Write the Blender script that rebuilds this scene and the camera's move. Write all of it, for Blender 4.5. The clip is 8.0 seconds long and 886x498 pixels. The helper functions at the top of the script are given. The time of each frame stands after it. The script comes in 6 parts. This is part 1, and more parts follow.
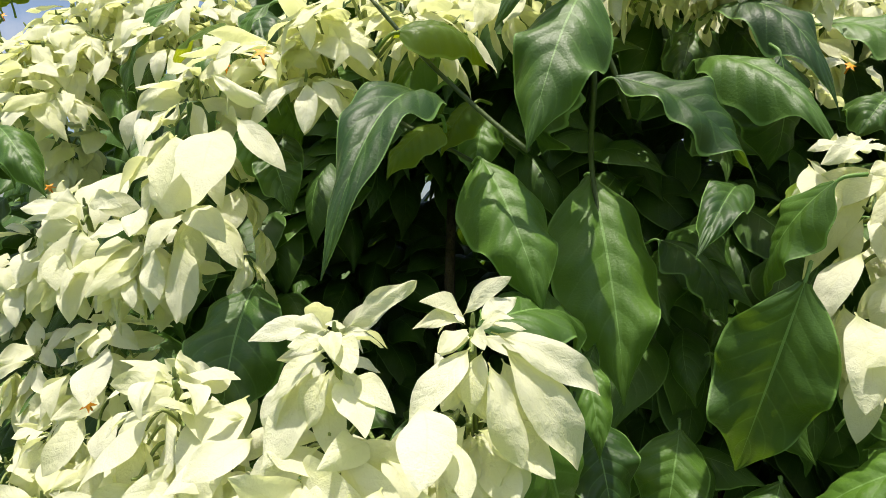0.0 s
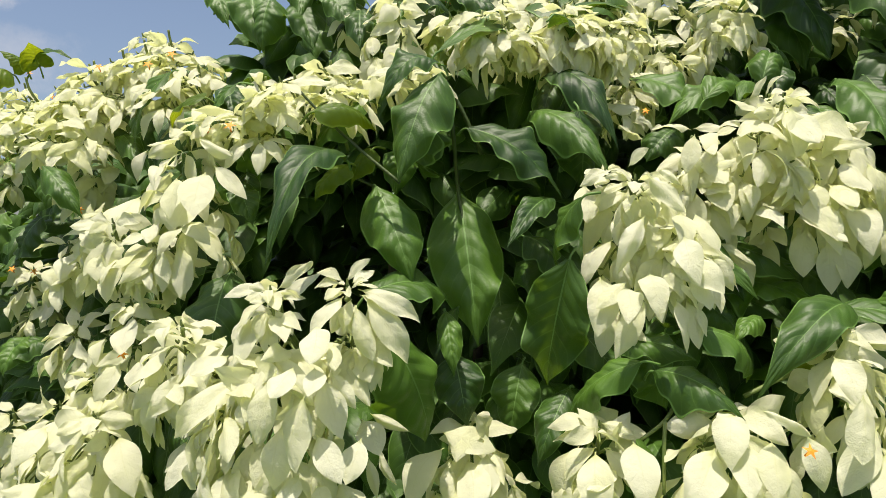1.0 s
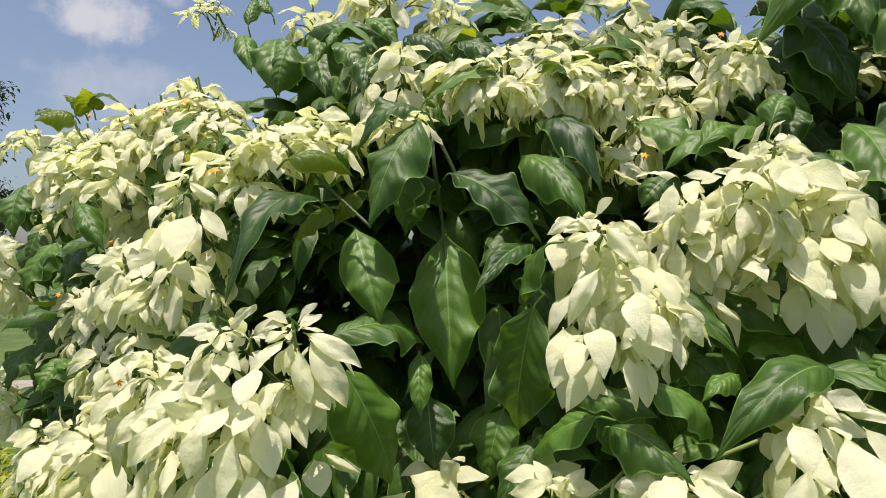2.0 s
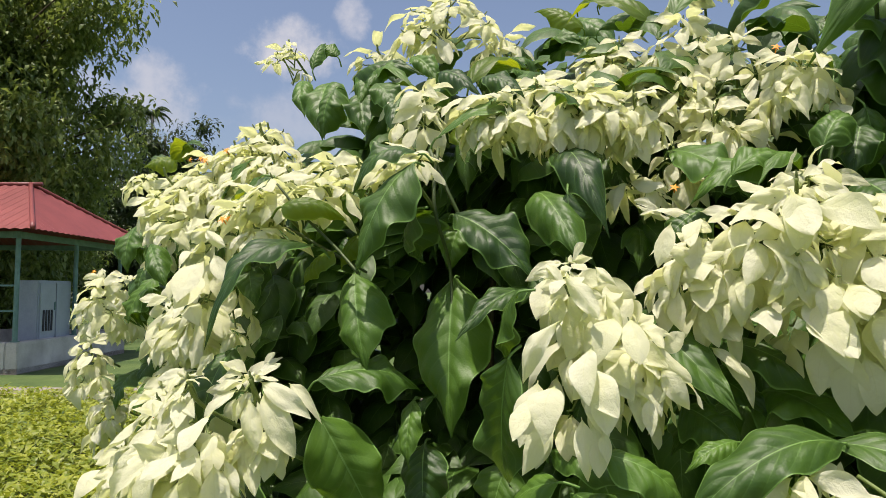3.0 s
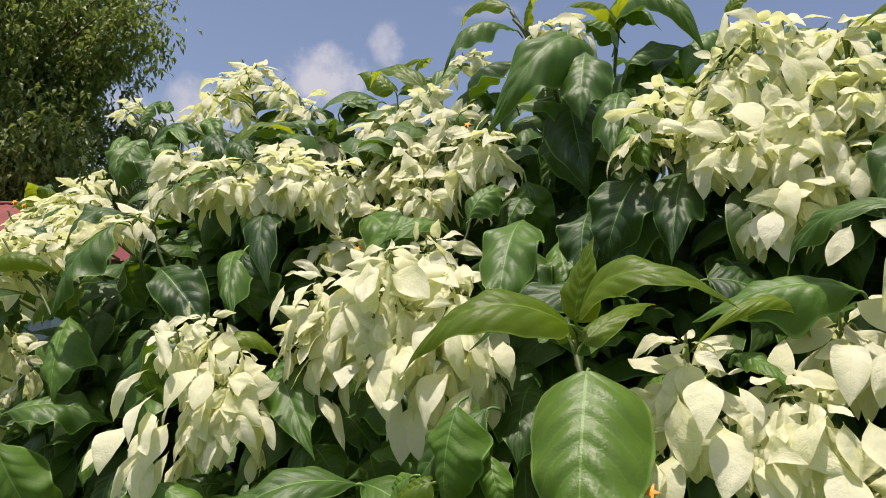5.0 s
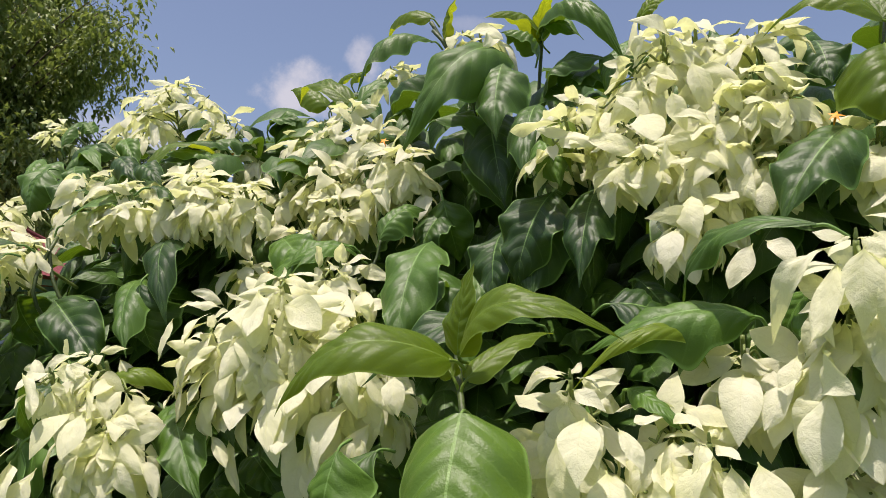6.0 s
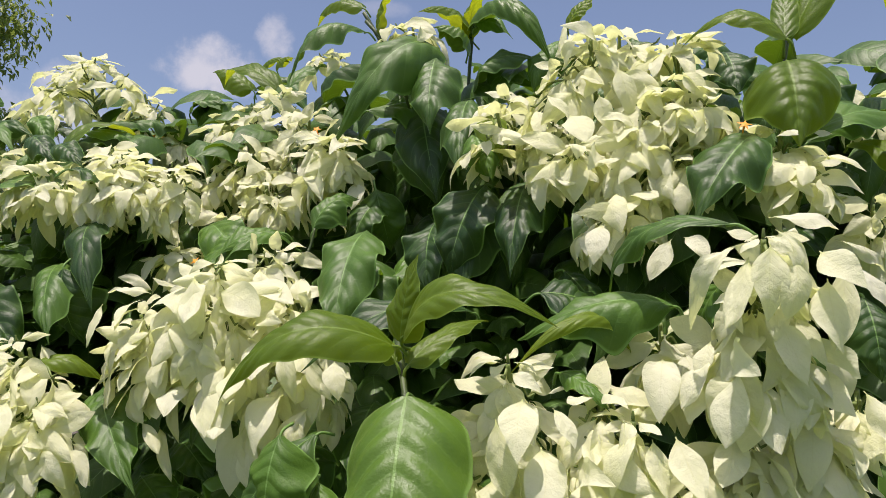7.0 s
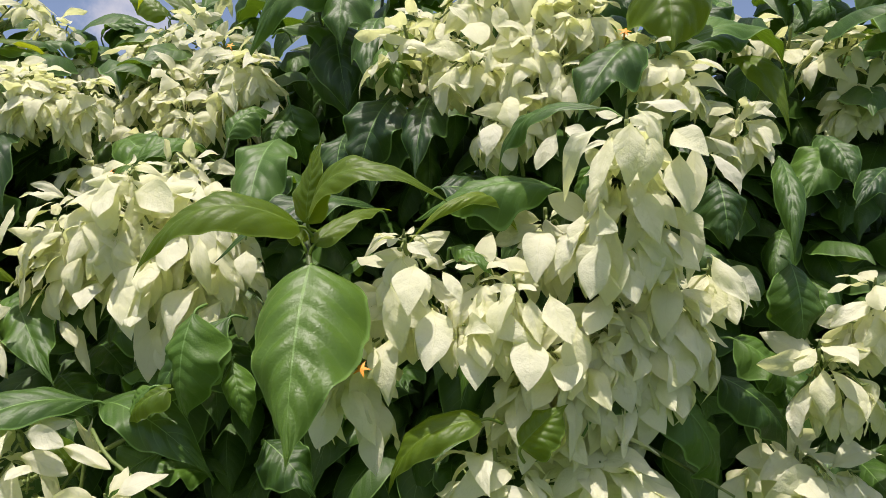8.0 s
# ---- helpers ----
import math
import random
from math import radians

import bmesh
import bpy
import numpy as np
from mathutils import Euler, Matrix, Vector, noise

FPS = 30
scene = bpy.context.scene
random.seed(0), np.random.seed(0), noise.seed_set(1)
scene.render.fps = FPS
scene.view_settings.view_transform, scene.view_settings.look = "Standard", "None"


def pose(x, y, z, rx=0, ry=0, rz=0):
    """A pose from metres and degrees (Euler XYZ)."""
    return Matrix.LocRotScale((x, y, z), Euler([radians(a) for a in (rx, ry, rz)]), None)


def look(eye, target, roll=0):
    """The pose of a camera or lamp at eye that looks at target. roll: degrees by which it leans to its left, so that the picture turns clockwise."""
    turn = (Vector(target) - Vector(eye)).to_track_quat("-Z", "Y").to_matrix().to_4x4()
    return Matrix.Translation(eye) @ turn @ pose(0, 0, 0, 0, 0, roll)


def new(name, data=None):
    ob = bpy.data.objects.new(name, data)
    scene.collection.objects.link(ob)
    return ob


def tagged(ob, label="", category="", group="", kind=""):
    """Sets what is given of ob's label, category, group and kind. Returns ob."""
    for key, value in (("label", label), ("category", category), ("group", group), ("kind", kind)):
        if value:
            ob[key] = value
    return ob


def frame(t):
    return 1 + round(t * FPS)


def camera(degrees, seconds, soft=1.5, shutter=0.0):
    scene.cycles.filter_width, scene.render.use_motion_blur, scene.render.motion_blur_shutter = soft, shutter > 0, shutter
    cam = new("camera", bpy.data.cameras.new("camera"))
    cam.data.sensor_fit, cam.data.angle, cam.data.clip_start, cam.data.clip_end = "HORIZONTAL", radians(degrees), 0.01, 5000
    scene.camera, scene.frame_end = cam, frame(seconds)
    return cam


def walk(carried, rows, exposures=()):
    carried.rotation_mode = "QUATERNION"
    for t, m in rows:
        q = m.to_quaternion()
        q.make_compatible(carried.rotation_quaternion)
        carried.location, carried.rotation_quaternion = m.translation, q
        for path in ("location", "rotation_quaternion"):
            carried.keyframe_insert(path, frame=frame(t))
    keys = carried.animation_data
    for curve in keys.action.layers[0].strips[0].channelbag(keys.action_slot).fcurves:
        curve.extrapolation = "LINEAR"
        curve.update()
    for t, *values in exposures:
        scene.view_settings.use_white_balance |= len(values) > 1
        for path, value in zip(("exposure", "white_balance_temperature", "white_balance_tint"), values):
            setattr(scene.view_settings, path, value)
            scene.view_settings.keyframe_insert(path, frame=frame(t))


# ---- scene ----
cam = camera(63.9, 8.0, soft=0.6)
PATH = [
    (0, (0.028, 0.024, 1.516), (-0.066, 2.022, 1.501), 0.1),
    (0.5, (0.059, -0.106, 1.51), (-0.134, 1.885, 1.551), 0.1),
    (1, (0.148, -0.304, 1.509), (0.088, 1.695, 1.498), -1.5),
    (1.5, (0.221, -0.399, 1.519), (0.144, 1.599, 1.507), -0.0),
    (2, (0.308, -0.301, 1.528), (-0.013, 1.672, 1.6), 0.1),
    (2.2, (0.37, -0.252, 1.533), (-0.099, 1.69, 1.619), 0.6),
    (3.3, (0.569, -0.215, 1.578), (-0.236, 1.612, 1.698), -0.0),
    (3.5, (0.596, -0.217, 1.582), (-0.186, 1.62, 1.702), -0.7),
    (4, (0.735, -0.276, 1.581), (-0.064, 1.551, 1.729), 0.4),
    (4.5, (0.899, -0.274, 1.571), (0.113, 1.563, 1.674), 2.4),
    (5, (1.047, -0.127, 1.611), (0.195, 1.673, 1.801), 1.9),
    (5.2, (1.11, -0.056, 1.611), (0.204, 1.715, 1.822), 0.2),
    (6.3, (1.116, -0.034, 1.642), (0.414, 1.826, 1.863), 0.2),
    (6.5, (1.106, -0.034, 1.643), (0.482, 1.857, 1.832), 0.0),
    (7, (1.098, -0.073, 1.635), (0.526, 1.834, 1.825), 0.6),
    (7.5, (1.108, -0.111, 1.581), (0.604, 1.821, 1.701), 0.4),
    (8, (1.143, -0.116, 1.557), (0.753, 1.844, 1.633), -0.1),
]
EXPOSURES = [(0, 0.32, 6600, 12), (0.5, 0.25, 6700, 12), (1.0, 0.15, 6750, 12), (2.0, 0.11, 6750, 14), (3.5, 0.10, 6700, 16), (4.5, 0.02, 6700, 18), (6.5, 0.11, 6600, 20), (8.0, 0.06, 6500, 19)]
walk(cam, [(t, look(eye, target, roll)) for t, eye, target, roll in PATH], EXPOSURES)

# ---- light ----
world = bpy.data.worlds.new("sky")
scene.world = world
world.use_nodes = True
wn, wl = world.node_tree.nodes, world.node_tree.links
wn.clear()
SUN_UP, SUN_ROUND = 77.5, 194.0
sky = wn.new("ShaderNodeTexSky")
sky.sky_type, sky.sun_disc = "NISHITA", False
sky.sun_elevation, sky.sun_rotation = radians(SUN_UP), radians(SUN_ROUND)
sky.air_density, sky.dust_density, sky.ozone_density = 1.0, 3.0, 1.4
def sky_math(way, a, b=0.0):
    made = wn.new("ShaderNodeMath")
    made.operation = way
    for slot, value in enumerate((a, b)):
        if hasattr(value, "is_linked"):
            wl.new(value, made.inputs[slot])
        else:
            made.inputs[slot].default_value = value
    return made.outputs[0]


# fair-weather clouds low over the trees: heading, height and half-widths in degrees, and how dense
toward = wn.new("ShaderNodeTexCoord").outputs["Generated"]
puffs = wn.new("ShaderNodeTexNoise")
puffs.inputs["Scale"].default_value, puffs.inputs["Detail"].default_value, puffs.inputs["Roughness"].default_value = 22.0, 9.0, 0.6
wl.new(toward, puffs.inputs["Vector"])
cover = None
for heading, height, wide, tall, dense in ((-35.2, 18.7, 4.2, 2.7, 1.0), (-30.6, 21.2, 1.6, 2.0, 0.8), (-45.2, 14.6, 3.6, 3.4, 0.75), (-34.5, 13.2, 7.5, 3.0, 0.45),
                                           (-50.0, 13.0, 6.0, 3.0, 0.5), (-22.0, 24.0, 3.0, 0.8, 0.3), (60.0, 22.0, 16.0, 5.0, 0.7), (150.0, 28.0, 22.0, 8.0, 0.7), (-120.0, 24.0, 18.0, 6.0, 0.7)):
    b, h = radians(heading), radians(height)
    ahead = Vector((math.sin(b) * math.cos(h), math.cos(b) * math.cos(h), math.sin(h)))
    side = Vector((math.cos(b), -math.sin(b), 0))
    over = side.cross(ahead)
    spread = None
    for axis, size in ((side, wide), (over, tall)):
        dot = wn.new("ShaderNodeVectorMath")
        dot.operation = "DOT_PRODUCT"
        wl.new(toward, dot.inputs[0])
        dot.inputs[1].default_value = axis
        reach = sky_math("DIVIDE", dot.outputs["Value"], math.sin(radians(size)))
        square = sky_math("MULTIPLY", reach, reach)
        spread = square if spread is None else sky_math("ADD", spread, square)
    dot = wn.new("ShaderNodeVectorMath")
    dot.operation = "DOT_PRODUCT"
    wl.new(toward, dot.inputs[0])
    dot.inputs[1].default_value = ahead
    spread = sky_math("ADD", spread, sky_math("MULTIPLY", sky_math("LESS_THAN", dot.outputs["Value"], 0.0), 50.0))
    body = sky_math("SUBTRACT", sky_math("ADD", -0.35, sky_math("MULTIPLY", puffs.outputs["Fac"], 2.5)), spread)
    soft = wn.new("ShaderNodeMapRange")
    soft.interpolation_type = "SMOOTHSTEP"
    wl.new(body, soft.inputs["Value"])
    soft.inputs["From Min"].default_value, soft.inputs["From Max"].default_value = 0.0, 1.1
    soft.inputs["To Max"].default_value = dense
    cover = soft.outputs[0] if cover is None else sky_math("MAXIMUM", cover, soft.outputs[0])
blend = wn.new("ShaderNodeMix")
blend.data_type = "RGBA"
wl.new(cover, blend.inputs[0])
wl.new(sky.outputs[0], blend.inputs[6])
blend.inputs[7].default_value = (4.4, 4.6, 5.1, 1)
back = wn.new("ShaderNodeBackground")
back.inputs["Strength"].default_value = 0.13
wl.new(blend.outputs[2], back.inputs["Color"])
wl.new(back.outputs[0], wn.new("ShaderNodeOutputWorld").inputs["Surface"])
lamp = new("sun", bpy.data.lights.new("sun", "SUN"))
lamp.data.energy, lamp.data.angle, lamp.data.color = 5.0, radians(0.53), (1.0, 0.94, 0.83)
lamp.matrix_world = pose(0, 0, 6, 90 - SUN_UP, 0, 180 - SUN_ROUND)


# ---- materials ----
def node(tree, kind, **values):
    made = tree.nodes.new(kind)
    for key, value in values.items():
        made.inputs[key.replace("_", " ")].default_value = value
    return made


def ramp(tree, source, stops):
    made = tree.nodes.new("ShaderNodeValToRGB")
    while len(made.color_ramp.elements) < len(stops):
        made.color_ramp.elements.new(0.5)
    for spot, (place, colour) in zip(made.color_ramp.elements, stops):
        spot.position, spot.color = place, (*colour, 1)
    tree.links.new(source, made.inputs[0])
    return made.outputs[0]


def mix(tree, way, amount, a, b):
    made = tree.nodes.new("ShaderNodeMix")
    made.data_type, made.blend_type = "RGBA", way
    for slot, value in ((0, amount), (6, a), (7, b)):
        if hasattr(value, "is_linked"):
            tree.links.new(value, made.inputs[slot])
        else:
            made.inputs[slot].default_value = value if slot == 0 else (*value, 1)
    return made.outputs[2]


def calc(tree, way, a, b=0.0, c=0.0):
    made = tree.nodes.new("ShaderNodeMath")
    made.operation = way
    for slot, value in enumerate((a, b, c)):
        if hasattr(value, "is_linked"):
            tree.links.new(value, made.inputs[slot])
        else:
            made.inputs[slot].default_value = value
    return made.outputs[0]


def start(name):
    made = bpy.data.materials.new(name)
    made.use_nodes = True
    tree = made.node_tree
    return made, tree, tree.nodes["Principled BSDF"], tree.nodes["Material Output"]


def noisy(tree, scale, detail=4.0, rough=0.55, coords=None):
    made = node(tree, "ShaderNodeTexNoise", Scale=scale, Detail=detail, Roughness=rough)
    if coords is None:
        coords = tree.nodes.new("ShaderNodeTexCoord").outputs["Object"]
    tree.links.new(coords, made.inputs["Vector"])
    return made.outputs["Fac"]


def surface(name, dark, light, scale=8.0, rough=0.7, bump=0.3, fine=60.0, metal=0.0):
    """A plain weathered surface with stains and grain."""
    made, tree, bsdf, _ = start(name)
    broad, grain = noisy(tree, scale), noisy(tree, fine, 6.0)
    colour = ramp(tree, broad, [(0.3, dark), (0.7, light)])
    colour = mix(tree, "OVERLAY", 0.35, colour, ramp(tree, grain, [(0.3, (0.3, 0.3, 0.3)), (0.7, (0.7, 0.7, 0.7))]))
    tree.links.new(colour, bsdf.inputs["Base Color"])
    bsdf.inputs["Roughness"].default_value, bsdf.inputs["Metallic"].default_value = rough, metal
    relief = node(tree, "ShaderNodeBump", Strength=bump, Distance=0.01)
    tree.links.new(grain, relief.inputs["Height"])
    tree.links.new(relief.outputs[0], bsdf.inputs["Normal"])
    return made


def leaf_material(name, deep, bright, through_light, gloss, veins, thin=0.28):
    """A waxy leaf blade: midrib and side veins by its own coordinates, mottling, light passing through."""
    made, tree, bsdf, out = start(name)
    uv = tree.nodes.new("ShaderNodeSeparateXYZ")
    tree.links.new(tree.nodes.new("ShaderNodeTexCoord").outputs["UV"], uv.inputs[0])
    across = calc(tree, "ABSOLUTE", calc(tree, "SUBTRACT", calc(tree, "MULTIPLY", uv.outputs[0], 2.0), 1.0))
    along = uv.outputs[1]
    slant = calc(tree, "SUBTRACT", along, calc(tree, "MULTIPLY", calc(tree, "POWER", across, 1.2), 0.24))
    wave = calc(tree, "COSINE", calc(tree, "MULTIPLY", slant, 2 * math.pi * veins))
    side = calc(tree, "POWER", calc(tree, "MAXIMUM", wave, 0.0), 26.0)
    side = calc(tree, "MULTIPLY", side, calc(tree, "SUBTRACT", 1.0, calc(tree, "MULTIPLY", across, 0.75)))
    rib = calc(tree, "LESS_THAN", across, calc(tree, "MULTIPLY", calc(tree, "SUBTRACT", 1.10, along), 0.030))
    line = calc(tree, "MAXIMUM", calc(tree, "MULTIPLY", side, 0.42), rib)
    chance = tree.nodes.new("ShaderNodeObjectInfo").outputs["Random"]
    mottle = calc(tree, "ADD", calc(tree, "MULTIPLY", noisy(tree, 26.0), 0.5), calc(tree, "MULTIPLY", chance, 0.5))
    base = ramp(tree, mottle, [(0.25, deep), (0.75, bright)])
    pale = tuple(min(1, c * 1.7 + 0.055) for c in bright)
    colour = mix(tree, "MIX", calc(tree, "MULTIPLY", line, 0.75), base, pale)
    rim = ramp(tree, across, [(0.94, (0, 0, 0)), (0.975, (1, 1, 1))])
    colour = mix(tree, "MIX", calc(tree, "MULTIPLY", rim, 0.8), colour, pale)
    specks = ramp(tree, noisy(tree, 210.0, 2.0), [(0.70, (0, 0, 0)), (0.78, (1, 1, 1))])
    colour = mix(tree, "MIX", calc(tree, "MULTIPLY", specks, 0.18), colour, (0.32, 0.30, 0.16))
    tree.links.new(colour, bsdf.inputs["Base Color"])
    tree.links.new(calc(tree, "ADD", gloss, calc(tree, "MULTIPLY", noisy(tree, 70.0), 0.22)), bsdf.inputs["Roughness"])
    bsdf.inputs["Specular IOR Level"].default_value = 0.5
    panel = calc(tree, "POWER", calc(tree, "ABSOLUTE", calc(tree, "SINE", calc(tree, "MULTIPLY", slant, math.pi * veins))), 1.2)
    panel = calc(tree, "MULTIPLY", panel, calc(tree, "SUBTRACT", 1.0, calc(tree, "MULTIPLY", across, 0.5)))
    height = calc(tree, "ADD", calc(tree, "MULTIPLY", noisy(tree, 420.0, 4.0), 0.34), calc(tree, "SUBTRACT", calc(tree, "MULTIPLY", panel, 0.34), calc(tree, "MULTIPLY", rib, 0.6)))
    relief = node(tree, "ShaderNodeBump", Strength=0.6, Distance=0.0026)
    tree.links.new(height, relief.inputs["Height"])
    tree.links.new(relief.outputs[0], bsdf.inputs["Normal"])
    glow = node(tree, "ShaderNodeBsdfTranslucent")
    tree.links.new(mix(tree, "MULTIPLY", 0.6, through_light, ramp(tree, line, [(0.0, (1, 1, 1)), (1.0, (0.45, 0.5, 0.4))])), glow.inputs["Color"])
    both = node(tree, "ShaderNodeMixShader", Fac=thin)
    tree.links.new(bsdf.outputs[0], both.inputs[1])
    tree.links.new(glow.outputs[0], both.inputs[2])
    tree.links.new(both.outputs[0], out.inputs["Surface"])
    return made


def bract_material(name, low, high, foot, glow_colour):
    """Cream, softly puckered, greener at the foot, thin enough for light to pass."""
    made, tree, bsdf, out = start(name)
    uv = tree.nodes.new("ShaderNodeSeparateXYZ")
    coords = tree.nodes.new("ShaderNodeTexCoord")
    tree.links.new(coords.outputs["UV"], uv.inputs[0])
    chance = tree.nodes.new("ShaderNodeObjectInfo").outputs["Random"]
    shift = tree.nodes.new("ShaderNodeVectorMath")
    shift.operation = "ADD"
    tree.links.new(coords.outputs["Object"], shift.inputs[0])
    many = tree.nodes.new("ShaderNodeCombineXYZ")
    tree.links.new(calc(tree, "MULTIPLY", chance, 7.0), many.inputs[0])
    tree.links.new(many.outputs[0], shift.inputs[1])
    spot = shift.outputs[0]
    cream = ramp(tree, calc(tree, "ADD", calc(tree, "MULTIPLY", noisy(tree, 2.4, coords=spot), 0.6), calc(tree, "MULTIPLY", chance, 0.4)),
                 [(0.25, low), (0.75, high)])
    colour = mix(tree, "MIX", ramp(tree, uv.outputs[1], [(0.05, (0.85, 0.85, 0.85)), (0.19, (0, 0, 0))]), cream, foot)
    across = calc(tree, "ABSOLUTE", calc(tree, "SUBTRACT", calc(tree, "MULTIPLY", uv.outputs[0], 2.0), 1.0))
    rib = calc(tree, "LESS_THAN", across, calc(tree, "MULTIPLY", calc(tree, "SUBTRACT", 1.0, uv.outputs[1]), 0.07))
    colour = mix(tree, "MIX", calc(tree, "MULTIPLY", rib, 0.2), colour, (0.62, 0.62, 0.26))
    brown = ramp(tree, noisy(tree, 14.0, 2.0, coords=spot), [(0.74, (0, 0, 0)), (0.79, (1, 1, 1))])
    colour = mix(tree, "MIX", calc(tree, "MULTIPLY", brown, 0.35), colour, (0.42, 0.30, 0.10))
    tree.links.new(colour, bsdf.inputs["Base Color"])
    bsdf.inputs["Roughness"].default_value = 0.62
    bsdf.inputs["Specular IOR Level"].default_value = 0.3
    slant = calc(tree, "SUBTRACT", uv.outputs[1], calc(tree, "MULTIPLY", across, 0.22))
    veins = calc(tree, "POWER", calc(tree, "ABSOLUTE", calc(tree, "SINE", calc(tree, "MULTIPLY", slant, math.pi * 8.0))), 0.5)
    crease = calc(tree, "ABSOLUTE", calc(tree, "SUBTRACT", noisy(tree, 16.0, 3.0, coords=spot), 0.5))
    crease = calc(tree, "MULTIPLY", calc(tree, "SUBTRACT", 1.0, calc(tree, "MINIMUM", calc(tree, "MULTIPLY", crease, 9.0), 1.0)), calc(tree, "ADD", 0.15, uv.outputs[1]))
    height = calc(tree, "ADD", calc(tree, "MULTIPLY", noisy(tree, 5.0, 2.0, coords=spot), 0.7), calc(tree, "SUBTRACT", calc(tree, "MULTIPLY", veins, 0.09), calc(tree, "MULTIPLY", rib, 0.35)))
    height = calc(tree, "ADD", height, calc(tree, "MULTIPLY", crease, 0.11))
    relief = node(tree, "ShaderNodeBump", Strength=0.4, Distance=0.005)
    tree.links.new(height, relief.inputs["Height"])
    tree.links.new(relief.outputs[0], bsdf.inputs["Normal"])
    glow = node(tree, "ShaderNodeBsdfTranslucent", Color=(*glow_colour, 1))
    tree.links.new(relief.outputs[0], glow.inputs["Normal"])
    both = node(tree, "ShaderNodeMixShader", Fac=0.44)
    tree.links.new(bsdf.outputs[0], both.inputs[1])
    tree.links.new(glow.outputs[0], both.inputs[2])
    tree.links.new(both.outputs[0], out.inputs["Surface"])
    return made


CREAM = bract_material("cream bract", (0.745, 0.75, 0.52), (0.825, 0.825, 0.655), (0.54, 0.58, 0.25), (0.83, 0.86, 0.40))
LIME_CREAM = bract_material("greenish cream bract", (0.66, 0.68, 0.39), (0.80, 0.80, 0.57), (0.40, 0.48, 0.14), (0.80, 0.83, 0.38))
LEAF = leaf_material("mature leaf", (0.013, 0.046, 0.006), (0.080, 0.172, 0.018), (0.21, 0.38, 0.015), 0.38, 8.0, 0.19)
YOUNG = leaf_material("young leaf", (0.058, 0.120, 0.005), (0.122, 0.198, 0.012), (0.42, 0.50, 0.015), 0.34, 8.0, 0.42)
BROADLEAF = leaf_material("fresh green leaf", (0.038, 0.092, 0.007), (0.084, 0.166, 0.016), (0.24, 0.42, 0.02), 0.33, 8.0, 0.20)
STALK = surface("green stalk", (0.095, 0.150, 0.030), (0.220, 0.270, 0.080), 30.0, 0.55, 0.2, 300.0)
BRANCH = surface("dark green branch", (0.028, 0.052, 0.012), (0.075, 0.110, 0.026), 30.0, 0.5, 0.2, 300.0)
BARK = surface("brown bark", (0.045, 0.035, 0.02), (0.11, 0.085, 0.05), 20.0, 0.85, 0.6, 200.0)
ORANGE = surface("orange petal", (0.72, 0.24, 0.01), (0.85, 0.36, 0.02), 120.0, 0.6, 0.1, 600.0)


# ---- building blocks ----
def mesh_object(name, verts, faces, material, parent=None, label="", uvs=None, smooth=True):
    data = bpy.data.meshes.new(name)
    data.from_pydata([tuple(v) for v in verts], [], faces)
    if smooth:
        data.polygons.foreach_set("use_smooth", [True] * len(data.polygons))
    if uvs is not None:
        layer = data.uv_layers.new(name="UVMap")
        where = np.empty(len(data.loops), dtype=np.int32)
        data.loops.foreach_get("vertex_index", where)
        layer.data.foreach_set("uv", np.asarray(uvs, dtype=np.float32)[where].ravel())
    data.materials.append(material)
    ob = new(name, data)
    ob.parent = parent
    return tagged(ob, label)


def part(name, bm, material, parent=None, label="", smooth=False):
    data = bpy.data.meshes.new(name)
    bm.to_mesh(data)
    bm.free()
    if smooth:
        data.polygons.foreach_set("use_smooth", [True] * len(data.polygons))
    data.materials.append(material)
    ob = new(name, data)
    ob.parent = parent
    return tagged(ob, label)


def box(size, at=(0, 0, 0), edge=0.0, bm=None):
    bm = bm or bmesh.new()
    made = bmesh.ops.create_cube(bm, size=1.0, matrix=Matrix.Translation(at) @ Matrix.Diagonal((*size, 1)))
    if edge:
        edges = list({e for v in made["verts"] for e in v.link_edges})
        bmesh.ops.bevel(bm, geom=edges, offset=edge, segments=2, affect="EDGES")
    return bm


def rod(points, thick, thin, sides=7):
    """The vertices and faces of a tapered stem through some points, rounded off between them."""
    pts = [Vector(p) for p in points]
    fine = []
    for i in range(len(pts) - 1):
        a, b = pts[max(i - 1, 0)], pts[i]
        c, d = pts[i + 1], pts[min(i + 2, len(pts) - 1)]
        for k in range(4):
            s = k / 4
            fine.append(0.5 * (2 * b + (c - a) * s + (2 * a - 5 * b + 4 * c - d) * s * s + (3 * b - a - 3 * c + d) * s ** 3))
    fine.append(pts[-1])
    verts, faces = [], []
    n = len(fine)
    for i, p in enumerate(fine):
        ahead = (fine[min(i + 1, n - 1)] - fine[max(i - 1, 0)]).normalized()
        one = ahead.orthogonal().normalized() if i == 0 else (one - ahead * one.dot(ahead)).normalized()
        two = ahead.cross(one)
        r = thick + (thin - thick) * i / (n - 1)
        for k in range(sides):
            a = 2 * math.pi * k / sides
            verts.append(p + (one * math.cos(a) + two * math.sin(a)) * r)
        if i:
            for k in range(sides):
                m = (k + 1) % sides
                faces.append(((i - 1) * sides + k, (i - 1) * sides + m, i * sides + m, i * sides + k))
    faces.append(tuple(range(sides))[::-1])
    faces.append(tuple(range((n - 1) * sides, n * sides)))
    return verts, faces


def join(pieces):
    verts, faces = [], []
    for v, f in pieces:
        at = len(verts)
        verts.extend(v)
        faces.extend(tuple(i + at for i in one) for one in f)
    return verts, faces


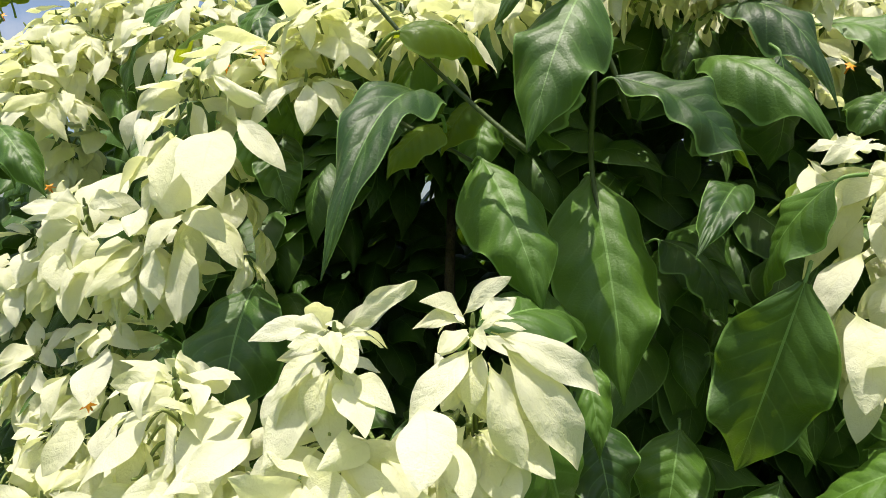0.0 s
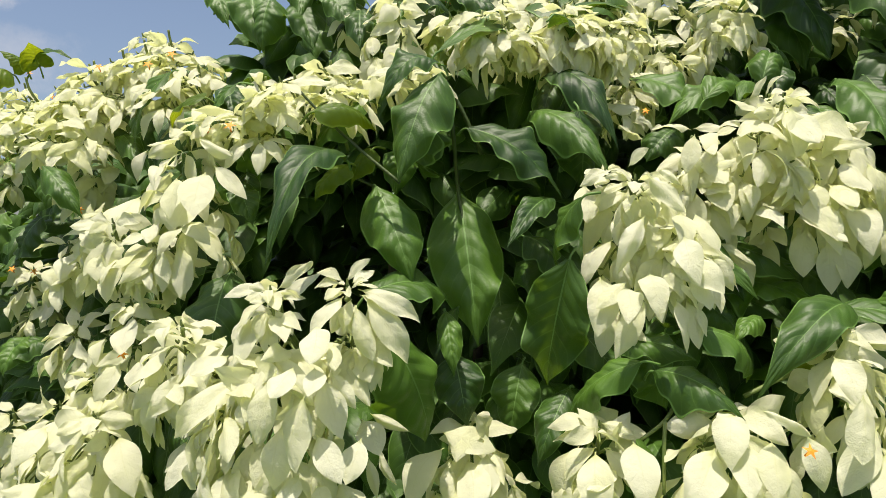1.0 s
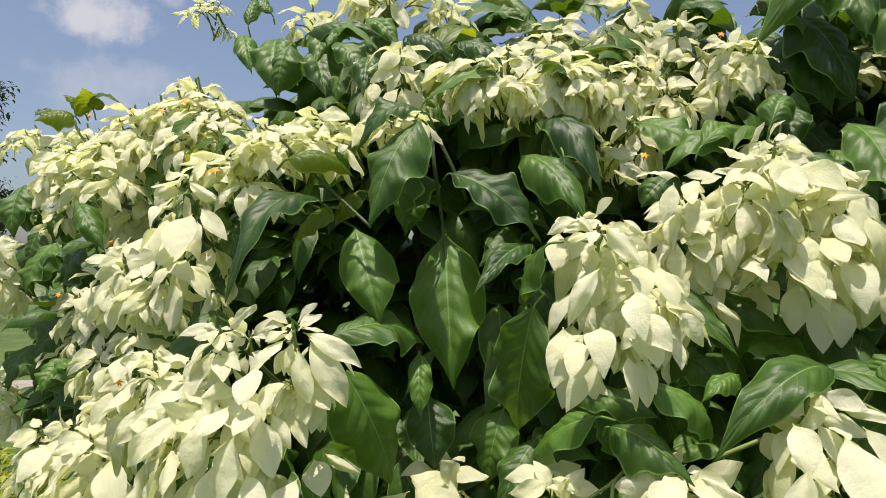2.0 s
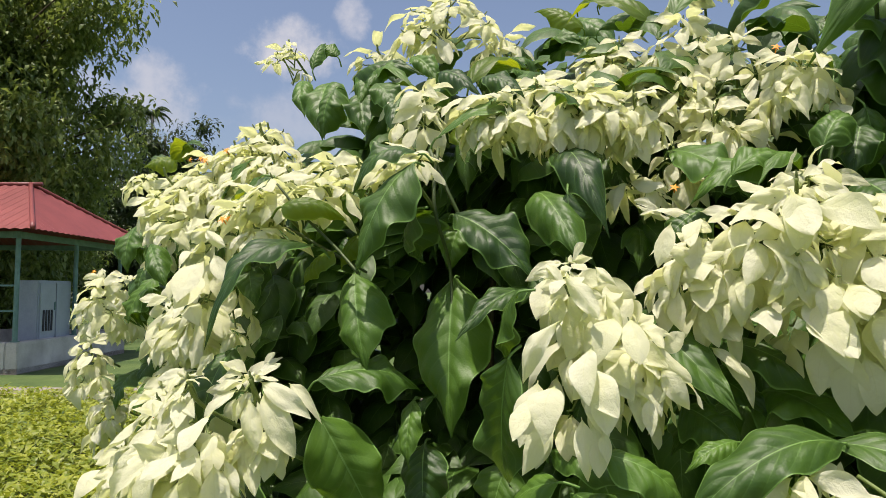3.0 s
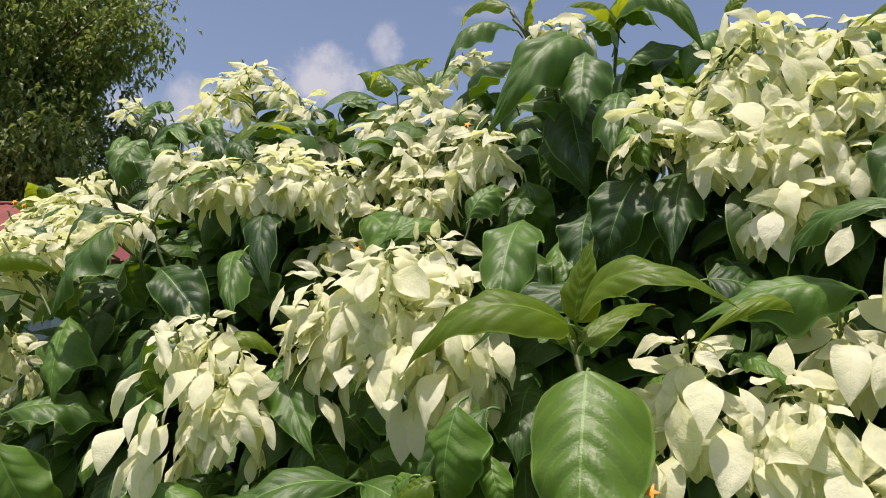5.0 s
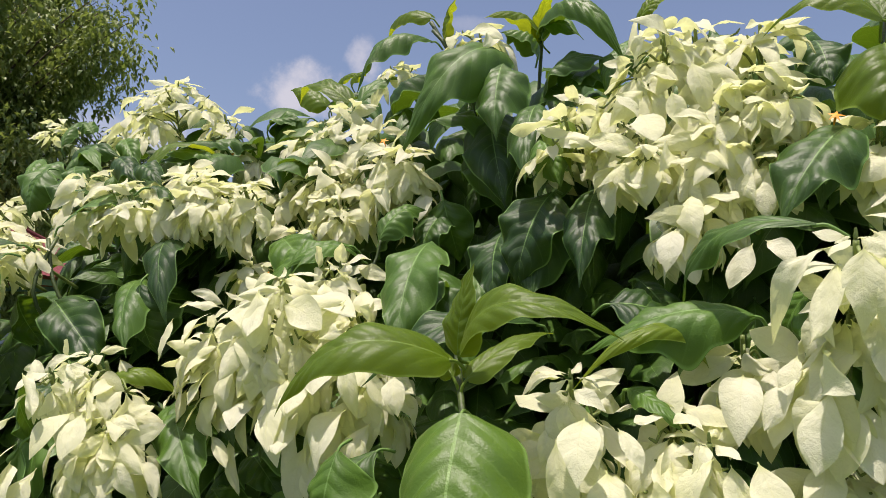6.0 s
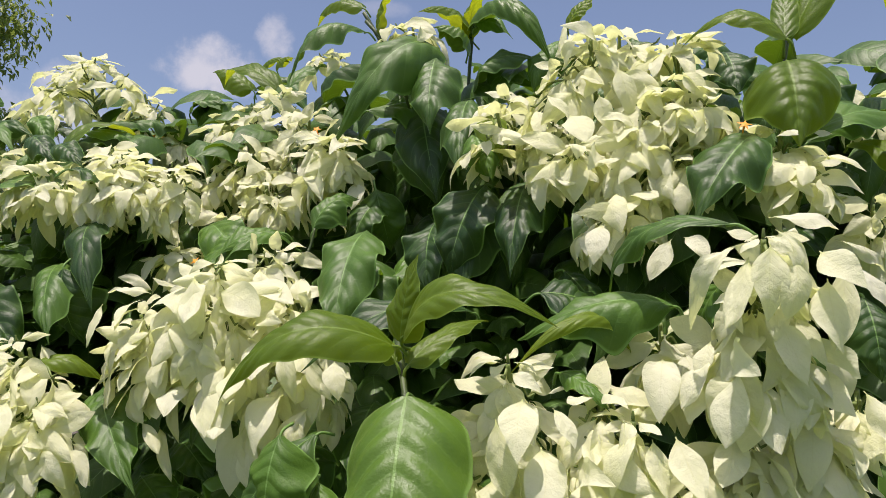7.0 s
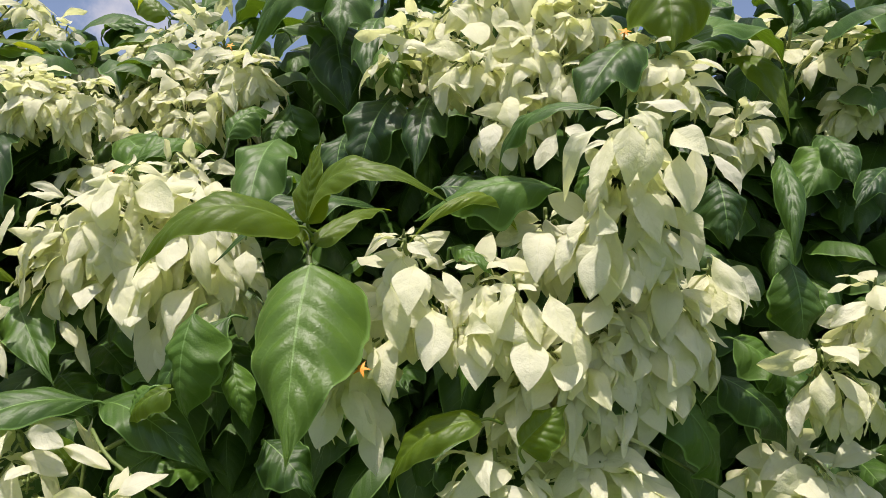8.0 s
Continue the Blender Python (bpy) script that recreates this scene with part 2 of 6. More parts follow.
# ---- the shrub ----
shrub = tagged(new("flowering_shrub"), "large leafy shrub with hanging cream bracts, growing in lawn", "shrub")
shrub.empty_display_size = 0.1
chance = random.Random(11)


OUTLINE = np.interp(np.linspace(0, 1, 121), [0, 0.04, 0.10, 0.18, 0.30, 0.42, 0.56, 0.70, 0.81, 0.89, 0.95, 1.0],
                    [0.04, 0.24, 0.52, 0.78, 0.97, 1.0, 0.91, 0.68, 0.39, 0.18, 0.07, 0.0])
OUTLINE = np.convolve(np.pad(OUTLINE, 5, mode="edge"), np.ones(11) / 11, "valid")
BROAD = np.interp(np.linspace(0, 1, 121), [0, 0.02, 0.06, 0.13, 0.24, 0.36, 0.50, 0.66, 0.79, 0.89, 0.95, 1.0],
                  [0.12, 0.52, 0.80, 0.95, 1.0, 0.98, 0.89, 0.66, 0.37, 0.15, 0.07, 0.0])
BROAD = np.convolve(np.pad(BROAD, 3, mode="edge"), np.ones(7) / 7, "valid")


def blade(length, width, bow, fold, ripple, seed, steps=52, side=8, veins=8.0, outline=OUTLINE, puffy=1.0):
    """A leaf blade along +Y, upper face +Z: a pointed oval with a drip tip, a trough at the midrib, margins arching over,
    puffed up between the sunken side veins, with an uneven edge and a slight twist."""
    r = random.Random(seed)
    phase, phase2, lop = r.uniform(0, 6.3), r.uniform(0, 6.3), r.uniform(-0.06, 0.06)
    twist, arch, hook = r.uniform(-0.6, 0.6), r.uniform(0.0, 0.8), r.uniform(0.0, 0.14)
    fold *= r.uniform(0.7, 2.6)
    verts, uvs, faces = [], [], []
    for i in range(steps + 1):
        s = i / steps
        half = max(float(np.interp(s * 120, np.arange(121), outline)), 0.012) * width / 2
        lift = bow * length * (4 * s * (1 - s) * (1.12 - 0.35 * s)) - hook * length * max(0.0, s - 0.7) ** 2 * 8
        turn = twist * (s - 0.3)
        for k in range(-side, side + 1):
            u = k / side
            a = abs(u)
            wide = u * half * (1 + lop * (1 if u > 0 else -1)) * (1 - 0.08 * arch * a)
            rise = half * (fold * a - (fold + arch) * a * a)
            puff = math.sin(math.pi * veins * (s - 0.24 * a ** 1.2)) ** 2
            quilt = (puff - 0.5) * 0.0019 * puffy * min(1.0, 2.6 * a) * (1 - 0.55 * a) * math.sin(math.pi * s) ** 0.6 * width / 0.08
            edge = ripple * width * a ** 2 * (math.sin(10 * s + phase + (2.1 if u > 0 else 0)) + 0.6 * math.sin(23 * s + phase2 * (1 if u > 0 else 2))) * math.sin(math.pi * s)
            z = rise + quilt + edge
            verts.append((wide * math.cos(turn) - z * math.sin(turn), s * length, lift + wide * math.sin(turn) + z * math.cos(turn)))
            uvs.append((u / 2 + 0.5, s))
    row = 2 * side + 1
    for i in range(steps):
        for k in range(row - 1):
            a = i * row + k
            faces.append((a, a + 1, a + row + 1, a + row))
    return verts, faces, uvs


def frame_of(base, tip, roll, face=(0.0, -0.62, 0.78)):
    """The pose whose +Y runs from base to tip, with +Z turned to the light, rolled about the run."""
    base, tip = Vector(base), Vector(tip)
    y = (tip - base).normalized()
    z = Vector(face) - y * y.dot(Vector(face))
    if z.length < 0.05:
        z = Vector((0, -1, 0.2)) - y * y.dot(Vector((0, -1, 0.2)))
    z.normalize()
    x = y.cross(z)
    m = Matrix((x, y, z)).transposed().to_4x4()
    return Matrix.Translation(base) @ m @ pose(0, 0, 0, 0, roll, 0)


leaf_count = 0


def leaf(bx, by, bz, tx, ty, tz, width, roll=0, bow=0.13, tone=0, fold=0.35):
    """One leaf from the end of its stalk to its tip. tone 1: young and yellow-green; 2: green, with a broad foot."""
    global leaf_count
    leaf_count += 1
    length = (Vector((tx, ty, tz)) - Vector((bx, by, bz))).length
    verts, faces, uvs = blade(length, width, bow, fold, 0.07 if tone else 0.15, leaf_count, outline=BROAD if tone else OUTLINE, puffy=2.7 if tone == 2 else 1.3)
    m = frame_of((bx, by, bz), (tx, ty, tz), roll)
    stem, stem_faces = rod([(0, 0.004, 0.0), (0, -0.005, -0.005), (0, -0.010, -0.022)], 0.0014, 0.0018, 5)
    at = len(verts)
    verts = verts + [tuple(v) for v in stem]
    faces = faces + [tuple(i + at for i in f) for f in stem_faces]
    uvs = uvs + [(0.5, 0.02)] * len(stem)
    ob = mesh_object("leaf", verts, faces, (LEAF, YOUNG, BROADLEAF)[tone], shrub, "young yellow-green leaf" if tone == 1 else "", uvs)
    ob.matrix_basis = m
    return ob


# bract shapes, shared by all clusters; one unit long
def bract_shape(seed, material):
    """A pointed oval on a short stalk, arched along its run, gently keeled, with a wavy margin and a drooping or lifted tip."""
    r = random.Random(seed * 7 + 3)
    width, bow, keel, curl = 0.52, r.uniform(0.01, 0.20), r.uniform(-0.75, 0.35), r.uniform(-0.14, 0.26)
    low, point, twist, lean = r.uniform(0.76, 1.02), r.uniform(0.72, 0.98), r.uniform(-0.6, 0.6), r.uniform(-0.09, 0.09)
    phase, lump, roll = r.uniform(0, 9), r.uniform(0.008, 0.018), r.uniform(0.02, 0.075)
    steps, side = 20, 4
    verts, uvs, faces = [], [], []
    for i in range(steps + 1):
        s = i / steps
        q = min(1.0, max(0.0, (s - 0.07) / 0.93))
        half = max(math.sin(math.pi * q ** low) ** point if 0 < q < 1 else 0.0, 0.045 if s < 0.5 else 0.008) * width / 2
        lift = bow * 4 * s * (1 - s) - curl * s ** 3
        turn = twist * (s - 0.25)
        for k in range(-side, side + 1):
            u = k / side
            wide = u * half
            bump = lump * (noise.noise(Vector((wide * 6 + phase, s * 6, seed * 1.7))) * 1.8 + noise.noise(Vector((wide * 15, s * 13 + phase, seed * 2.3))) * 0.7)
            edge = roll * u * u * math.sin(7 * s + phase + 2.4 * u) * min(1.0, half * 6)
            z = keel * (math.sqrt(wide * wide + 0.0016) - 0.04 - wide * wide) + bump * min(1.0, half * 8) + edge
            verts.append((wide * math.cos(turn) - z * math.sin(turn) + lean * math.sin(math.pi * s), s, lift + wide * math.sin(turn) + z * math.cos(turn)))
            uvs.append((u / 2 + 0.5, s))
    row = 2 * side + 1
    for i in range(steps):
        for k in range(row - 1):
            a = i * row + k
            faces.append((a, a + 1, a + row + 1, a + row))
    data = bpy.data.meshes.new("bract")
    data.from_pydata(verts, [], faces)
    data.polygons.foreach_set("use_smooth", [True] * len(data.polygons))
    layer = data.uv_layers.new(name="UVMap")
    where = np.empty(len(data.loops), dtype=np.int32)
    data.loops.foreach_get("vertex_index", where)
    layer.data.foreach_set("uv", np.asarray(uvs, dtype=np.float32)[where].ravel())
    data.materials.append(material)
    return data


BRACTS = [bract_shape(i, CREAM) for i in range(28)]
YOUNG_BRACTS = [bract_shape(i + 40, LIME_CREAM) for i in range(14)]


def flower_shape():
    """A small five-pointed star flower with a raised eye and a short tube."""
    bm = bmesh.new()
    eye = bm.verts.new((0, 0, 0.12))
    ring = []
    for k in range(10):
        a = math.pi * k / 5
        r, z = (1.0, -0.10) if k % 2 == 0 else (0.34, 0.06)
        ring.append(bm.verts.new((r * math.cos(a), r * math.sin(a), z)))
    for k in range(10):
        bm.faces.new((eye, ring[k], ring[(k + 1) % 10]))
    low = [bm.verts.new((0.16 * math.cos(math.pi * k / 3), 0.16 * math.sin(math.pi * k / 3), -0.05)) for k in range(6)]
    foot = [bm.verts.new((0.10 * math.cos(math.pi * k / 3), 0.10 * math.sin(math.pi * k / 3), -1.3)) for k in range(6)]
    for k in range(6):
        bm.faces.new((low[k], foot[k], foot[(k + 1) % 6], low[(k + 1) % 6]))
    data = bpy.data.meshes.new("flower")
    bm.to_mesh(data)
    bm.free()
    data.materials.append(ORANGE)
    return data


FLOWER = flower_shape()


def set_bract(parent, base, run, size, up, r, wide=1.0, young=0.0, roll=45):
    ob = new("bract", r.choice(YOUNG_BRACTS if r.random() < young else BRACTS))
    ob.parent = parent
    run = run.normalized()
    z = up - run * run.dot(up)
    z = z.normalized() if z.length > 0.05 else run.orthogonal().normalized()
    x = run.cross(z)
    m = Matrix((x, run, z)).transposed().to_4x4()
    ob.matrix_basis = Matrix.Translation(base) @ m @ pose(0, 0, 0, 0, r.uniform(-roll, roll), 0) @ Matrix.Diagonal((size * wide * 0.92, size, size, 1))
    return ob


def floret(parent, at, axis, size, sag, r, count, stems, root, young=0.05, roll=45):
    """Bracts spread round one flower stalk, arching over and sagging by their weight."""
    axis = axis.normalized()
    one = axis.orthogonal().normalized()
    two = axis.cross(one)
    first = r.uniform(0, 6.3)
    for k in range(count):
        a = first + 2 * math.pi * k / count + r.uniform(-0.35, 0.35)
        spread = (one * math.cos(a) + two * math.sin(a)) * r.uniform(0.75, 1.1) + axis * r.uniform(0.1, 0.4)
        run = spread.normalized() + Vector((0, 0, -1)) * sag * r.uniform(0.7, 1.3)
        outward = Vector((axis.x, axis.y, 0)) + Vector((spread.x, spread.y, 0)) * 0.5
        set_bract(parent, at + run.normalized() * 0.006, run, size * r.uniform(0.75, 1.2), outward + Vector((0, -0.15, 0.55)), r, r.uniform(0.78, 1.10) * (0.82 if roll < 20 else 1.0), young, roll)
    stems.append(rod([root, root.lerp(at, 0.55) + Vector((0, 0, 0.012)), at], 0.0018, 0.0013, 5))
    bud = at + axis * 0.004
    stems.append(rod([bud - axis * 0.004, bud, bud + axis * 0.003], 0.0018, 0.0009, 5))


HEADS = []


def cluster(tx, ty, tz, length, radius, lean=0.0, seed=0, kind="skirt", size=0.052, n=None, star=True, young=0.35, out=(0.0, -1.0)):
    """One flower head: a star of bracts at the top and, below it, florets whose bracts hang like shingles.
    starry: a younger, looser head of small bracts standing out all round."""
    r = random.Random(seed * 31 + 5)
    top = Vector((tx, ty, tz))
    stems = []
    hub = new("flower_head", bpy.data.meshes.new("flower_head"))
    hub.parent = shrub
    HEADS.append(hub)
    hub.matrix_basis = Matrix.Translation(top)
    facing = math.atan2(out[1], out[0])
    if kind == "skirt":
        n = int(1.25 * (n or max(6, int(9 * radius * length / 0.0170))) + 0.5)
        if star:
            floret(hub, Vector((0, 0, 0.004)), Vector((0, -0.25, 1)), size * 0.92, 0.35, r, 6, stems, Vector((0, 0.01, -0.03)))
        for i in range(n):
            s = (i + 0.6) / n
            a = facing + (i * 2.399) % (2 * math.pi)
            turn = (a - facing + math.pi) % (2 * math.pi) - math.pi
            a = facing + turn * 0.72 + r.uniform(-0.2, 0.2)
            wide = radius * 0.72 * min(1.0, (s * 1.35 + 0.12) ** 0.65) * r.uniform(0.7, 1.08)
            drop = max(0.0, length - size * 0.95) * s
            at = Vector((math.cos(a) * wide + lean * s, math.sin(a) * wide * 0.7, -0.010 - drop))
            axis = Vector((math.cos(a), math.sin(a), 0.75 - 0.85 * s))
            floret(hub, at, axis, size * r.uniform(0.9, 1.12), (0.75 + 1.6 * s) * r.uniform(0.45, 1.25), r, r.choice((4, 5, 5)), stems, Vector((lean * s * 0.6, 0.015, -0.02 - drop * 0.55)))
    else:
        n = n or max(4, int(9 * radius * (length + 0.03) / 0.0100))
        for i in range(n):
            s = (i + 0.5) / n
            a = facing + (((i * 2.399) % (2 * math.pi)) - math.pi) * 0.85
            rho = math.sqrt(s) * r.uniform(0.85, 1.1)
            at = Vector((math.cos(a) * radius * 0.9 * rho + lean * s, math.sin(a) * radius * 0.75 * rho, -length * (0.45 * rho ** 1.5 + r.uniform(0.0, 0.42))))
            axis = Vector((math.cos(a) * 0.75 * rho, math.sin(a) * 0.75 * rho, 1.05 - 0.45 * s))
            floret(hub, at, axis, size * r.uniform(1.0, 1.35), (0.30 + 0.85 * s * r.uniform(0.6, 1.3)) * (1.15 - 1.2 * max(0.0, young - 0.22)), r, r.choice((4, 5, 5, 6)), stems, Vector((lean * s * 0.5, 0.03, -length * s * 0.7 - 0.035)), young, 16)
    stems.append(rod([(0, 0.10, -0.07), (0, 0.05, -0.045), (0, 0.012, -0.02), (0, 0, 0.002)], 0.0030, 0.0022, 6))
    verts, faces = join(stems)
    hub.data.from_pydata([tuple(v) for v in verts], [], faces)
    hub.data.polygons.foreach_set("use_smooth", [True] * len(hub.data.polygons))
    hub.data.materials.append(STALK)
    return hub


def bloom(x, y, z, size=0.0088, tip=(0.1, -0.8, 0.6)):
    """A small orange star flower."""
    ob = new("flower", FLOWER)
    ob.parent = shrub
    up = Vector(tip).normalized()
    ob.matrix_basis = Matrix.Translation((x, y - 0.026, z + 0.004)) @ up.to_track_quat("Z", "Y").to_matrix().to_4x4() @ Matrix.Diagonal((size, size, size, 1))
    return ob


def lone_bract(bx, by, bz, tx, ty, tz, width, roll=0.0):
    """A bract of known place: from its foot to its tip. It belongs to the head next to it."""
    base, tip = Vector((bx, by, bz)), Vector((tx, ty, tz))
    hub = min(HEADS, key=lambda h: (h.matrix_basis.translation + Vector((0, 0, -0.03)) - base).length)
    length = (tip - base).length
    if width > 0.58 * length:
        # a broad one leans out of the head
        grown = min(width / 0.56, 1.25 * length)
        tip = tip + Vector((0.0, -1.0, 0.1)) * math.sqrt(max(0.0, grown ** 2 - length ** 2))
        length = (tip - base).length
        width = min(width, 0.60 * length)
    ob = new("bract", BRACTS[int(abs(bx * 7919 + tz * 4217)) % len(BRACTS)])
    ob.parent = hub
    m = frame_of(base, tip, roll + 44 * ((bx * 53.7 + bz * 91.3) % 1.0) - 22, (0.0, -0.72, 0.70))
    ob.matrix_basis = Matrix.Translation(-hub.matrix_basis.translation) @ m @ Matrix.Diagonal((width / 0.56, length, length * (0.8 + 2.2 * max(0.0, 0.5 - width / length)), 1))
    return ob



def twig(thick, thin, *points):
    """A green branch through some points."""
    v, f = rod(points, thick, thin, 8)
    return mesh_object("branch", v, f, STALK if points[0][2] < 1.43 else BRANCH, shrub, "smooth green branch")


# leaves
leaf(0.142, 0.740, 1.584, 0.164, 0.671, 1.371, 0.114, bow=0.06)
leaf(0.032, 0.643, 1.590, 0.083, 0.586, 1.462, 0.081, bow=0.08)
leaf(0.121, 0.641, 1.737, 0.067, 0.585, 1.590, 0.081, bow=0.12)
leaf(-0.002, 0.606, 1.622, -0.069, 0.457, 1.499, 0.056, bow=0.28)
leaf(-0.007, 0.648, 1.621, -0.053, 0.639, 1.574, 0.042, tone=1)
leaf(0.277, 0.575, 1.487, 0.250, 0.649, 1.313, 0.092, bow=0.05)
leaf(0.291, 0.560, 1.562, 0.264, 0.626, 1.473, 0.051)
leaf(0.271, 0.693, 1.570, 0.202, 0.595, 1.506, 0.041)
leaf(0.158, 0.701, 1.673, 0.289, 0.684, 1.573, 0.080, bow=0.12)
leaf(0.256, 0.774, 1.708, 0.348, 0.656, 1.605, 0.071)
leaf(0.277, 0.834, 1.769, 0.371, 0.703, 1.644, 0.065, bow=0.25)
leaf(0.120, 0.733, 1.793, 0.258, 0.852, 1.785, 0.059, bow=0.3)
leaf(0.122, 0.664, 1.755, 0.042, 0.617, 1.696, 0.048, bow=0.3)
leaf(0.116, 0.828, 1.798, 0.133, 0.908, 1.902, 0.061, bow=0.05, tone=1)
leaf(-0.031, 0.561, 1.677, 0.039, 0.613, 1.658, 0.043, bow=0.2, tone=1)
leaf(0.031, 0.558, 1.453, 0.130, 0.663, 1.437, 0.077, bow=0.15)
leaf(0.053, 0.529, 1.411, 0.099, 0.606, 1.252, 0.097, bow=0.1)
leaf(0.137, 0.683, 1.423, 0.106, 0.612, 1.364, 0.020)
leaf(0.129, 0.670, 1.360, 0.146, 0.635, 1.268, 0.071)
leaf(-0.164, 0.634, 1.480, -0.175, 0.576, 1.356, 0.089)
leaf(-0.226, 0.985, 1.981, -0.192, 0.895, 1.853, 0.088)
leaf(-0.145, 0.977, 1.953, -0.099, 0.899, 1.847, 0.086)
leaf(-0.307, 1.006, 2.000, -0.256, 0.937, 1.904, 0.050)
leaf(-0.128, 0.996, 1.956, 0.000, 0.903, 1.923, 0.049, bow=0.3)
leaf(-0.765, 1.177, 1.905, -0.802, 1.141, 1.937, 0.051, tone=1)
leaf(-0.732, 1.120, 1.891, -0.602, 1.046, 1.896, 0.042)
leaf(-0.335, 0.871, 1.810, -0.414, 0.893, 1.679, 0.050)
leaf(-0.238, 0.758, 1.741, -0.316, 0.816, 1.709, 0.040, tone=1)
leaf(0.853, 0.937, 1.819, 0.860, 0.805, 1.670, 0.121)
leaf(0.726, 0.804, 1.748, 0.740, 0.679, 1.604, 0.085)
leaf(0.887, 0.756, 1.641, 0.721, 0.640, 1.574, 0.053, bow=0.2)
leaf(0.579, 0.841, 1.754, 0.463, 0.786, 1.690, 0.059)
leaf(0.657, 0.969, 1.967, 0.806, 1.091, 1.928, 0.089)
leaf(0.830, 0.955, 1.966, 0.842, 0.844, 1.830, 0.073)
leaf(0.615, 0.577, 1.421, 0.465, 0.479, 1.340, 0.062, bow=0.22)
leaf(0.401, 0.489, 1.409, 0.481, 0.532, 1.344, 0.052, bow=0.2)
leaf(0.364, 0.526, 1.357, 0.445, 0.464, 1.316, 0.062, bow=0.15)
leaf(0.347, 0.522, 1.368, 0.270, 0.591, 1.284, 0.055, bow=0.15)
leaf(0.280, 0.623, 1.319, 0.231, 0.579, 1.232, 0.057)
leaf(0.744, 0.559, 1.518, 0.737, 0.554, 1.410, 0.074)
leaf(0.685, 0.573, 1.438, 0.651, 0.592, 1.396, 0.040)
leaf(0.720, 0.554, 1.440, 0.668, 0.559, 1.402, 0.037, tone=1)
leaf(0.521, 0.609, 1.408, 0.471, 0.563, 1.384, 0.033)
leaf(0.228, 0.732, 1.333, 0.206, 0.715, 1.229, 0.073)
leaf(-0.688, 1.075, 1.269, -0.833, 1.153, 1.261, 0.042, bow=0.2)
leaf(0.548, 0.799, 1.437, 0.640, 0.699, 1.410, 0.108)
leaf(0.370, 0.608, 1.370, 0.402, 0.608, 1.291, 0.072)
leaf(0.107, 0.679, 1.677, 0.092, 0.739, 1.604, 0.080)
leaf(-0.776, 1.189, 1.691, -0.799, 1.143, 1.586, 0.089)
leaf(0.741, 0.817, 1.522, 0.764, 0.693, 1.445, 0.099)
leaf(-0.871, 1.165, 1.581, -0.812, 1.117, 1.495, 0.085)
leaf(0.025, 0.665, 1.643, -0.006, 0.667, 1.595, 0.037, tone=1)
leaf(-0.175, 0.920, 1.946, -0.188, 0.898, 1.848, 0.073)
leaf(-0.320, 1.059, 2.041, -0.327, 1.119, 2.122, 0.035)
leaf(0.204, 1.348, 2.158, 0.093, 1.346, 2.218, 0.070, tone=1)
leaf(0.174, 1.439, 2.245, 0.268, 1.398, 2.244, 0.040, tone=1)
leaf(0.253, 1.282, 2.124, 0.374, 1.317, 2.159, 0.047)
leaf(0.100, 0.916, 1.926, 0.158, 1.047, 1.970, 0.047, bow=0.25, tone=1)
leaf(-0.157, 0.963, 1.981, -0.003, 0.945, 1.967, 0.054)
leaf(-0.017, 0.901, 1.912, -0.011, 0.834, 1.827, 0.054)
leaf(0.688, 0.940, 1.811, 0.667, 0.884, 1.725, 0.067)
leaf(0.712, 1.079, 1.966, 0.772, 0.981, 1.815, 0.126)
leaf(0.804, 0.871, 1.767, 0.813, 0.808, 1.666, 0.076, roll=15)
leaf(0.878, 0.854, 1.813, 0.839, 0.811, 1.685, 0.093)
leaf(0.695, 0.893, 1.720, 0.741, 0.809, 1.609, 0.093)
leaf(0.744, 0.926, 1.730, 0.786, 0.853, 1.635, 0.055)
leaf(0.017, 0.696, 1.715, -0.065, 0.685, 1.640, 0.057)
leaf(0.431, 0.882, 1.776, 0.554, 0.810, 1.680, 0.072)
leaf(0.868, 0.891, 1.918, 0.906, 0.837, 1.842, 0.048, tone=1)
leaf(0.806, 0.966, 1.939, 0.883, 0.907, 1.887, 0.035, bow=0.2)
leaf(0.632, 0.805, 1.465, 0.701, 0.738, 1.403, 0.085)
leaf(0.456, 0.719, 1.425, 0.526, 0.692, 1.381, 0.070)
leaf(0.323, 0.589, 1.383, 0.425, 0.550, 1.365, 0.050)
leaf(0.120, 0.653, 1.420, 0.131, 0.611, 1.337, 0.034)
leaf(0.125, 1.564, 2.263, 0.271, 1.496, 2.146, 0.091)
leaf(0.861, 0.556, 1.608, 0.705, 0.509, 1.556, 0.059, roll=-10, bow=0.34, tone=1)
leaf(0.872, 0.558, 1.618, 1.016, 0.543, 1.631, 0.048, roll=10, bow=0.36, tone=1)
leaf(0.866, 0.563, 1.611, 0.885, 0.549, 1.693, 0.047, bow=0.05, tone=1)
leaf(0.892, 0.509, 1.567, 0.913, 0.406, 1.410, 0.112, bow=0.07, tone=2, fold=.2)
leaf(0.873, 0.567, 1.590, 0.931, 0.653, 1.636, 0.034, bow=0.1, tone=1)
leaf(0.861, 0.565, 1.592, 0.827, 0.589, 1.624, 0.022, bow=0.1, tone=1)
leaf(0.757, 0.610, 1.512, 0.683, 0.575, 1.410, 0.074, bow=0.12)
leaf(0.608, 0.600, 1.416, 0.756, 0.583, 1.346, 0.062, bow=0.2)
leaf(0.580, 0.594, 1.340, 0.528, 0.582, 1.400, 0.044, tone=1)
leaf(0.695, 0.597, 1.368, 0.609, 0.597, 1.295, 0.069)
leaf(0.397, 0.707, 1.534, 0.526, 0.623, 1.429, 0.066)
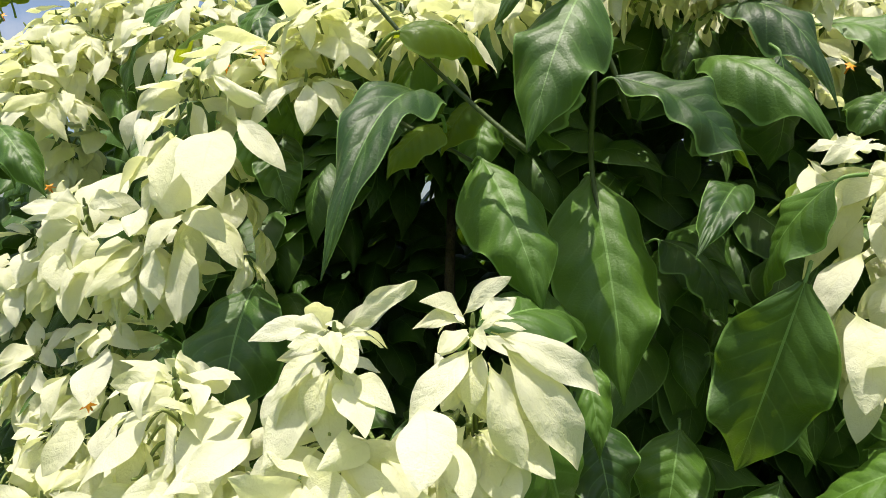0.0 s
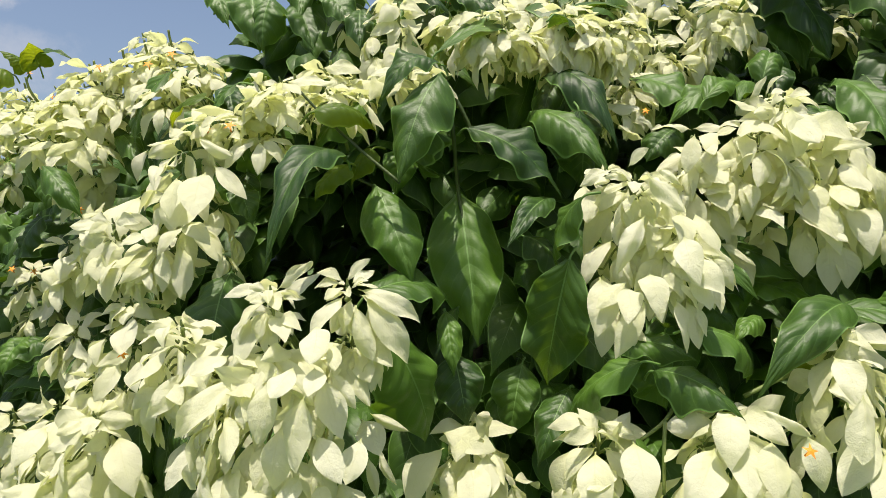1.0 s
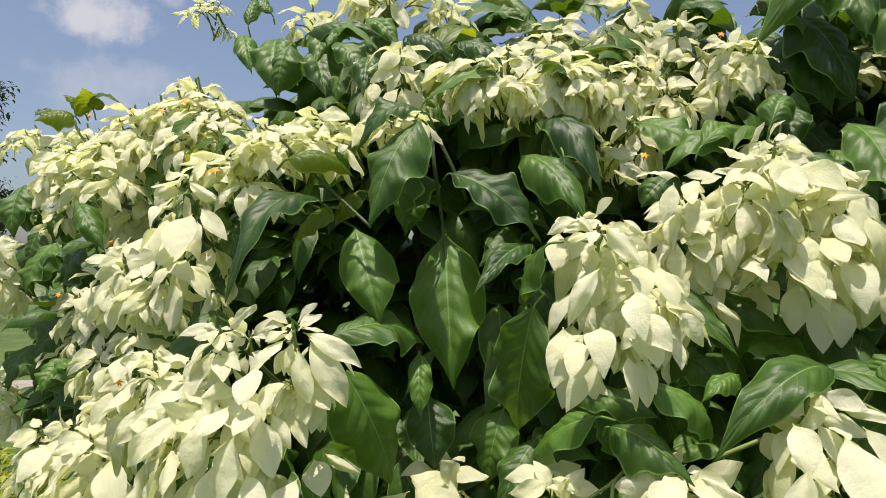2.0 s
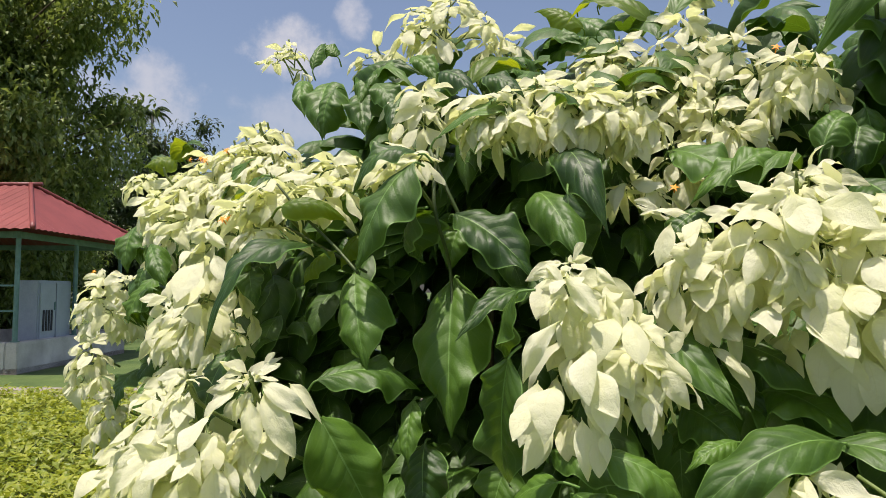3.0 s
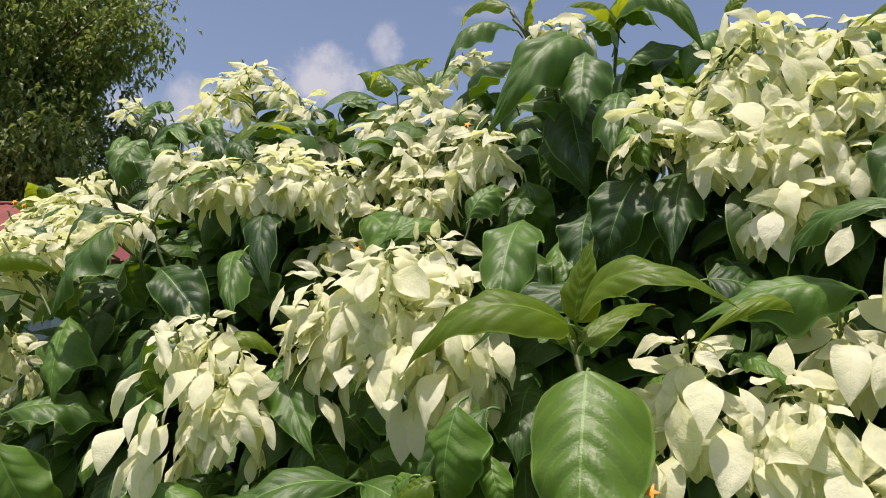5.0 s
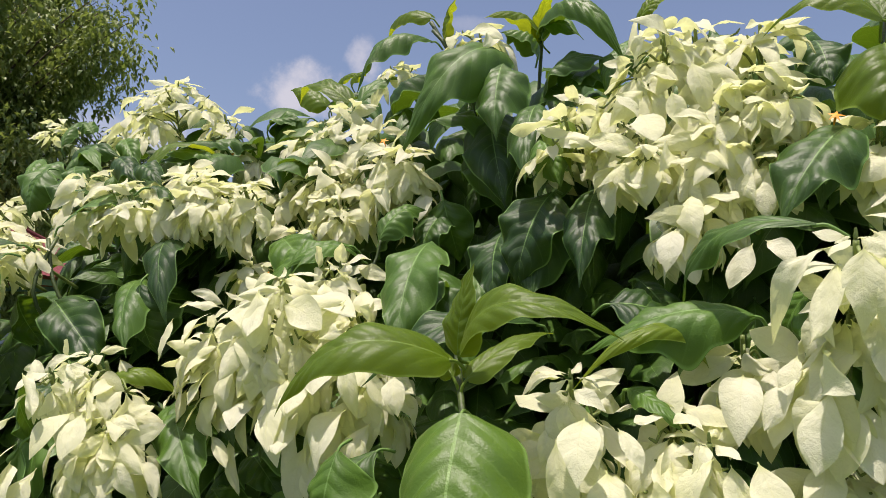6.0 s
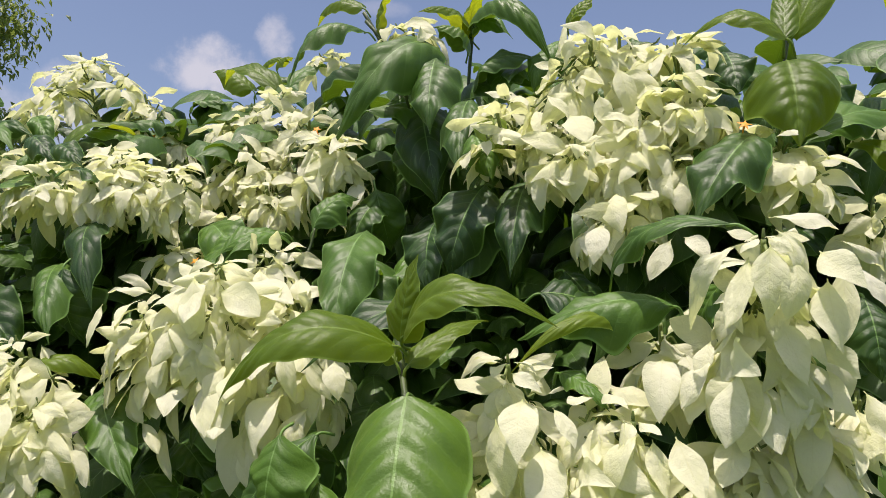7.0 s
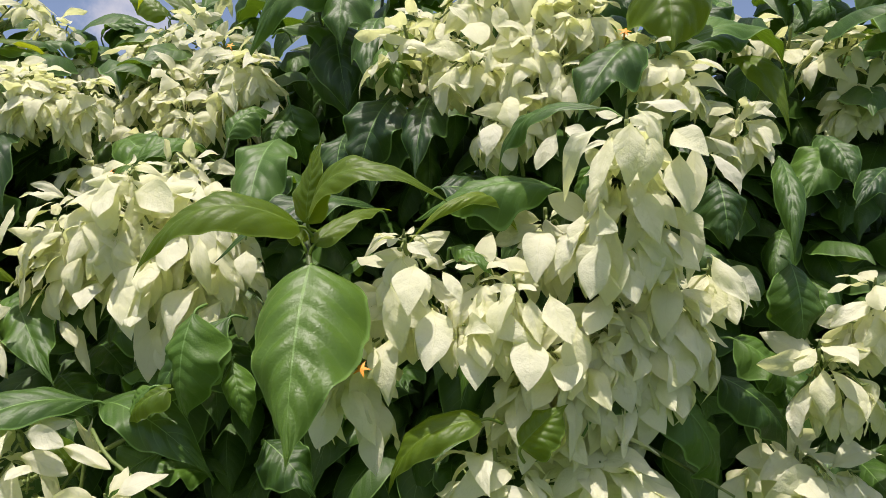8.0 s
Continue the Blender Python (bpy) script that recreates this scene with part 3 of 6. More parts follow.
leaf(1.050, 0.522, 1.428, 0.960, 0.528, 1.355, 0.041, bow=0.25, tone=1)
leaf(1.086, 0.522, 1.406, 1.126, 0.527, 1.445, 0.048, bow=0.03, tone=1)
leaf(1.153, 0.574, 1.426, 1.260, 0.691, 1.439, 0.044, bow=0.2)
leaf(1.221, 0.635, 1.442, 1.283, 0.691, 1.331, 0.070)
leaf(1.280, 0.685, 1.451, 1.358, 0.700, 1.374, 0.054, bow=0.15)
leaf(1.359, 0.699, 1.569, 1.369, 0.699, 1.477, 0.060)
leaf(1.250, 0.776, 1.829, 1.431, 0.956, 1.841, 0.054, bow=0.2)
leaf(1.350, 0.960, 1.867, 1.409, 0.869, 1.744, 0.048, bow=0.2, tone=1)
leaf(1.278, 0.652, 1.656, 1.284, 0.630, 1.583, 0.057)
leaf(1.360, 0.738, 1.690, 1.353, 0.656, 1.577, 0.033)
leaf(1.500, 0.811, 1.684, 1.440, 0.748, 1.634, 0.040)
leaf(1.432, 0.841, 1.732, 1.454, 0.777, 1.659, 0.047)
leaf(0.761, 0.611, 1.463, 0.789, 0.596, 1.393, 0.037)
leaf(0.495, 0.772, 1.502, 0.622, 0.710, 1.449, 0.068)
leaf(0.785, 0.645, 1.370, 0.856, 0.621, 1.318, 0.063)
leaf(1.317, 0.782, 1.482, 1.386, 0.812, 1.412, 0.074)
leaf(0.978, 0.699, 1.662, 1.054, 0.739, 1.631, 0.074)
leaf(1.205, 0.760, 1.839, 1.136, 0.680, 1.736, 0.081, bow=0.1)
leaf(1.159, 0.568, 1.716, 1.048, 0.637, 1.657, 0.036, bow=0.25)
leaf(1.245, 0.782, 1.926, 1.246, 0.735, 1.817, 0.108, bow=0.1, tone=1)
leaf(1.245, 0.789, 1.956, 1.132, 0.813, 1.967, 0.043, bow=0.3, tone=1)
leaf(1.244, 0.791, 1.957, 1.255, 0.854, 2.061, 0.032, bow=0.05, tone=1)
leaf(1.257, 0.826, 1.968, 1.411, 0.992, 2.080, 0.052, bow=0.3, tone=1)
leaf(0.725, 1.034, 1.988, 0.785, 0.932, 1.814, 0.108)
leaf(0.875, 0.952, 1.931, 0.857, 0.856, 1.808, 0.070)
leaf(0.869, 0.866, 1.772, 0.824, 0.831, 1.687, 0.055)
leaf(0.934, 0.860, 1.812, 0.931, 0.762, 1.685, 0.066)
leaf(0.691, 0.924, 1.826, 0.698, 0.975, 1.736, 0.076)
leaf(0.628, 0.842, 1.756, 0.669, 0.905, 1.817, 0.060, bow=0.2)
leaf(0.602, 0.847, 1.731, 0.545, 0.734, 1.698, 0.030, bow=0.25)
leaf(0.668, 0.847, 1.714, 0.728, 0.793, 1.633, 0.100)
leaf(0.084, 0.965, 1.950, 0.199, 1.051, 1.933, 0.049, bow=0.2)
leaf(0.316, 0.712, 1.694, 0.322, 0.748, 1.589, 0.087)
leaf(0.304, 0.663, 1.556, 0.393, 0.735, 1.531, 0.037, bow=0.35, tone=1)
leaf(0.400, 0.714, 1.542, 0.491, 0.641, 1.445, 0.079)
leaf(1.072, 0.637, 1.604, 0.976, 0.545, 1.593, 0.025, bow=0.35, tone=1)
leaf(1.113, 0.622, 1.648, 0.972, 0.594, 1.614, 0.066, bow=0.15)
leaf(1.013, 0.582, 1.586, 1.059, 0.551, 1.560, 0.025)
leaf(0.571, 1.133, 2.221, 0.446, 1.188, 2.222, 0.051, bow=0.2, tone=1)
leaf(0.651, 1.024, 2.118, 0.687, 0.981, 2.174, 0.048, tone=1)
leaf(0.368, 1.185, 2.093, 0.191, 1.244, 2.151, 0.055, bow=0.2, tone=1)
leaf(0.412, 1.133, 2.066, 0.473, 1.259, 2.144, 0.046, bow=0.2)
leaf(0.226, 1.414, 2.233, 0.287, 1.385, 2.245, 0.041, tone=1)
leaf(0.789, 1.105, 2.125, 0.730, 0.992, 2.133, 0.053, bow=0.25, tone=1)
leaf(0.790, 1.107, 2.127, 0.873, 1.066, 2.110, 0.049, bow=0.3)
leaf(0.791, 1.115, 2.130, 0.829, 1.041, 2.184, 0.049, tone=1)
leaf(0.989, 0.878, 2.035, 1.030, 0.882, 2.077, 0.035, tone=1)
leaf(0.248, 1.209, 2.085, 0.153, 1.208, 2.040, 0.058)
leaf(1.272, 0.834, 1.844, 1.388, 0.957, 1.881, 0.043)
leaf(1.155, 0.594, 1.668, 1.137, 0.639, 1.605, 0.041)
leaf(0.726, 1.082, 1.810, 0.787, 1.015, 1.708, 0.094)
leaf(0.990, 0.817, 1.693, 1.045, 0.808, 1.611, 0.083)
leaf(0.483, 0.823, 1.681, 0.430, 0.794, 1.632, 0.073)
leaf(0.472, 0.775, 1.463, 0.556, 0.734, 1.418, 0.067)
leaf(1.263, 0.812, 1.516, 1.316, 0.913, 1.430, 0.072)
leaf(-0.898, 1.163, 1.602, -0.774, 1.078, 1.506, 0.083)
leaf(-0.850, 1.169, 1.559, -0.938, 1.211, 1.471, 0.077)
leaf(-0.909, 1.189, 1.406, -0.736, 1.103, 1.373, 0.063)
leaf(-0.733, 1.117, 1.321, -0.846, 1.122, 1.267, 0.057, bow=0.25)
leaf(-0.916, 1.184, 1.319, -0.852, 1.246, 1.255, 0.056)
leaf(-0.717, 1.127, 1.268, -0.813, 1.124, 1.226, 0.041, bow=0.2)
leaf(-0.956, 1.222, 1.697, -0.863, 1.154, 1.612, 0.066)
leaf(-0.612, 1.050, 1.642, -0.649, 1.045, 1.573, 0.048)
leaf(-0.825, 1.101, 1.620, -0.843, 1.108, 1.518, 0.102)
leaf(-0.676, 1.005, 1.357, -0.689, 0.945, 1.297, 0.068)
leaf(-0.269, 0.676, 1.551, -0.377, 0.736, 1.452, 0.063)
leaf(-0.529, 0.826, 1.653, -0.446, 0.785, 1.570, 0.053)
leaf(-0.125, 1.000, 2.000, -0.126, 0.922, 1.909, 0.060)
leaf(0.050, 0.893, 1.943, 0.141, 0.862, 1.884, 0.053)
leaf(-0.051, 0.995, 2.015, 0.023, 0.964, 1.946, 0.047)
leaf(-0.086, 0.913, 1.944, -0.015, 0.878, 1.868, 0.056)
leaf(0.141, 0.862, 1.915, 0.222, 0.834, 1.870, 0.046)
leaf(0.102, 1.064, 2.005, 0.177, 1.136, 2.003, 0.055)
leaf(-0.291, 0.982, 1.955, -0.205, 0.952, 1.885, 0.049)
leaf(0.055, 0.942, 1.934, 0.047, 0.865, 1.873, 0.055)
leaf(0.110, 0.992, 1.982, 0.150, 1.113, 1.967, 0.047, bow=0.2)
leaf(-0.086, 0.974, 1.988, -0.096, 0.897, 1.934, 0.047)
leaf(-0.295, 1.119, 2.085, -0.348, 1.130, 2.122, 0.042)
leaf(0.291, 0.741, 1.842, 0.314, 0.798, 1.815, 0.046)
leaf(0.141, 1.206, 2.069, 0.239, 1.192, 2.081, 0.057)
leaf(0.506, 1.113, 2.008, 0.659, 1.030, 2.062, 0.073, bow=0.25)
leaf(0.723, 1.059, 1.982, 0.771, 1.026, 1.920, 0.058)
leaf(0.856, 0.875, 1.892, 0.894, 0.832, 1.816, 0.054)
leaf(-0.391, 0.959, 1.766, -0.436, 0.934, 1.650, 0.060)
leaf(-0.671, 1.117, 1.695, -0.681, 1.076, 1.602, 0.079)
leaf(-0.526, 1.051, 1.750, -0.431, 0.978, 1.671, 0.056)
leaf(0.099, 0.962, 1.965, 0.197, 1.042, 1.935, 0.047)
leaf(0.517, 0.783, 1.719, 0.590, 0.857, 1.749, 0.049, bow=0.2)
leaf(-0.733, 1.025, 1.569, -0.840, 1.102, 1.478, 0.109)
leaf(-0.892, 1.132, 1.688, -1.009, 1.184, 1.655, 0.065)
leaf(-0.789, 1.159, 1.891, -0.851, 1.111, 1.870, 0.077, tone=1)
leaf(-0.682, 1.080, 1.882, -0.674, 1.031, 1.918, 0.062, tone=1)
leaf(-0.640, 1.002, 1.580, -0.688, 1.003, 1.488, 0.080)
leaf(-0.724, 1.202, 1.791, -0.690, 1.121, 1.691, 0.051)
leaf(-0.802, 1.174, 1.726, -0.718, 1.123, 1.632, 0.062)
leaf(-0.255, 0.776, 1.732, -0.229, 0.718, 1.658, 0.038)
leaf(-0.776, 1.227, 1.789, -0.774, 1.164, 1.690, 0.065)
leaf(-0.183, 0.655, 1.624, -0.160, 0.660, 1.565, 0.034)
leaf(-0.616, 1.083, 1.689, -0.548, 1.007, 1.601, 0.057)
leaf(-0.200, 0.754, 1.757, -0.170, 0.697, 1.683, 0.043)
leaf(-0.453, 0.962, 1.757, -0.439, 0.926, 1.676, 0.042)
leaf(-0.153, 0.682, 1.619, -0.145, 0.668, 1.557, 0.036)
leaf(-0.162, 0.680, 1.665, -0.139, 0.705, 1.606, 0.043)
leaf(-0.468, 0.995, 1.721, -0.425, 0.926, 1.636, 0.048)
leaf(-0.754, 1.180, 1.748, -0.665, 1.097, 1.651, 0.048)
leaf(-0.811, 1.170, 1.690, -0.807, 1.122, 1.598, 0.057)
leaf(-0.468, 0.958, 1.726, -0.378, 0.879, 1.641, 0.043)
leaf(-0.524, 1.012, 1.755, -0.502, 0.997, 1.673, 0.047)
leaf(-0.575, 1.053, 1.667, -0.584, 1.033, 1.583, 0.053)
leaf(-0.167, 0.688, 1.743, -0.213, 0.711, 1.685, 0.036)
leaf(-0.225, 0.701, 1.658, -0.225, 0.648, 1.592, 0.036)
leaf(-0.732, 1.160, 1.721, -0.792, 1.164, 1.633, 0.060)
leaf(-0.162, 0.664, 1.602, -0.134, 0.640, 1.542, 0.043)
leaf(0.636, 1.000, 2.113, 0.531, 0.930, 2.016, 0.060, bow=0.30)
leaf(0.757, 1.060, 2.078, 0.624, 0.900, 1.899, 0.105, -25, bow=0.34)
leaf(0.771, 0.965, 2.041, 0.787, 0.880, 1.908, 0.094, bow=0.08)
leaf(0.804, 1.080, 2.135, 0.955, 1.000, 2.026, 0.062, bow=0.36, tone=2)
leaf(0.809, 1.060, 2.004, 0.935, 1.020, 2.043, 0.056, bow=0.30)
leaf(0.795, 1.070, 2.093, 0.756, 1.000, 2.109, 0.060, bow=0.20, tone=2)
leaf(0.959, 1.050, 2.084, 0.918, 1.000, 1.990, 0.066, bow=0.15)
leaf(1.035, 1.050, 2.038, 1.110, 1.030, 2.055, 0.064, bow=0.15)
leaf(1.076, 1.060, 2.015, 1.000, 1.020, 2.045, 0.072, bow=0.15)
leaf(1.117, 1.020, 2.022, 1.169, 0.970, 1.943, 0.074, bow=0.15)
leaf(1.198, 0.990, 2.018, 1.211, 0.940, 1.941, 0.070, bow=0.12)
leaf(1.024, 1.020, 2.003, 1.061, 0.970, 1.905, 0.080, bow=0.10)
leaf(0.881, 1.080, 2.067, 0.843, 1.020, 1.964, 0.074, bow=0.12)
leaf(1.146, 1.020, 1.973, 1.098, 0.970, 1.898, 0.078, bow=0.12)
leaf(1.315, 1.000, 1.972, 1.336, 0.960, 1.898, 0.078, bow=0.12)
leaf(0.947, 1.060, 2.006, 0.996, 1.000, 1.914, 0.070, bow=0.14)
leaf(-0.748, 1.060, 1.594, -0.776, 1.000, 1.487, 0.085, bow=0.12)
leaf(-0.635, 1.020, 1.350, -0.695, 0.960, 1.300, 0.060, bow=0.25)
leaf(-0.813, 1.080, 1.375, -0.830, 1.020, 1.287, 0.070, bow=0.15)
leaf(-0.576, 1.000, 1.309, -0.644, 0.950, 1.287, 0.055, bow=0.25)
leaf(-0.763, 1.120, 1.410, -0.794, 1.050, 1.343, 0.070, bow=0.15)
leaf(-0.908, 1.150, 1.729, -0.891, 1.100, 1.609, 0.080, bow=0.12)
leaf(-0.903, 1.250, 1.922, -0.924, 1.200, 1.905, 0.060, -10, bow=0.12)

# flower heads
cluster(-0.050, 0.427, 1.422, 0.206, 0.088, -0.013, 1, size=0.054, n=20, star=False)
cluster(0.024, 0.454, 1.419, 0.041, 0.029, 0.010, 2, size=0.045, n=6, star=False)
cluster(-0.143, 0.498, 1.377, 0.065, 0.027, -0.018, 3, n=6, star=False)
cluster(-0.232, 0.671, 1.667, 0.216, 0.074, 0.006, 4, n=10)
cluster(-0.332, 0.702, 1.433, 0.152, 0.069, -0.011, 5, n=7)
cluster(-0.473, 0.758, 1.277, 0.179, 0.108, 0.014, 6, size=0.058, n=11)
cluster(-0.707, 1.082, 1.477, 0.159, 0.073, 0.028, 7, n=6)
cluster(-0.446, 0.853, 1.575, 0.139, 0.084, 0.051, 8, n=8)
cluster(-0.566, 1.023, 1.682, 0.096, 0.062, 0.012, 9, n=5)
cluster(-0.786, 1.133, 1.725, 0.140, 0.055, -0.009, 10, n=5)
cluster(-0.825, 1.257, 1.894, 0.121, 0.093, 0.007, 11, "starry", size=0.049, young=0.22)
cluster(-0.526, 0.972, 1.854, 0.176, 0.078, 0.011, 12, "starry", size=0.049, young=0.22)
cluster(-0.418, 0.960, 1.891, 0.183, 0.084, 0.000, 13, "starry", size=0.049, young=0.22)
cluster(-0.366, 0.942, 1.901, 0.130, 0.063, 0.043, 14, "starry", size=0.049, young=0.22)
cluster(-0.145, 0.641, 1.710, 0.084, 0.050, 0.029, 15, "starry", size=0.049, young=0.22)
cluster(-0.070, 0.629, 1.738, 0.059, 0.062, 0.016, 16, "starry", size=0.049, young=0.22)
cluster(-0.002, 0.706, 1.765, 0.053, 0.053, 0.009, 17, "starry", size=0.049, young=0.22)
cluster(0.052, 0.831, 1.890, 0.123, 0.063, -0.020, 18, n=5)
cluster(0.315, 0.815, 1.868, 0.101, 0.086, 0.000, 19, n=7)
cluster(0.524, 1.017, 1.974, 0.217, 0.096, -0.022, 20, n=9)
cluster(0.593, 0.947, 1.914, 0.116, 0.060, 0.016, 21, n=6)
cluster(0.237, 1.260, 2.069, 0.105, 0.097, 0.007, 22, n=5)
cluster(0.432, 0.926, 1.789, 0.099, 0.051, 0.010, 23, n=4)
cluster(0.603, 0.756, 1.717, 0.258, 0.115, 0.041, 24, n=14, star=False)
cluster(0.484, 0.743, 1.657, 0.135, 0.053, 0.027, 25, n=5, star=False)
cluster(0.364, 0.620, 1.590, 0.205, 0.082, 0.024, 26, n=9, star=False)
cluster(0.572, 0.520, 1.395, 0.176, 0.059, 0.018, 27, size=0.056, n=8)
cluster(0.693, 0.494, 1.340, 0.132, 0.061, 0.000, 28, size=0.056, n=8)
cluster(0.433, 0.488, 1.315, 0.122, 0.073, 0.004, 29, size=0.056, n=8)
cluster(0.301, 0.535, 1.288, 0.115, 0.068, 0.000, 30, size=0.056, n=7)
cluster(0.148, 0.654, 1.260, 0.133, 0.073, 0.004, 31, size=0.056, n=7)
cluster(0.864, 1.080, 1.950, 0.052, 0.036, 0.000, 32, "starry", size=0.049, young=0.22)
cluster(0.899, 0.829, 1.923, 0.091, 0.037, 0.010, 33, "starry", size=0.049, young=0.22)
cluster(-0.058, 1.099, 2.182, 0.147, 0.116, 0.050, 34, "starry", size=0.050, young=0.4)
cluster(-0.457, 1.161, 2.158, 0.102, 0.052, -0.016, 35, "starry", size=0.038, young=0.5)
cluster(-0.860, 1.010, 1.592, 0.150, 0.072, -0.012, 36, n=8)
cluster(-1.028, 1.120, 1.427, 0.150, 0.075, 0.010, 37, n=8)
cluster(-0.350, 0.625, 1.290, 0.130, 0.066, 0.006, 38, size=0.060, n=9)
cluster(-0.640, 0.965, 1.832, 0.169, 0.050, 0.009, 39, "starry", size=0.049, young=0.22)
cluster(-0.528, 0.992, 1.865, 0.116, 0.095, -0.003, 40, "starry", size=0.049, young=0.22)
cluster(-0.433, 1.055, 1.933, 0.054, 0.073, 0.011, 41, "starry", size=0.049, young=0.22)
cluster(-0.039, 0.722, 1.779, 0.044, 0.048, 0.003, 42, "starry", size=0.049, young=0.22)
cluster(0.223, 0.893, 1.909, 0.098, 0.101, 0.012, 43, n=7)
cluster(0.312, 1.174, 2.055, 0.188, 0.110, 0.012, 44, n=9)
cluster(0.331, 0.824, 1.849, 0.066, 0.074, 0.007, 45, n=6)
cluster(0.467, 1.219, 2.172, 0.036, 0.047, -0.012, 46, "starry", size=0.049, young=0.22)
cluster(0.836, 1.064, 1.911, 0.030, 0.033, 0.008, 47, "starry", size=0.049, young=0.22)
cluster(0.901, 0.914, 1.955, 0.050, 0.032, 0.014, 48, "starry", size=0.049, young=0.22)
cluster(0.002, 0.933, 1.923, 0.045, 0.066, -0.011, 49, "starry", size=0.049, young=0.22)
cluster(1.023, 0.834, 1.993, 0.146, 0.074, -0.044, 50, n=10)
cluster(1.118, 0.804, 1.918, 0.141, 0.071, -0.044, 51, n=10)
cluster(1.062, 0.755, 1.764, 0.064, 0.037, -0.018, 52, n=5)
cluster(1.009, 0.767, 1.837, 0.040, 0.039, -0.013, 53, n=4)
cluster(0.970, 0.574, 1.582, 0.105, 0.043, -0.004, 54, size=0.054, n=8, star=False)
cluster(1.186, 0.583, 1.696, 0.149, 0.049, -0.005, 55, size=0.052, n=12, star=False)
cluster(1.102, 0.659, 1.629, 0.091, 0.033, 0.006, 56, size=0.052, n=5, star=False)
cluster(1.049, 0.569, 1.568, 0.098, 0.047, 0.008, 57, n=9)
cluster(0.713, 1.017, 2.123, 0.038, 0.051, -0.010, 58, "starry", size=0.049, young=0.22)
cluster(1.140, 0.785, 1.895, 0.059, 0.051, 0.005, 59, n=6)
cluster(1.082, 0.770, 1.855, 0.125, 0.054, -0.021, 60, n=8)
cluster(1.233, 0.773, 1.839, 0.075, 0.030, 0.011, 61, n=5)
cluster(1.403, 1.076, 1.955, 0.049, 0.040, 0.007, 62, n=4)
cluster(1.333, 0.820, 1.764, 0.073, 0.027, 0.002, 63, n=5)
cluster(0.411, 0.592, 1.527, 0.091, 0.057, -0.005, 64, n=7)
cluster(1.056, 0.892, 2.026, 0.069, 0.067, 0.010, 65, "starry", size=0.049, young=0.22)
cluster(1.131, 0.853, 1.995, 0.036, 0.035, -0.001, 66, "starry", size=0.049, young=0.22)
cluster(1.058, 0.560, 1.391, 0.053, 0.041, 0.002, 67, "starry", size=0.055)
cluster(1.145, 0.616, 1.395, 0.059, 0.051, 0.011, 68, "starry", size=0.06, n=9)
cluster(1.370, 0.732, 1.360, 0.059, 0.075, 0.006, 69, size=0.06, n=8)
cluster(1.384, 0.696, 1.479, 0.089, 0.040, 0.028, 70, n=5)
cluster(1.443, 0.707, 1.544, 0.077, 0.034, 0.005, 71, n=6)
cluster(1.535, 1.061, 1.950, 0.117, 0.061, 0.007, 72, "starry", size=0.049, young=0.22)
cluster(1.470, 1.091, 1.952, 0.072, 0.053, -0.001, 73, "starry", size=0.049, young=0.22)
cluster(1.267, 0.642, 1.573, 0.046, 0.019, 0.008, 74, n=2, star=False)
cluster(1.539, 1.034, 1.825, 0.059, 0.049, 0.008, 75, n=5)
cluster(1.103, 0.576, 1.496, 0.087, 0.045, -0.001, 76, n=6, star=False)
cluster(-0.683, 1.143, 1.818, 0.106, 0.074, 0.006, 77, "starry", size=0.049, young=0.22)
cluster(-0.823, 1.200, 1.816, 0.098, 0.064, 0.000, 78, "starry", size=0.049, young=0.22)
cluster(-0.477, 0.999, 1.885, 0.079, 0.055, 0.000, 79, "starry", size=0.049, young=0.22)
cluster(-0.295, 0.889, 1.824, 0.062, 0.056, 0.010, 80, "starry", size=0.049, young=0.22)
cluster(-0.190, 0.681, 1.709, 0.048, 0.038, 0.009, 81, "starry", size=0.049, young=0.22)
cluster(-0.541, 0.917, 1.523, 0.096, 0.058, 0.005, 82, n=5)
cluster(-0.501, 0.866, 1.389, 0.082, 0.055, 0.005, 83, n=5)
cluster(-0.284, 0.673, 1.531, 0.078, 0.046, 0.009, 84, n=5)
cluster(-0.216, 0.580, 1.403, 0.071, 0.031, 0.004, 85, n=4)
cluster(-0.596, 0.834, 1.251, 0.161, 0.059, 0.000, 86, n=6)
cluster(-0.435, 0.785, 1.320, 0.077, 0.056, 0.000, 87, n=4)
cluster(-0.021, 0.651, 1.724, 0.034, 0.033, 0.013, 88, "starry", size=0.049, young=0.22)
cluster(-0.103, 0.630, 1.720, 0.041, 0.032, 0.004, 89, "starry", size=0.049, young=0.22)
cluster(0.132, 1.142, 2.007, 0.055, 0.048, 0.012, 90, "starry", size=0.049, young=0.22)
cluster(0.385, 0.842, 1.856, 0.098, 0.053, 0.010, 91, n=5)
cluster(0.240, 0.980, 1.895, 0.044, 0.043, 0.011, 92, "starry", size=0.049, young=0.22)
cluster(-0.528, 0.911, 1.773, 0.114, 0.063, -0.003, 93, "starry", size=0.049, young=0.22)
cluster(-0.341, 0.885, 1.798, 0.084, 0.059, -0.002, 94, "starry", size=0.049, young=0.22)
cluster(-0.151, 0.783, 1.774, 0.042, 0.047, -0.001, 95, "starry", size=0.049, young=0.22)
cluster(0.079, 0.702, 1.769, 0.037, 0.036, 0.008, 96, "starry", size=0.049, young=0.22)
cluster(0.148, 0.849, 1.886, 0.066, 0.060, 0.008, 97, "starry", size=0.049, young=0.22)
cluster(0.439, 0.971, 1.902, 0.071, 0.060, 0.008, 98, n=5)
cluster(0.084, 1.131, 2.089, 0.063, 0.049, 0.010, 99, "starry", size=0.049, young=0.22)
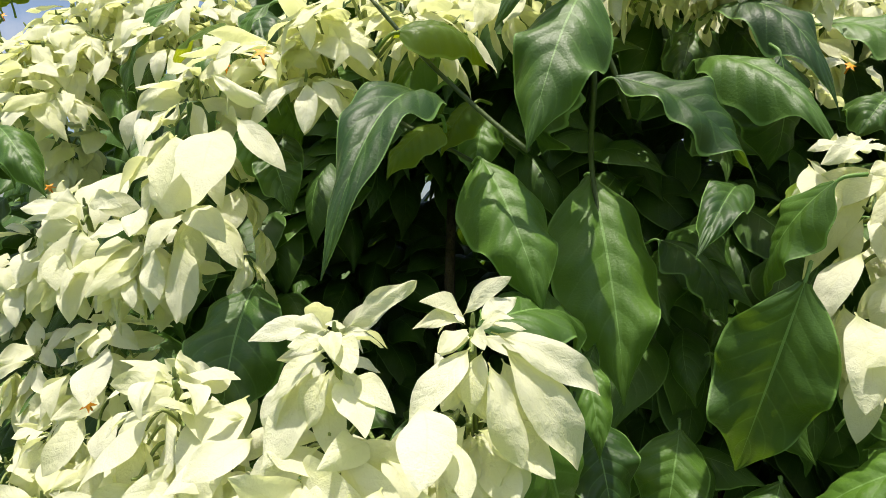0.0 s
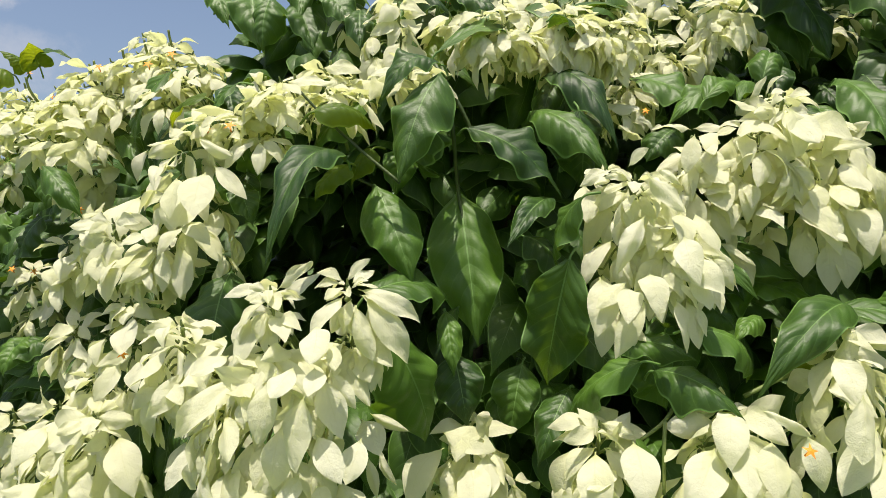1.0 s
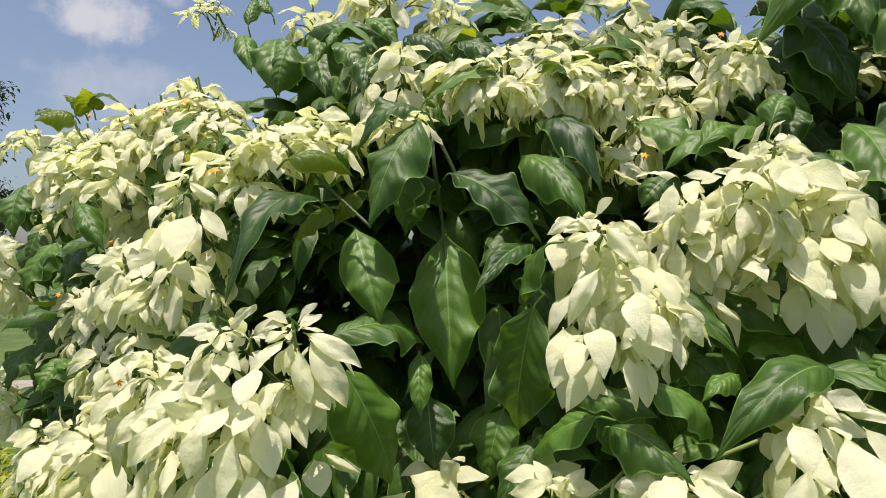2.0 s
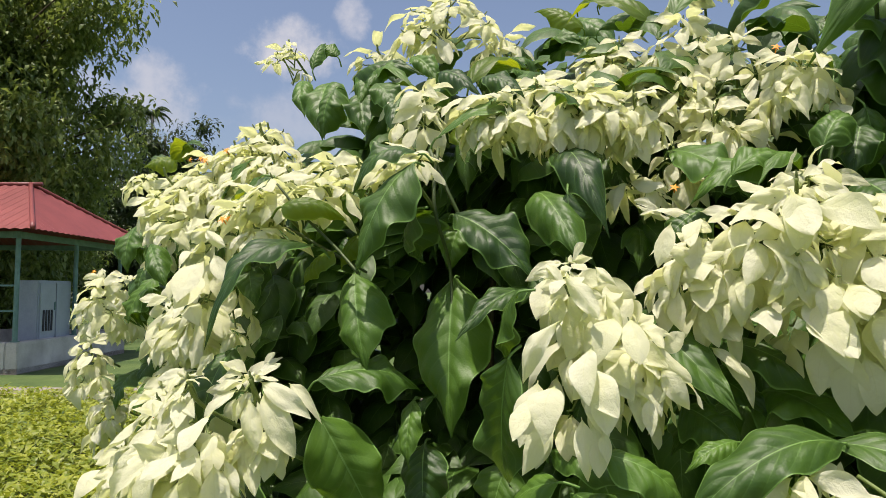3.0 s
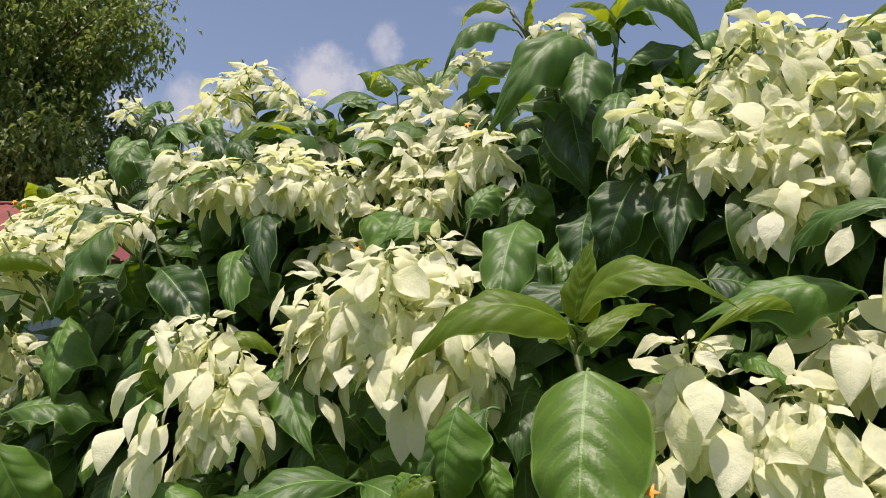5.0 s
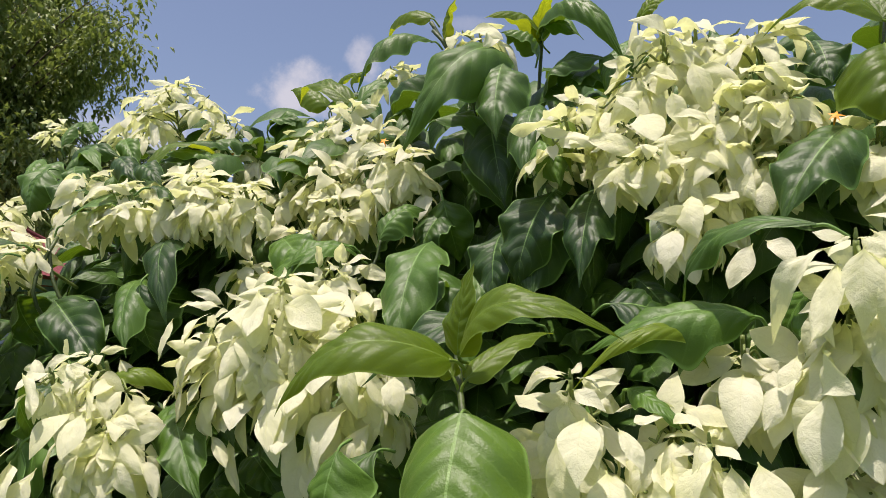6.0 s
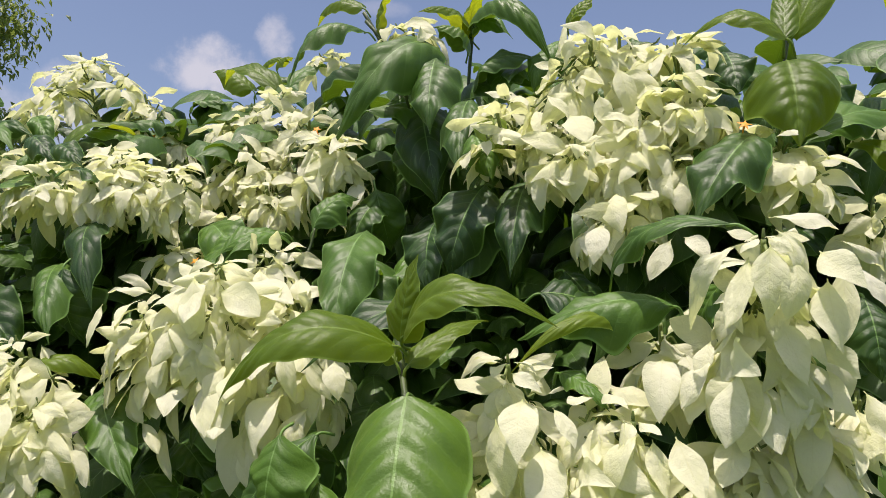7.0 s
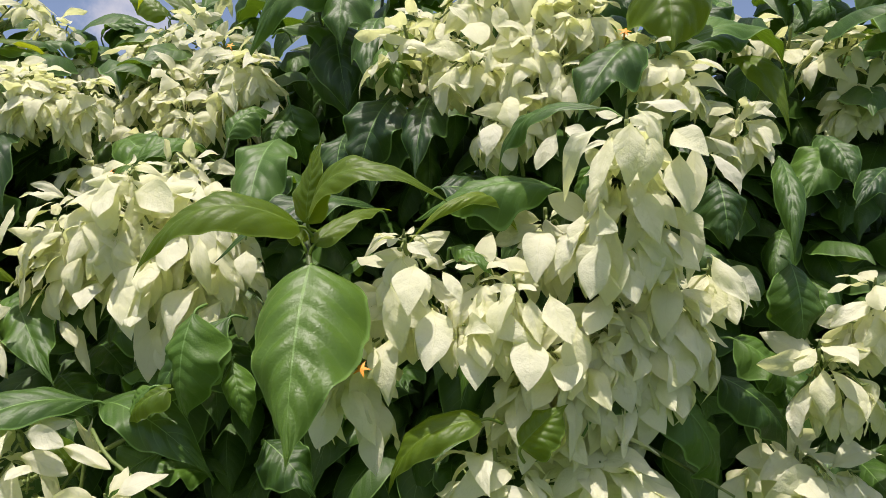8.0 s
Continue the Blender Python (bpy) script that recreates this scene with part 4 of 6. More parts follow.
cluster(-0.220, 1.163, 2.115, 0.055, 0.054, 0.005, 100, "starry", size=0.049, young=0.22)
cluster(-0.904, 1.080, 1.308, 0.130, 0.060, 0.008, 101, n=6)
cluster(-0.178, 0.500, 1.421, 0.118, 0.049, -0.003, 102, n=6)
cluster(-0.358, 0.707, 1.550, 0.095, 0.047, 0.007, 103, n=4)
cluster(0.559, 0.690, 1.685, 0.152, 0.089, 0.010, 104, n=10, star=False)
cluster(0.665, 0.719, 1.661, 0.157, 0.058, 0.003, 105, n=8, star=False)
cluster(0.468, 0.689, 1.632, 0.115, 0.049, 0.012, 106, n=7, star=False)
cluster(0.701, 0.719, 1.593, 0.068, 0.040, 0.005, 107, n=5, star=False)
cluster(0.279, 1.017, 1.919, 0.093, 0.061, 0.008, 108, "starry", size=0.049, young=0.22)
cluster(0.320, 0.792, 1.842, 0.051, 0.045, 0.007, 109, "starry", size=0.049, young=0.22)
cluster(0.297, 1.146, 2.039, 0.102, 0.061, 0.009, 110, "starry", size=0.049, young=0.22)
cluster(0.491, 0.940, 1.844, 0.083, 0.045, 0.007, 111, n=4)
cluster(0.381, 0.877, 1.747, 0.044, 0.035, 0.008, 112, "starry", size=0.049, young=0.22)
cluster(0.223, 0.772, 1.843, 0.060, 0.042, 0.007, 113, "starry", size=0.049, young=0.22)
cluster(0.975, 0.827, 1.877, 0.065, 0.039, 0.013, 114, n=5)
cluster(1.119, 0.769, 1.819, 0.052, 0.037, -0.001, 115, n=5)
cluster(1.250, 0.753, 1.796, 0.048, 0.029, 0.005, 116, n=4)
cluster(0.931, 0.546, 1.518, 0.120, 0.036, -0.012, 117, n=6, star=False)
cluster(-0.051, 0.417, 1.462, 0.030, 0.014, 0.001, 118, size=0.030, n=1)
cluster(0.026, 0.429, 1.466, 0.030, 0.015, 0.000, 119, size=0.030, n=1)
cluster(0.354, 0.551, 1.577, 0.030, 0.020, -0.001, 120, size=0.036, n=2)
cluster(0.606, 0.778, 1.714, 0.037, 0.028, 0.002, 121, size=0.034, n=1)
cluster(1.182, 0.547, 1.698, 0.030, 0.015, -0.000, 122, size=0.032, n=1)
cluster(0.971, 0.555, 1.592, 0.030, 0.016, -0.000, 123, size=0.034, n=1)
cluster(1.078, 0.551, 1.548, 0.030, 0.016, 0.001, 124, size=0.030, n=1)
cluster(-0.074, 0.540, 1.447, 0.034, 0.025, -0.001, 125, size=0.030, n=1)
cluster(0.334, 0.629, 1.596, 0.035, 0.023, 0.001, 126, size=0.030, n=1)
cluster(0.587, 0.679, 1.694, 0.034, 0.022, 0.001, 127, size=0.034, n=1)
cluster(0.439, 1.075, 2.041, 0.168, 0.113, -0.033, 128)
cluster(0.611, 0.938, 1.911, 0.089, 0.052, 0.007, 129)
cluster(0.189, 0.784, 1.855, 0.078, 0.076, 0.015, 130)
cluster(0.309, 0.816, 1.847, 0.078, 0.076, 0.032, 131)
cluster(0.406, 1.002, 1.919, 0.119, 0.078, -0.012, 132)
cluster(-1.008, 1.219, 1.589, 0.163, 0.060, -0.001, 133)
cluster(-0.961, 1.250, 1.893, 0.110, 0.065, 0.004, 134, "starry", size=0.050, young=0.22)
cluster(-0.846, 1.180, 1.778, 0.100, 0.055, 0.004, 135, n=6)
cluster(1.166, 0.600, 1.544, 0.110, 0.052, 0.000, 136, n=9, star=False)
cluster(1.221, 0.620, 1.560, 0.110, 0.052, 0.000, 137, n=9, star=False)
cluster(1.143, 0.600, 1.495, 0.090, 0.045, 0.000, 138, n=7, star=False)
cluster(1.200, 0.620, 1.500, 0.080, 0.045, 0.000, 139, n=7, star=False)
cluster(1.090, 0.600, 1.482, 0.100, 0.045, 0.000, 140, n=7, star=False)

# branches
twig(0.0033, 0.0025, (0.842, 0.620, 1.613), (0.873, 0.557, 1.567), (0.886, 0.542, 1.519), (0.887, 0.553, 1.473))
twig(0.0031, 0.0026, (0.490, 0.586, 1.312), (0.545, 0.590, 1.336), (0.588, 0.599, 1.350), (0.641, 0.606, 1.378))
twig(0.0025, 0.0020, (0.590, 0.597, 1.351), (0.588, 0.596, 1.329), (0.585, 0.595, 1.304))
twig(0.0025, 0.0020, (0.589, 0.598, 1.350), (0.572, 0.593, 1.329), (0.555, 0.592, 1.303))
twig(0.0023, 0.0020, (0.387, 0.517, 1.322), (0.367, 0.500, 1.304), (0.340, 0.495, 1.286))
twig(0.0022, 0.0020, (0.365, 0.488, 1.308), (0.361, 0.481, 1.271), (0.360, 0.480, 1.229))
twig(0.0022, 0.0016, (0.069, 0.588, 1.589), (0.028, 0.596, 1.625), (-0.018, 0.589, 1.668), (-0.057, 0.584, 1.711))
twig(0.0031, 0.0024, (0.122, 0.726, 1.773), (0.135, 0.682, 1.686), (0.140, 0.728, 1.603), (0.148, 0.717, 1.531))
twig(0.0034, 0.0026, (0.630, 1.014, 2.138), (0.678, 1.005, 2.083), (0.707, 0.987, 2.044), (0.712, 0.997, 1.995))
twig(0.0035, 0.0028, (0.796, 1.098, 2.125), (0.789, 1.107, 2.064), (0.795, 1.070, 1.981))
twig(0.0025, 0.0019, (0.621, 0.796, 1.697), (0.633, 0.821, 1.724), (0.639, 0.827, 1.757))
twig(0.0021, 0.0015, (1.255, 0.834, 1.973), (1.246, 0.807, 1.934), (1.238, 0.798, 1.898))
twig(0.0021, 0.0018, (0.625, 0.562, 1.394), (0.671, 0.534, 1.369), (0.735, 0.528, 1.337))
twig(0.0019, 0.0014, (1.173, 0.623, 1.403), (1.236, 0.660, 1.363), (1.294, 0.677, 1.327))
twig(0.0017, 0.0012, (1.289, 0.703, 1.427), (1.319, 0.709, 1.397), (1.341, 0.710, 1.368))
twig(0.0032, 0.0025, (0.112, 0.718, 1.770), (0.149, 0.704, 1.701), (0.176, 0.722, 1.638))
twig(0.0027, 0.0019, (-0.209, 0.696, 1.708), (-0.083, 0.678, 1.649), (0.026, 0.689, 1.592))
twig(0.0037, 0.0030, (0.703, 0.993, 2.068), (0.715, 0.976, 2.001), (0.722, 1.012, 1.953))
twig(0.0031, 0.0026, (0.648, 0.616, 1.353), (0.667, 0.616, 1.379), (0.674, 0.607, 1.401))
twig(0.0036, 0.0028, (0.621, 1.025, 2.159), (0.654, 1.026, 2.102), (0.674, 1.015, 2.065))

# orange flowers
bloom(-0.140, 0.599, 1.661)
bloom(-0.280, 0.769, 1.800)
bloom(-0.310, 0.653, 1.371)
bloom(0.467, 0.396, 1.303)
bloom(0.441, 0.859, 1.710)
bloom(0.580, 0.965, 1.929)
bloom(-0.715, 1.051, 1.481)
bloom(-0.666, 1.041, 1.476)
bloom(-0.508, 0.919, 1.582)
bloom(-0.764, 1.203, 1.892)
bloom(-0.464, 0.911, 1.823)
bloom(-0.653, 1.094, 1.817)
bloom(-0.197, 0.678, 1.671)
bloom(0.133, 1.131, 1.988)
bloom(0.359, 0.910, 1.796)
bloom(-1.147, 1.255, 1.611)
bloom(0.121, 1.178, 2.000)
bloom(1.192, 0.757, 1.839)
bloom(0.953, 0.502, 1.473)
bloom(1.243, 0.671, 1.457)
bloom(-0.307, 0.748, 1.781)

# bracts of the nearest heads
lone_bract(-0.0569, 0.4355, 1.4652, -0.1009, 0.4201, 1.4591, 0.0153, 0)
lone_bract(-0.0576, 0.4205, 1.4569, -0.0885, 0.4054, 1.4331, 0.0184, 0)
lone_bract(-0.0517, 0.4167, 1.4628, -0.0348, 0.4031, 1.4458, 0.0183, 0)
lone_bract(-0.0446, 0.4210, 1.4682, -0.0004, 0.4085, 1.4930, 0.0138, 0)
lone_bract(-0.0646, 0.4231, 1.4452, -0.0877, 0.4081, 1.3910, 0.0278, 0)
lone_bract(-0.0564, 0.4186, 1.4408, -0.0491, 0.4046, 1.3965, 0.0207, 0)
lone_bract(-0.0735, 0.4234, 1.4436, -0.0915, 0.4086, 1.4082, 0.0174, 0)
lone_bract(-0.0464, 0.4098, 1.4414, -0.0282, 0.3962, 1.4132, 0.0227, 0)
lone_bract(-0.0374, 0.4088, 1.4442, -0.0162, 0.3953, 1.4321, 0.0170, 0)
lone_bract(0.0210, 0.4310, 1.4730, 0.0001, 0.4164, 1.4870, 0.0152, 0)
lone_bract(0.0197, 0.4562, 1.4717, 0.0483, 0.4432, 1.4968, 0.0145, 0)
lone_bract(0.0288, 0.4362, 1.4654, 0.0504, 0.4229, 1.4727, 0.0106, 0)
lone_bract(0.0236, 0.4318, 1.4629, 0.0090, 0.4174, 1.4567, 0.0152, 0)
lone_bract(0.0247, 0.4108, 1.4597, -0.0065, 0.3957, 1.4195, 0.0238, 0)
lone_bract(0.0313, 0.4188, 1.4561, 0.0237, 0.4044, 1.4233, 0.0160, 0)
lone_bract(0.0275, 0.4995, 1.4551, 0.0792, 0.4869, 1.4231, 0.0166, 0)
lone_bract(0.0347, 0.4185, 1.4502, 0.0541, 0.4048, 1.3954, 0.0241, 0)
lone_bract(0.0431, 0.4502, 1.4473, 0.0684, 0.4367, 1.3922, 0.0215, 0)
lone_bract(-0.0004, 0.3950, 1.4318, 0.0027, 0.3809, 1.3960, 0.0455, 0)
lone_bract(0.0176, 0.3866, 1.4146, 0.0252, 0.3727, 1.3974, 0.0164, 0)
lone_bract(0.0012, 0.3722, 1.3953, 0.0020, 0.3581, 1.3723, 0.0301, 0)
lone_bract(-0.1104, 0.4590, 1.3950, -0.1382, 0.4440, 1.3768, 0.0268, 0)
lone_bract(-0.1389, 0.4515, 1.3846, -0.1317, 0.4375, 1.3462, 0.0229, 0)
lone_bract(-0.1647, 0.4800, 1.3707, -0.1815, 0.4652, 1.3229, 0.0226, 0)
lone_bract(-0.1230, 0.4800, 1.4020, -0.1454, 0.4654, 1.4059, 0.0113, 0)
lone_bract(-0.0836, 0.4250, 1.3774, -0.1480, 0.4087, 1.3185, 0.0349, 0)
lone_bract(-0.0695, 0.3971, 1.3643, -0.0979, 0.3820, 1.3200, 0.0279, 0)
lone_bract(-0.0329, 0.3648, 1.3946, -0.0493, 0.3500, 1.3276, 0.0298, 0)
lone_bract(-0.0182, 0.3714, 1.3959, -0.0314, 0.3569, 1.3710, 0.0268, 0)
lone_bract(-0.0056, 0.3607, 1.3708, -0.0121, 0.3461, 1.3019, 0.0327, 0)
lone_bract(-0.0307, 0.3718, 1.3418, -0.0446, 0.3571, 1.2829, 0.0355, 0)
lone_bract(0.0043, 0.3983, 1.3795, 0.0238, 0.3846, 1.3221, 0.0346, 0)
lone_bract(0.0154, 0.4337, 1.3903, 0.0479, 0.4204, 1.3443, 0.0199, 0)
lone_bract(0.0109, 0.4090, 1.3831, 0.0350, 0.3955, 1.3502, 0.0192, 0)
lone_bract(0.0267, 0.4966, 1.3143, 0.0518, 0.4832, 1.2819, 0.0394, 0)
lone_bract(0.0388, 0.4134, 1.3156, 0.0286, 0.3989, 1.2791, 0.0285, 0)
lone_bract(0.0023, 0.3690, 1.3310, 0.0296, 0.3557, 1.2929, 0.0289, 0)
lone_bract(0.0340, 0.5149, 1.3162, 0.0785, 0.5021, 1.2991, 0.0143, 0)
lone_bract(0.0321, 0.6095, 1.2513, 0.0519, 0.5958, 1.2030, 0.0131, 0)
lone_bract(0.0322, 0.5042, 1.2683, 0.0419, 0.4902, 1.2265, 0.0154, 0)
lone_bract(-0.1191, 0.4238, 1.3596, -0.1462, 0.4087, 1.3191, 0.0174, 0)
lone_bract(-0.1315, 0.4535, 1.3016, -0.1709, 0.4381, 1.2545, 0.0339, 0)
lone_bract(-0.1095, 0.4034, 1.3181, -0.1124, 0.3891, 1.2763, 0.0226, 0)
lone_bract(-0.0967, 0.4025, 1.3125, -0.0892, 0.3886, 1.2906, 0.0169, 0)
lone_bract(-0.0765, 0.3978, 1.3248, -0.0969, 0.3831, 1.3113, 0.0168, 0)
lone_bract(-0.1676, 0.4821, 1.2974, -0.1866, 0.4673, 1.2657, 0.0189, 0)
lone_bract(-0.0808, 0.4046, 1.2888, -0.1052, 0.3897, 1.2575, 0.0339, 0)
lone_bract(-0.0736, 0.3995, 1.2846, -0.0536, 0.3859, 1.2525, 0.0337, 0)
lone_bract(-0.0180, 0.3812, 1.2896, -0.0315, 0.3667, 1.2648, 0.0272, 0)
lone_bract(0.0101, 0.4372, 1.2650, 0.0352, 0.4238, 1.2370, 0.0412, 0)
lone_bract(-0.0008, 0.3770, 1.2797, 0.0102, 0.3632, 1.2601, 0.0227, 0)
lone_bract(0.3471, 0.6042, 1.5992, 0.2941, 0.5885, 1.5766, 0.0171, 0)
lone_bract(0.3582, 0.5802, 1.5838, 0.3187, 0.5649, 1.5671, 0.0152, 0)
lone_bract(0.3503, 0.6355, 1.5713, 0.3028, 0.6196, 1.4926, 0.0339, 0)
lone_bract(0.3589, 0.5974, 1.5662, 0.3362, 0.5824, 1.5160, 0.0240, 0)
lone_bract(0.3778, 0.6283, 1.5641, 0.3835, 0.6141, 1.5007, 0.0336, 0)
lone_bract(0.3583, 0.5130, 1.5828, 0.3960, 0.4999, 1.5393, 0.0230, 0)
lone_bract(0.3902, 0.5727, 1.5636, 0.4061, 0.5589, 1.5125, 0.0178, 0)
lone_bract(0.3825, 0.5542, 1.5929, 0.4055, 0.5408, 1.5742, 0.0121, 0)
lone_bract(0.4201, 0.5440, 1.5387, 0.4382, 0.5303, 1.4982, 0.0305, 0)
lone_bract(0.3727, 0.6745, 1.5225, 0.3633, 0.6598, 1.4585, 0.0445, 0)
lone_bract(0.3376, 0.6068, 1.5099, 0.2885, 0.5910, 1.4522, 0.0315, 0)
lone_bract(0.3881, 0.5824, 1.5119, 0.4181, 0.5690, 1.4614, 0.0347, 0)
lone_bract(0.3850, 0.4880, 1.4922, 0.4202, 0.4749, 1.4510, 0.0341, 0)
lone_bract(0.3534, 0.4924, 1.4710, 0.3560, 0.4782, 1.4270, 0.0387, 0)
lone_bract(0.3386, 0.5440, 1.4592, 0.3005, 0.5287, 1.4346, 0.0266, 0)
lone_bract(0.3280, 0.5032, 1.4565, 0.3200, 0.4887, 1.4143, 0.0304, 0)
lone_bract(0.3530, 0.5132, 1.4411, 0.3135, 0.4976, 1.3779, 0.0295, 0)
lone_bract(0.3805, 0.4892, 1.4423, 0.3907, 0.4752, 1.3841, 0.0236, 0)
lone_bract(0.4380, 0.5442, 1.4567, 0.4427, 0.5301, 1.4199, 0.0166, 0)
lone_bract(0.4917, 0.6709, 1.5024, 0.5326, 0.6579, 1.4657, 0.0168, 0)
lone_bract(0.5026, 0.6913, 1.4943, 0.5353, 0.6780, 1.4318, 0.0187, 0)
lone_bract(0.3847, 0.4895, 1.4609, 0.4042, 0.4759, 1.4292, 0.0174, 0)
lone_bract(0.4015, 0.4898, 1.4355, 0.4084, 0.4758, 1.4015, 0.0124, 0)
lone_bract(0.6091, 0.7874, 1.7222, 0.6154, 0.7738, 1.7464, 0.0241, 0)
lone_bract(0.6205, 0.8312, 1.7230, 0.5750, 0.8152, 1.6939, 0.0307, 0)
lone_bract(0.6182, 0.8011, 1.7161, 0.6758, 0.7892, 1.6989, 0.0225, 0)
lone_bract(0.5749, 0.6530, 1.6744, 0.5978, 0.6395, 1.6178, 0.0394, 0)
lone_bract(0.6208, 0.6941, 1.6743, 0.6882, 0.6825, 1.6469, 0.0426, 0)
lone_bract(0.4703, 0.7030, 1.6608, 0.4140, 0.6869, 1.6693, 0.0207, 0)
lone_bract(0.4803, 0.7243, 1.6662, 0.5259, 0.7120, 1.6635, 0.0176, 0)
lone_bract(0.4539, 0.6377, 1.6459, 0.4363, 0.6227, 1.5967, 0.0276, 0)
lone_bract(0.4707, 0.6789, 1.6492, 0.4967, 0.6658, 1.6341, 0.0169, 0)
lone_bract(0.4818, 0.6795, 1.6323, 0.4868, 0.6653, 1.5788, 0.0354, 0)
lone_bract(0.5247, 0.6827, 1.6154, 0.4889, 0.6669, 1.5538, 0.0389, 0)
lone_bract(0.5895, 0.6638, 1.5594, 0.6314, 0.6510, 1.4906, 0.0497, 0)
lone_bract(0.6113, 0.6903, 1.5561, 0.5338, 0.6730, 1.5219, 0.0306, 0)
lone_bract(0.6563, 0.6727, 1.5429, 0.6704, 0.6589, 1.4788, 0.0367, 0)
lone_bract(0.6377, 0.6670, 1.5052, 0.6321, 0.6524, 1.4296, 0.0398, 0)
lone_bract(0.6154, 0.6783, 1.5219, 0.6019, 0.6634, 1.4536, 0.0386, 0)
lone_bract(0.6737, 0.6995, 1.6422, 0.7186, 0.6869, 1.5880, 0.0239, 0)
lone_bract(0.6773, 0.6841, 1.6320, 0.6880, 0.6701, 1.5620, 0.0353, 0)
lone_bract(0.5700, 0.6933, 1.6334, 0.5536, 0.6782, 1.5625, 0.0426, 0)
lone_bract(0.5369, 0.6959, 1.6338, 0.5175, 0.6805, 1.5287, 0.0470, 0)
lone_bract(0.5547, 0.6710, 1.5513, 0.5603, 0.6570, 1.5119, 0.0351, 0)
lone_bract(0.5838, 0.6716, 1.6310, 0.5914, 0.6575, 1.5616, 0.0417, 0)
lone_bract(0.6453, 0.7137, 1.6352, 0.6330, 0.6987, 1.5632, 0.0433, 0)
lone_bract(0.7144, 0.6773, 1.5303, 0.6880, 0.6619, 1.4622, 0.0334, 0)
lone_bract(0.6887, 0.6645, 1.6049, 0.7070, 0.6508, 1.5366, 0.0248, 0)
lone_bract(1.1912, 0.5838, 1.7221, 1.2455, 0.5805, 1.7165, 0.0248, 0)
lone_bract(1.1892, 0.5345, 1.7063, 1.2154, 0.5272, 1.6611, 0.0180, 0)
lone_bract(1.1843, 0.5284, 1.6940, 1.1824, 0.5160, 1.6358, 0.0307, 0)
lone_bract(1.1686, 0.5298, 1.6844, 1.1492, 0.5139, 1.6250, 0.0209, 0)
lone_bract(1.1667, 0.5568, 1.6967, 1.1183, 0.5351, 1.6394, 0.0166, 0)
lone_bract(1.2016, 0.5301, 1.6831, 1.1952, 0.5163, 1.6379, 0.0247, 0)
lone_bract(1.2233, 0.5514, 1.6900, 1.2449, 0.5425, 1.6621, 0.0294, 0)
lone_bract(1.2760, 0.7406, 1.7186, 1.3250, 0.7372, 1.6901, 0.0142, 0)
lone_bract(1.2462, 0.5751, 1.6822, 1.2333, 0.5610, 1.6116, 0.0261, 0)
lone_bract(1.1879, 0.5491, 1.6408, 1.2087, 0.5411, 1.5847, 0.0285, 0)
lone_bract(1.2033, 0.5552, 1.6386, 1.2265, 0.5470, 1.6005, 0.0205, 0)
lone_bract(1.2279, 0.5513, 1.6682, 1.2324, 0.5402, 1.6089, 0.0303, 0)
lone_bract(1.2166, 0.5935, 1.5940, 1.2440, 0.5860, 1.5602, 0.0312, 0)
lone_bract(1.2390, 0.6039, 1.6162, 1.2470, 0.5937, 1.5516, 0.0272, 0)
lone_bract(1.1835, 0.5649, 1.6034, 1.2286, 0.5615, 1.5550, 0.0235, 0)
lone_bract(1.2706, 0.6644, 1.6861, 1.2963, 0.6572, 1.6360, 0.0235, 0)
lone_bract(1.2630, 0.6569, 1.6320, 1.2999, 0.6514, 1.5949, 0.0233, 0)
lone_bract(1.2615, 0.5987, 1.5775, 1.2948, 0.5930, 1.5258, 0.0241, 0)
lone_bract(1.1613, 0.5441, 1.5946, 1.1480, 0.5295, 1.5351, 0.0325, 0)
lone_bract(1.1443, 0.5738, 1.6046, 1.1169, 0.5558, 1.5604, 0.0214, 0)
lone_bract(1.1027, 0.5895, 1.5996, 1.1010, 0.5767, 1.5540, 0.0343, 0)
lone_bract(1.1423, 0.5832, 1.6162, 1.1305, 0.5677, 1.5872, 0.0190, 0)
lone_bract(1.0824, 0.5289, 1.5425, 1.0569, 0.5111, 1.5003, 0.0233, 0)
lone_bract(1.0932, 0.5347, 1.5383, 1.1037, 0.5242, 1.4949, 0.0214, 0)
lone_bract(1.0458, 0.5525, 1.5029, 1.0484, 0.5406, 1.4559, 0.0413, 0)
lone_bract(1.0907, 0.5382, 1.5072, 1.0973, 0.5270, 1.4633, 0.0369, 0)
lone_bract(1.1112, 0.5412, 1.5407, 1.1313, 0.5327, 1.4945, 0.0307, 0)
lone_bract(1.1575, 0.5819, 1.5399, 1.1464, 0.5671, 1.4968, 0.0300, 0)
lone_bract(1.1995, 0.5994, 1.5242, 1.1927, 0.5851, 1.4906, 0.0217, 0)
lone_bract(1.1737, 0.6250, 1.5046, 1.1683, 0.6114, 1.4597, 0.0442, 0)
lone_bract(1.1352, 0.5544, 1.5144, 1.1349, 0.5422, 1.4581, 0.0311, 0)
lone_bract(1.2230, 0.6092, 1.5504, 1.2156, 0.5953, 1.5008, 0.0329, 0)
lone_bract(1.2407, 0.6706, 1.5141, 1.2555, 0.6618, 1.4493, 0.0326, 0)
lone_bract(1.2044, 0.6520, 1.4972, 1.1971, 0.6383, 1.4454, 0.0350, 0)
lone_bract(1.1298, 0.5552, 1.4882, 1.1248, 0.5413, 1.4528, 0.0311, 0)
lone_bract(0.9554, 0.6149, 1.5935, 0.9155, 0.5930, 1.5847, 0.0155, 0)
lone_bract(0.9792, 0.5285, 1.5881, 1.0064, 0.5201, 1.5761, 0.0157, 0)
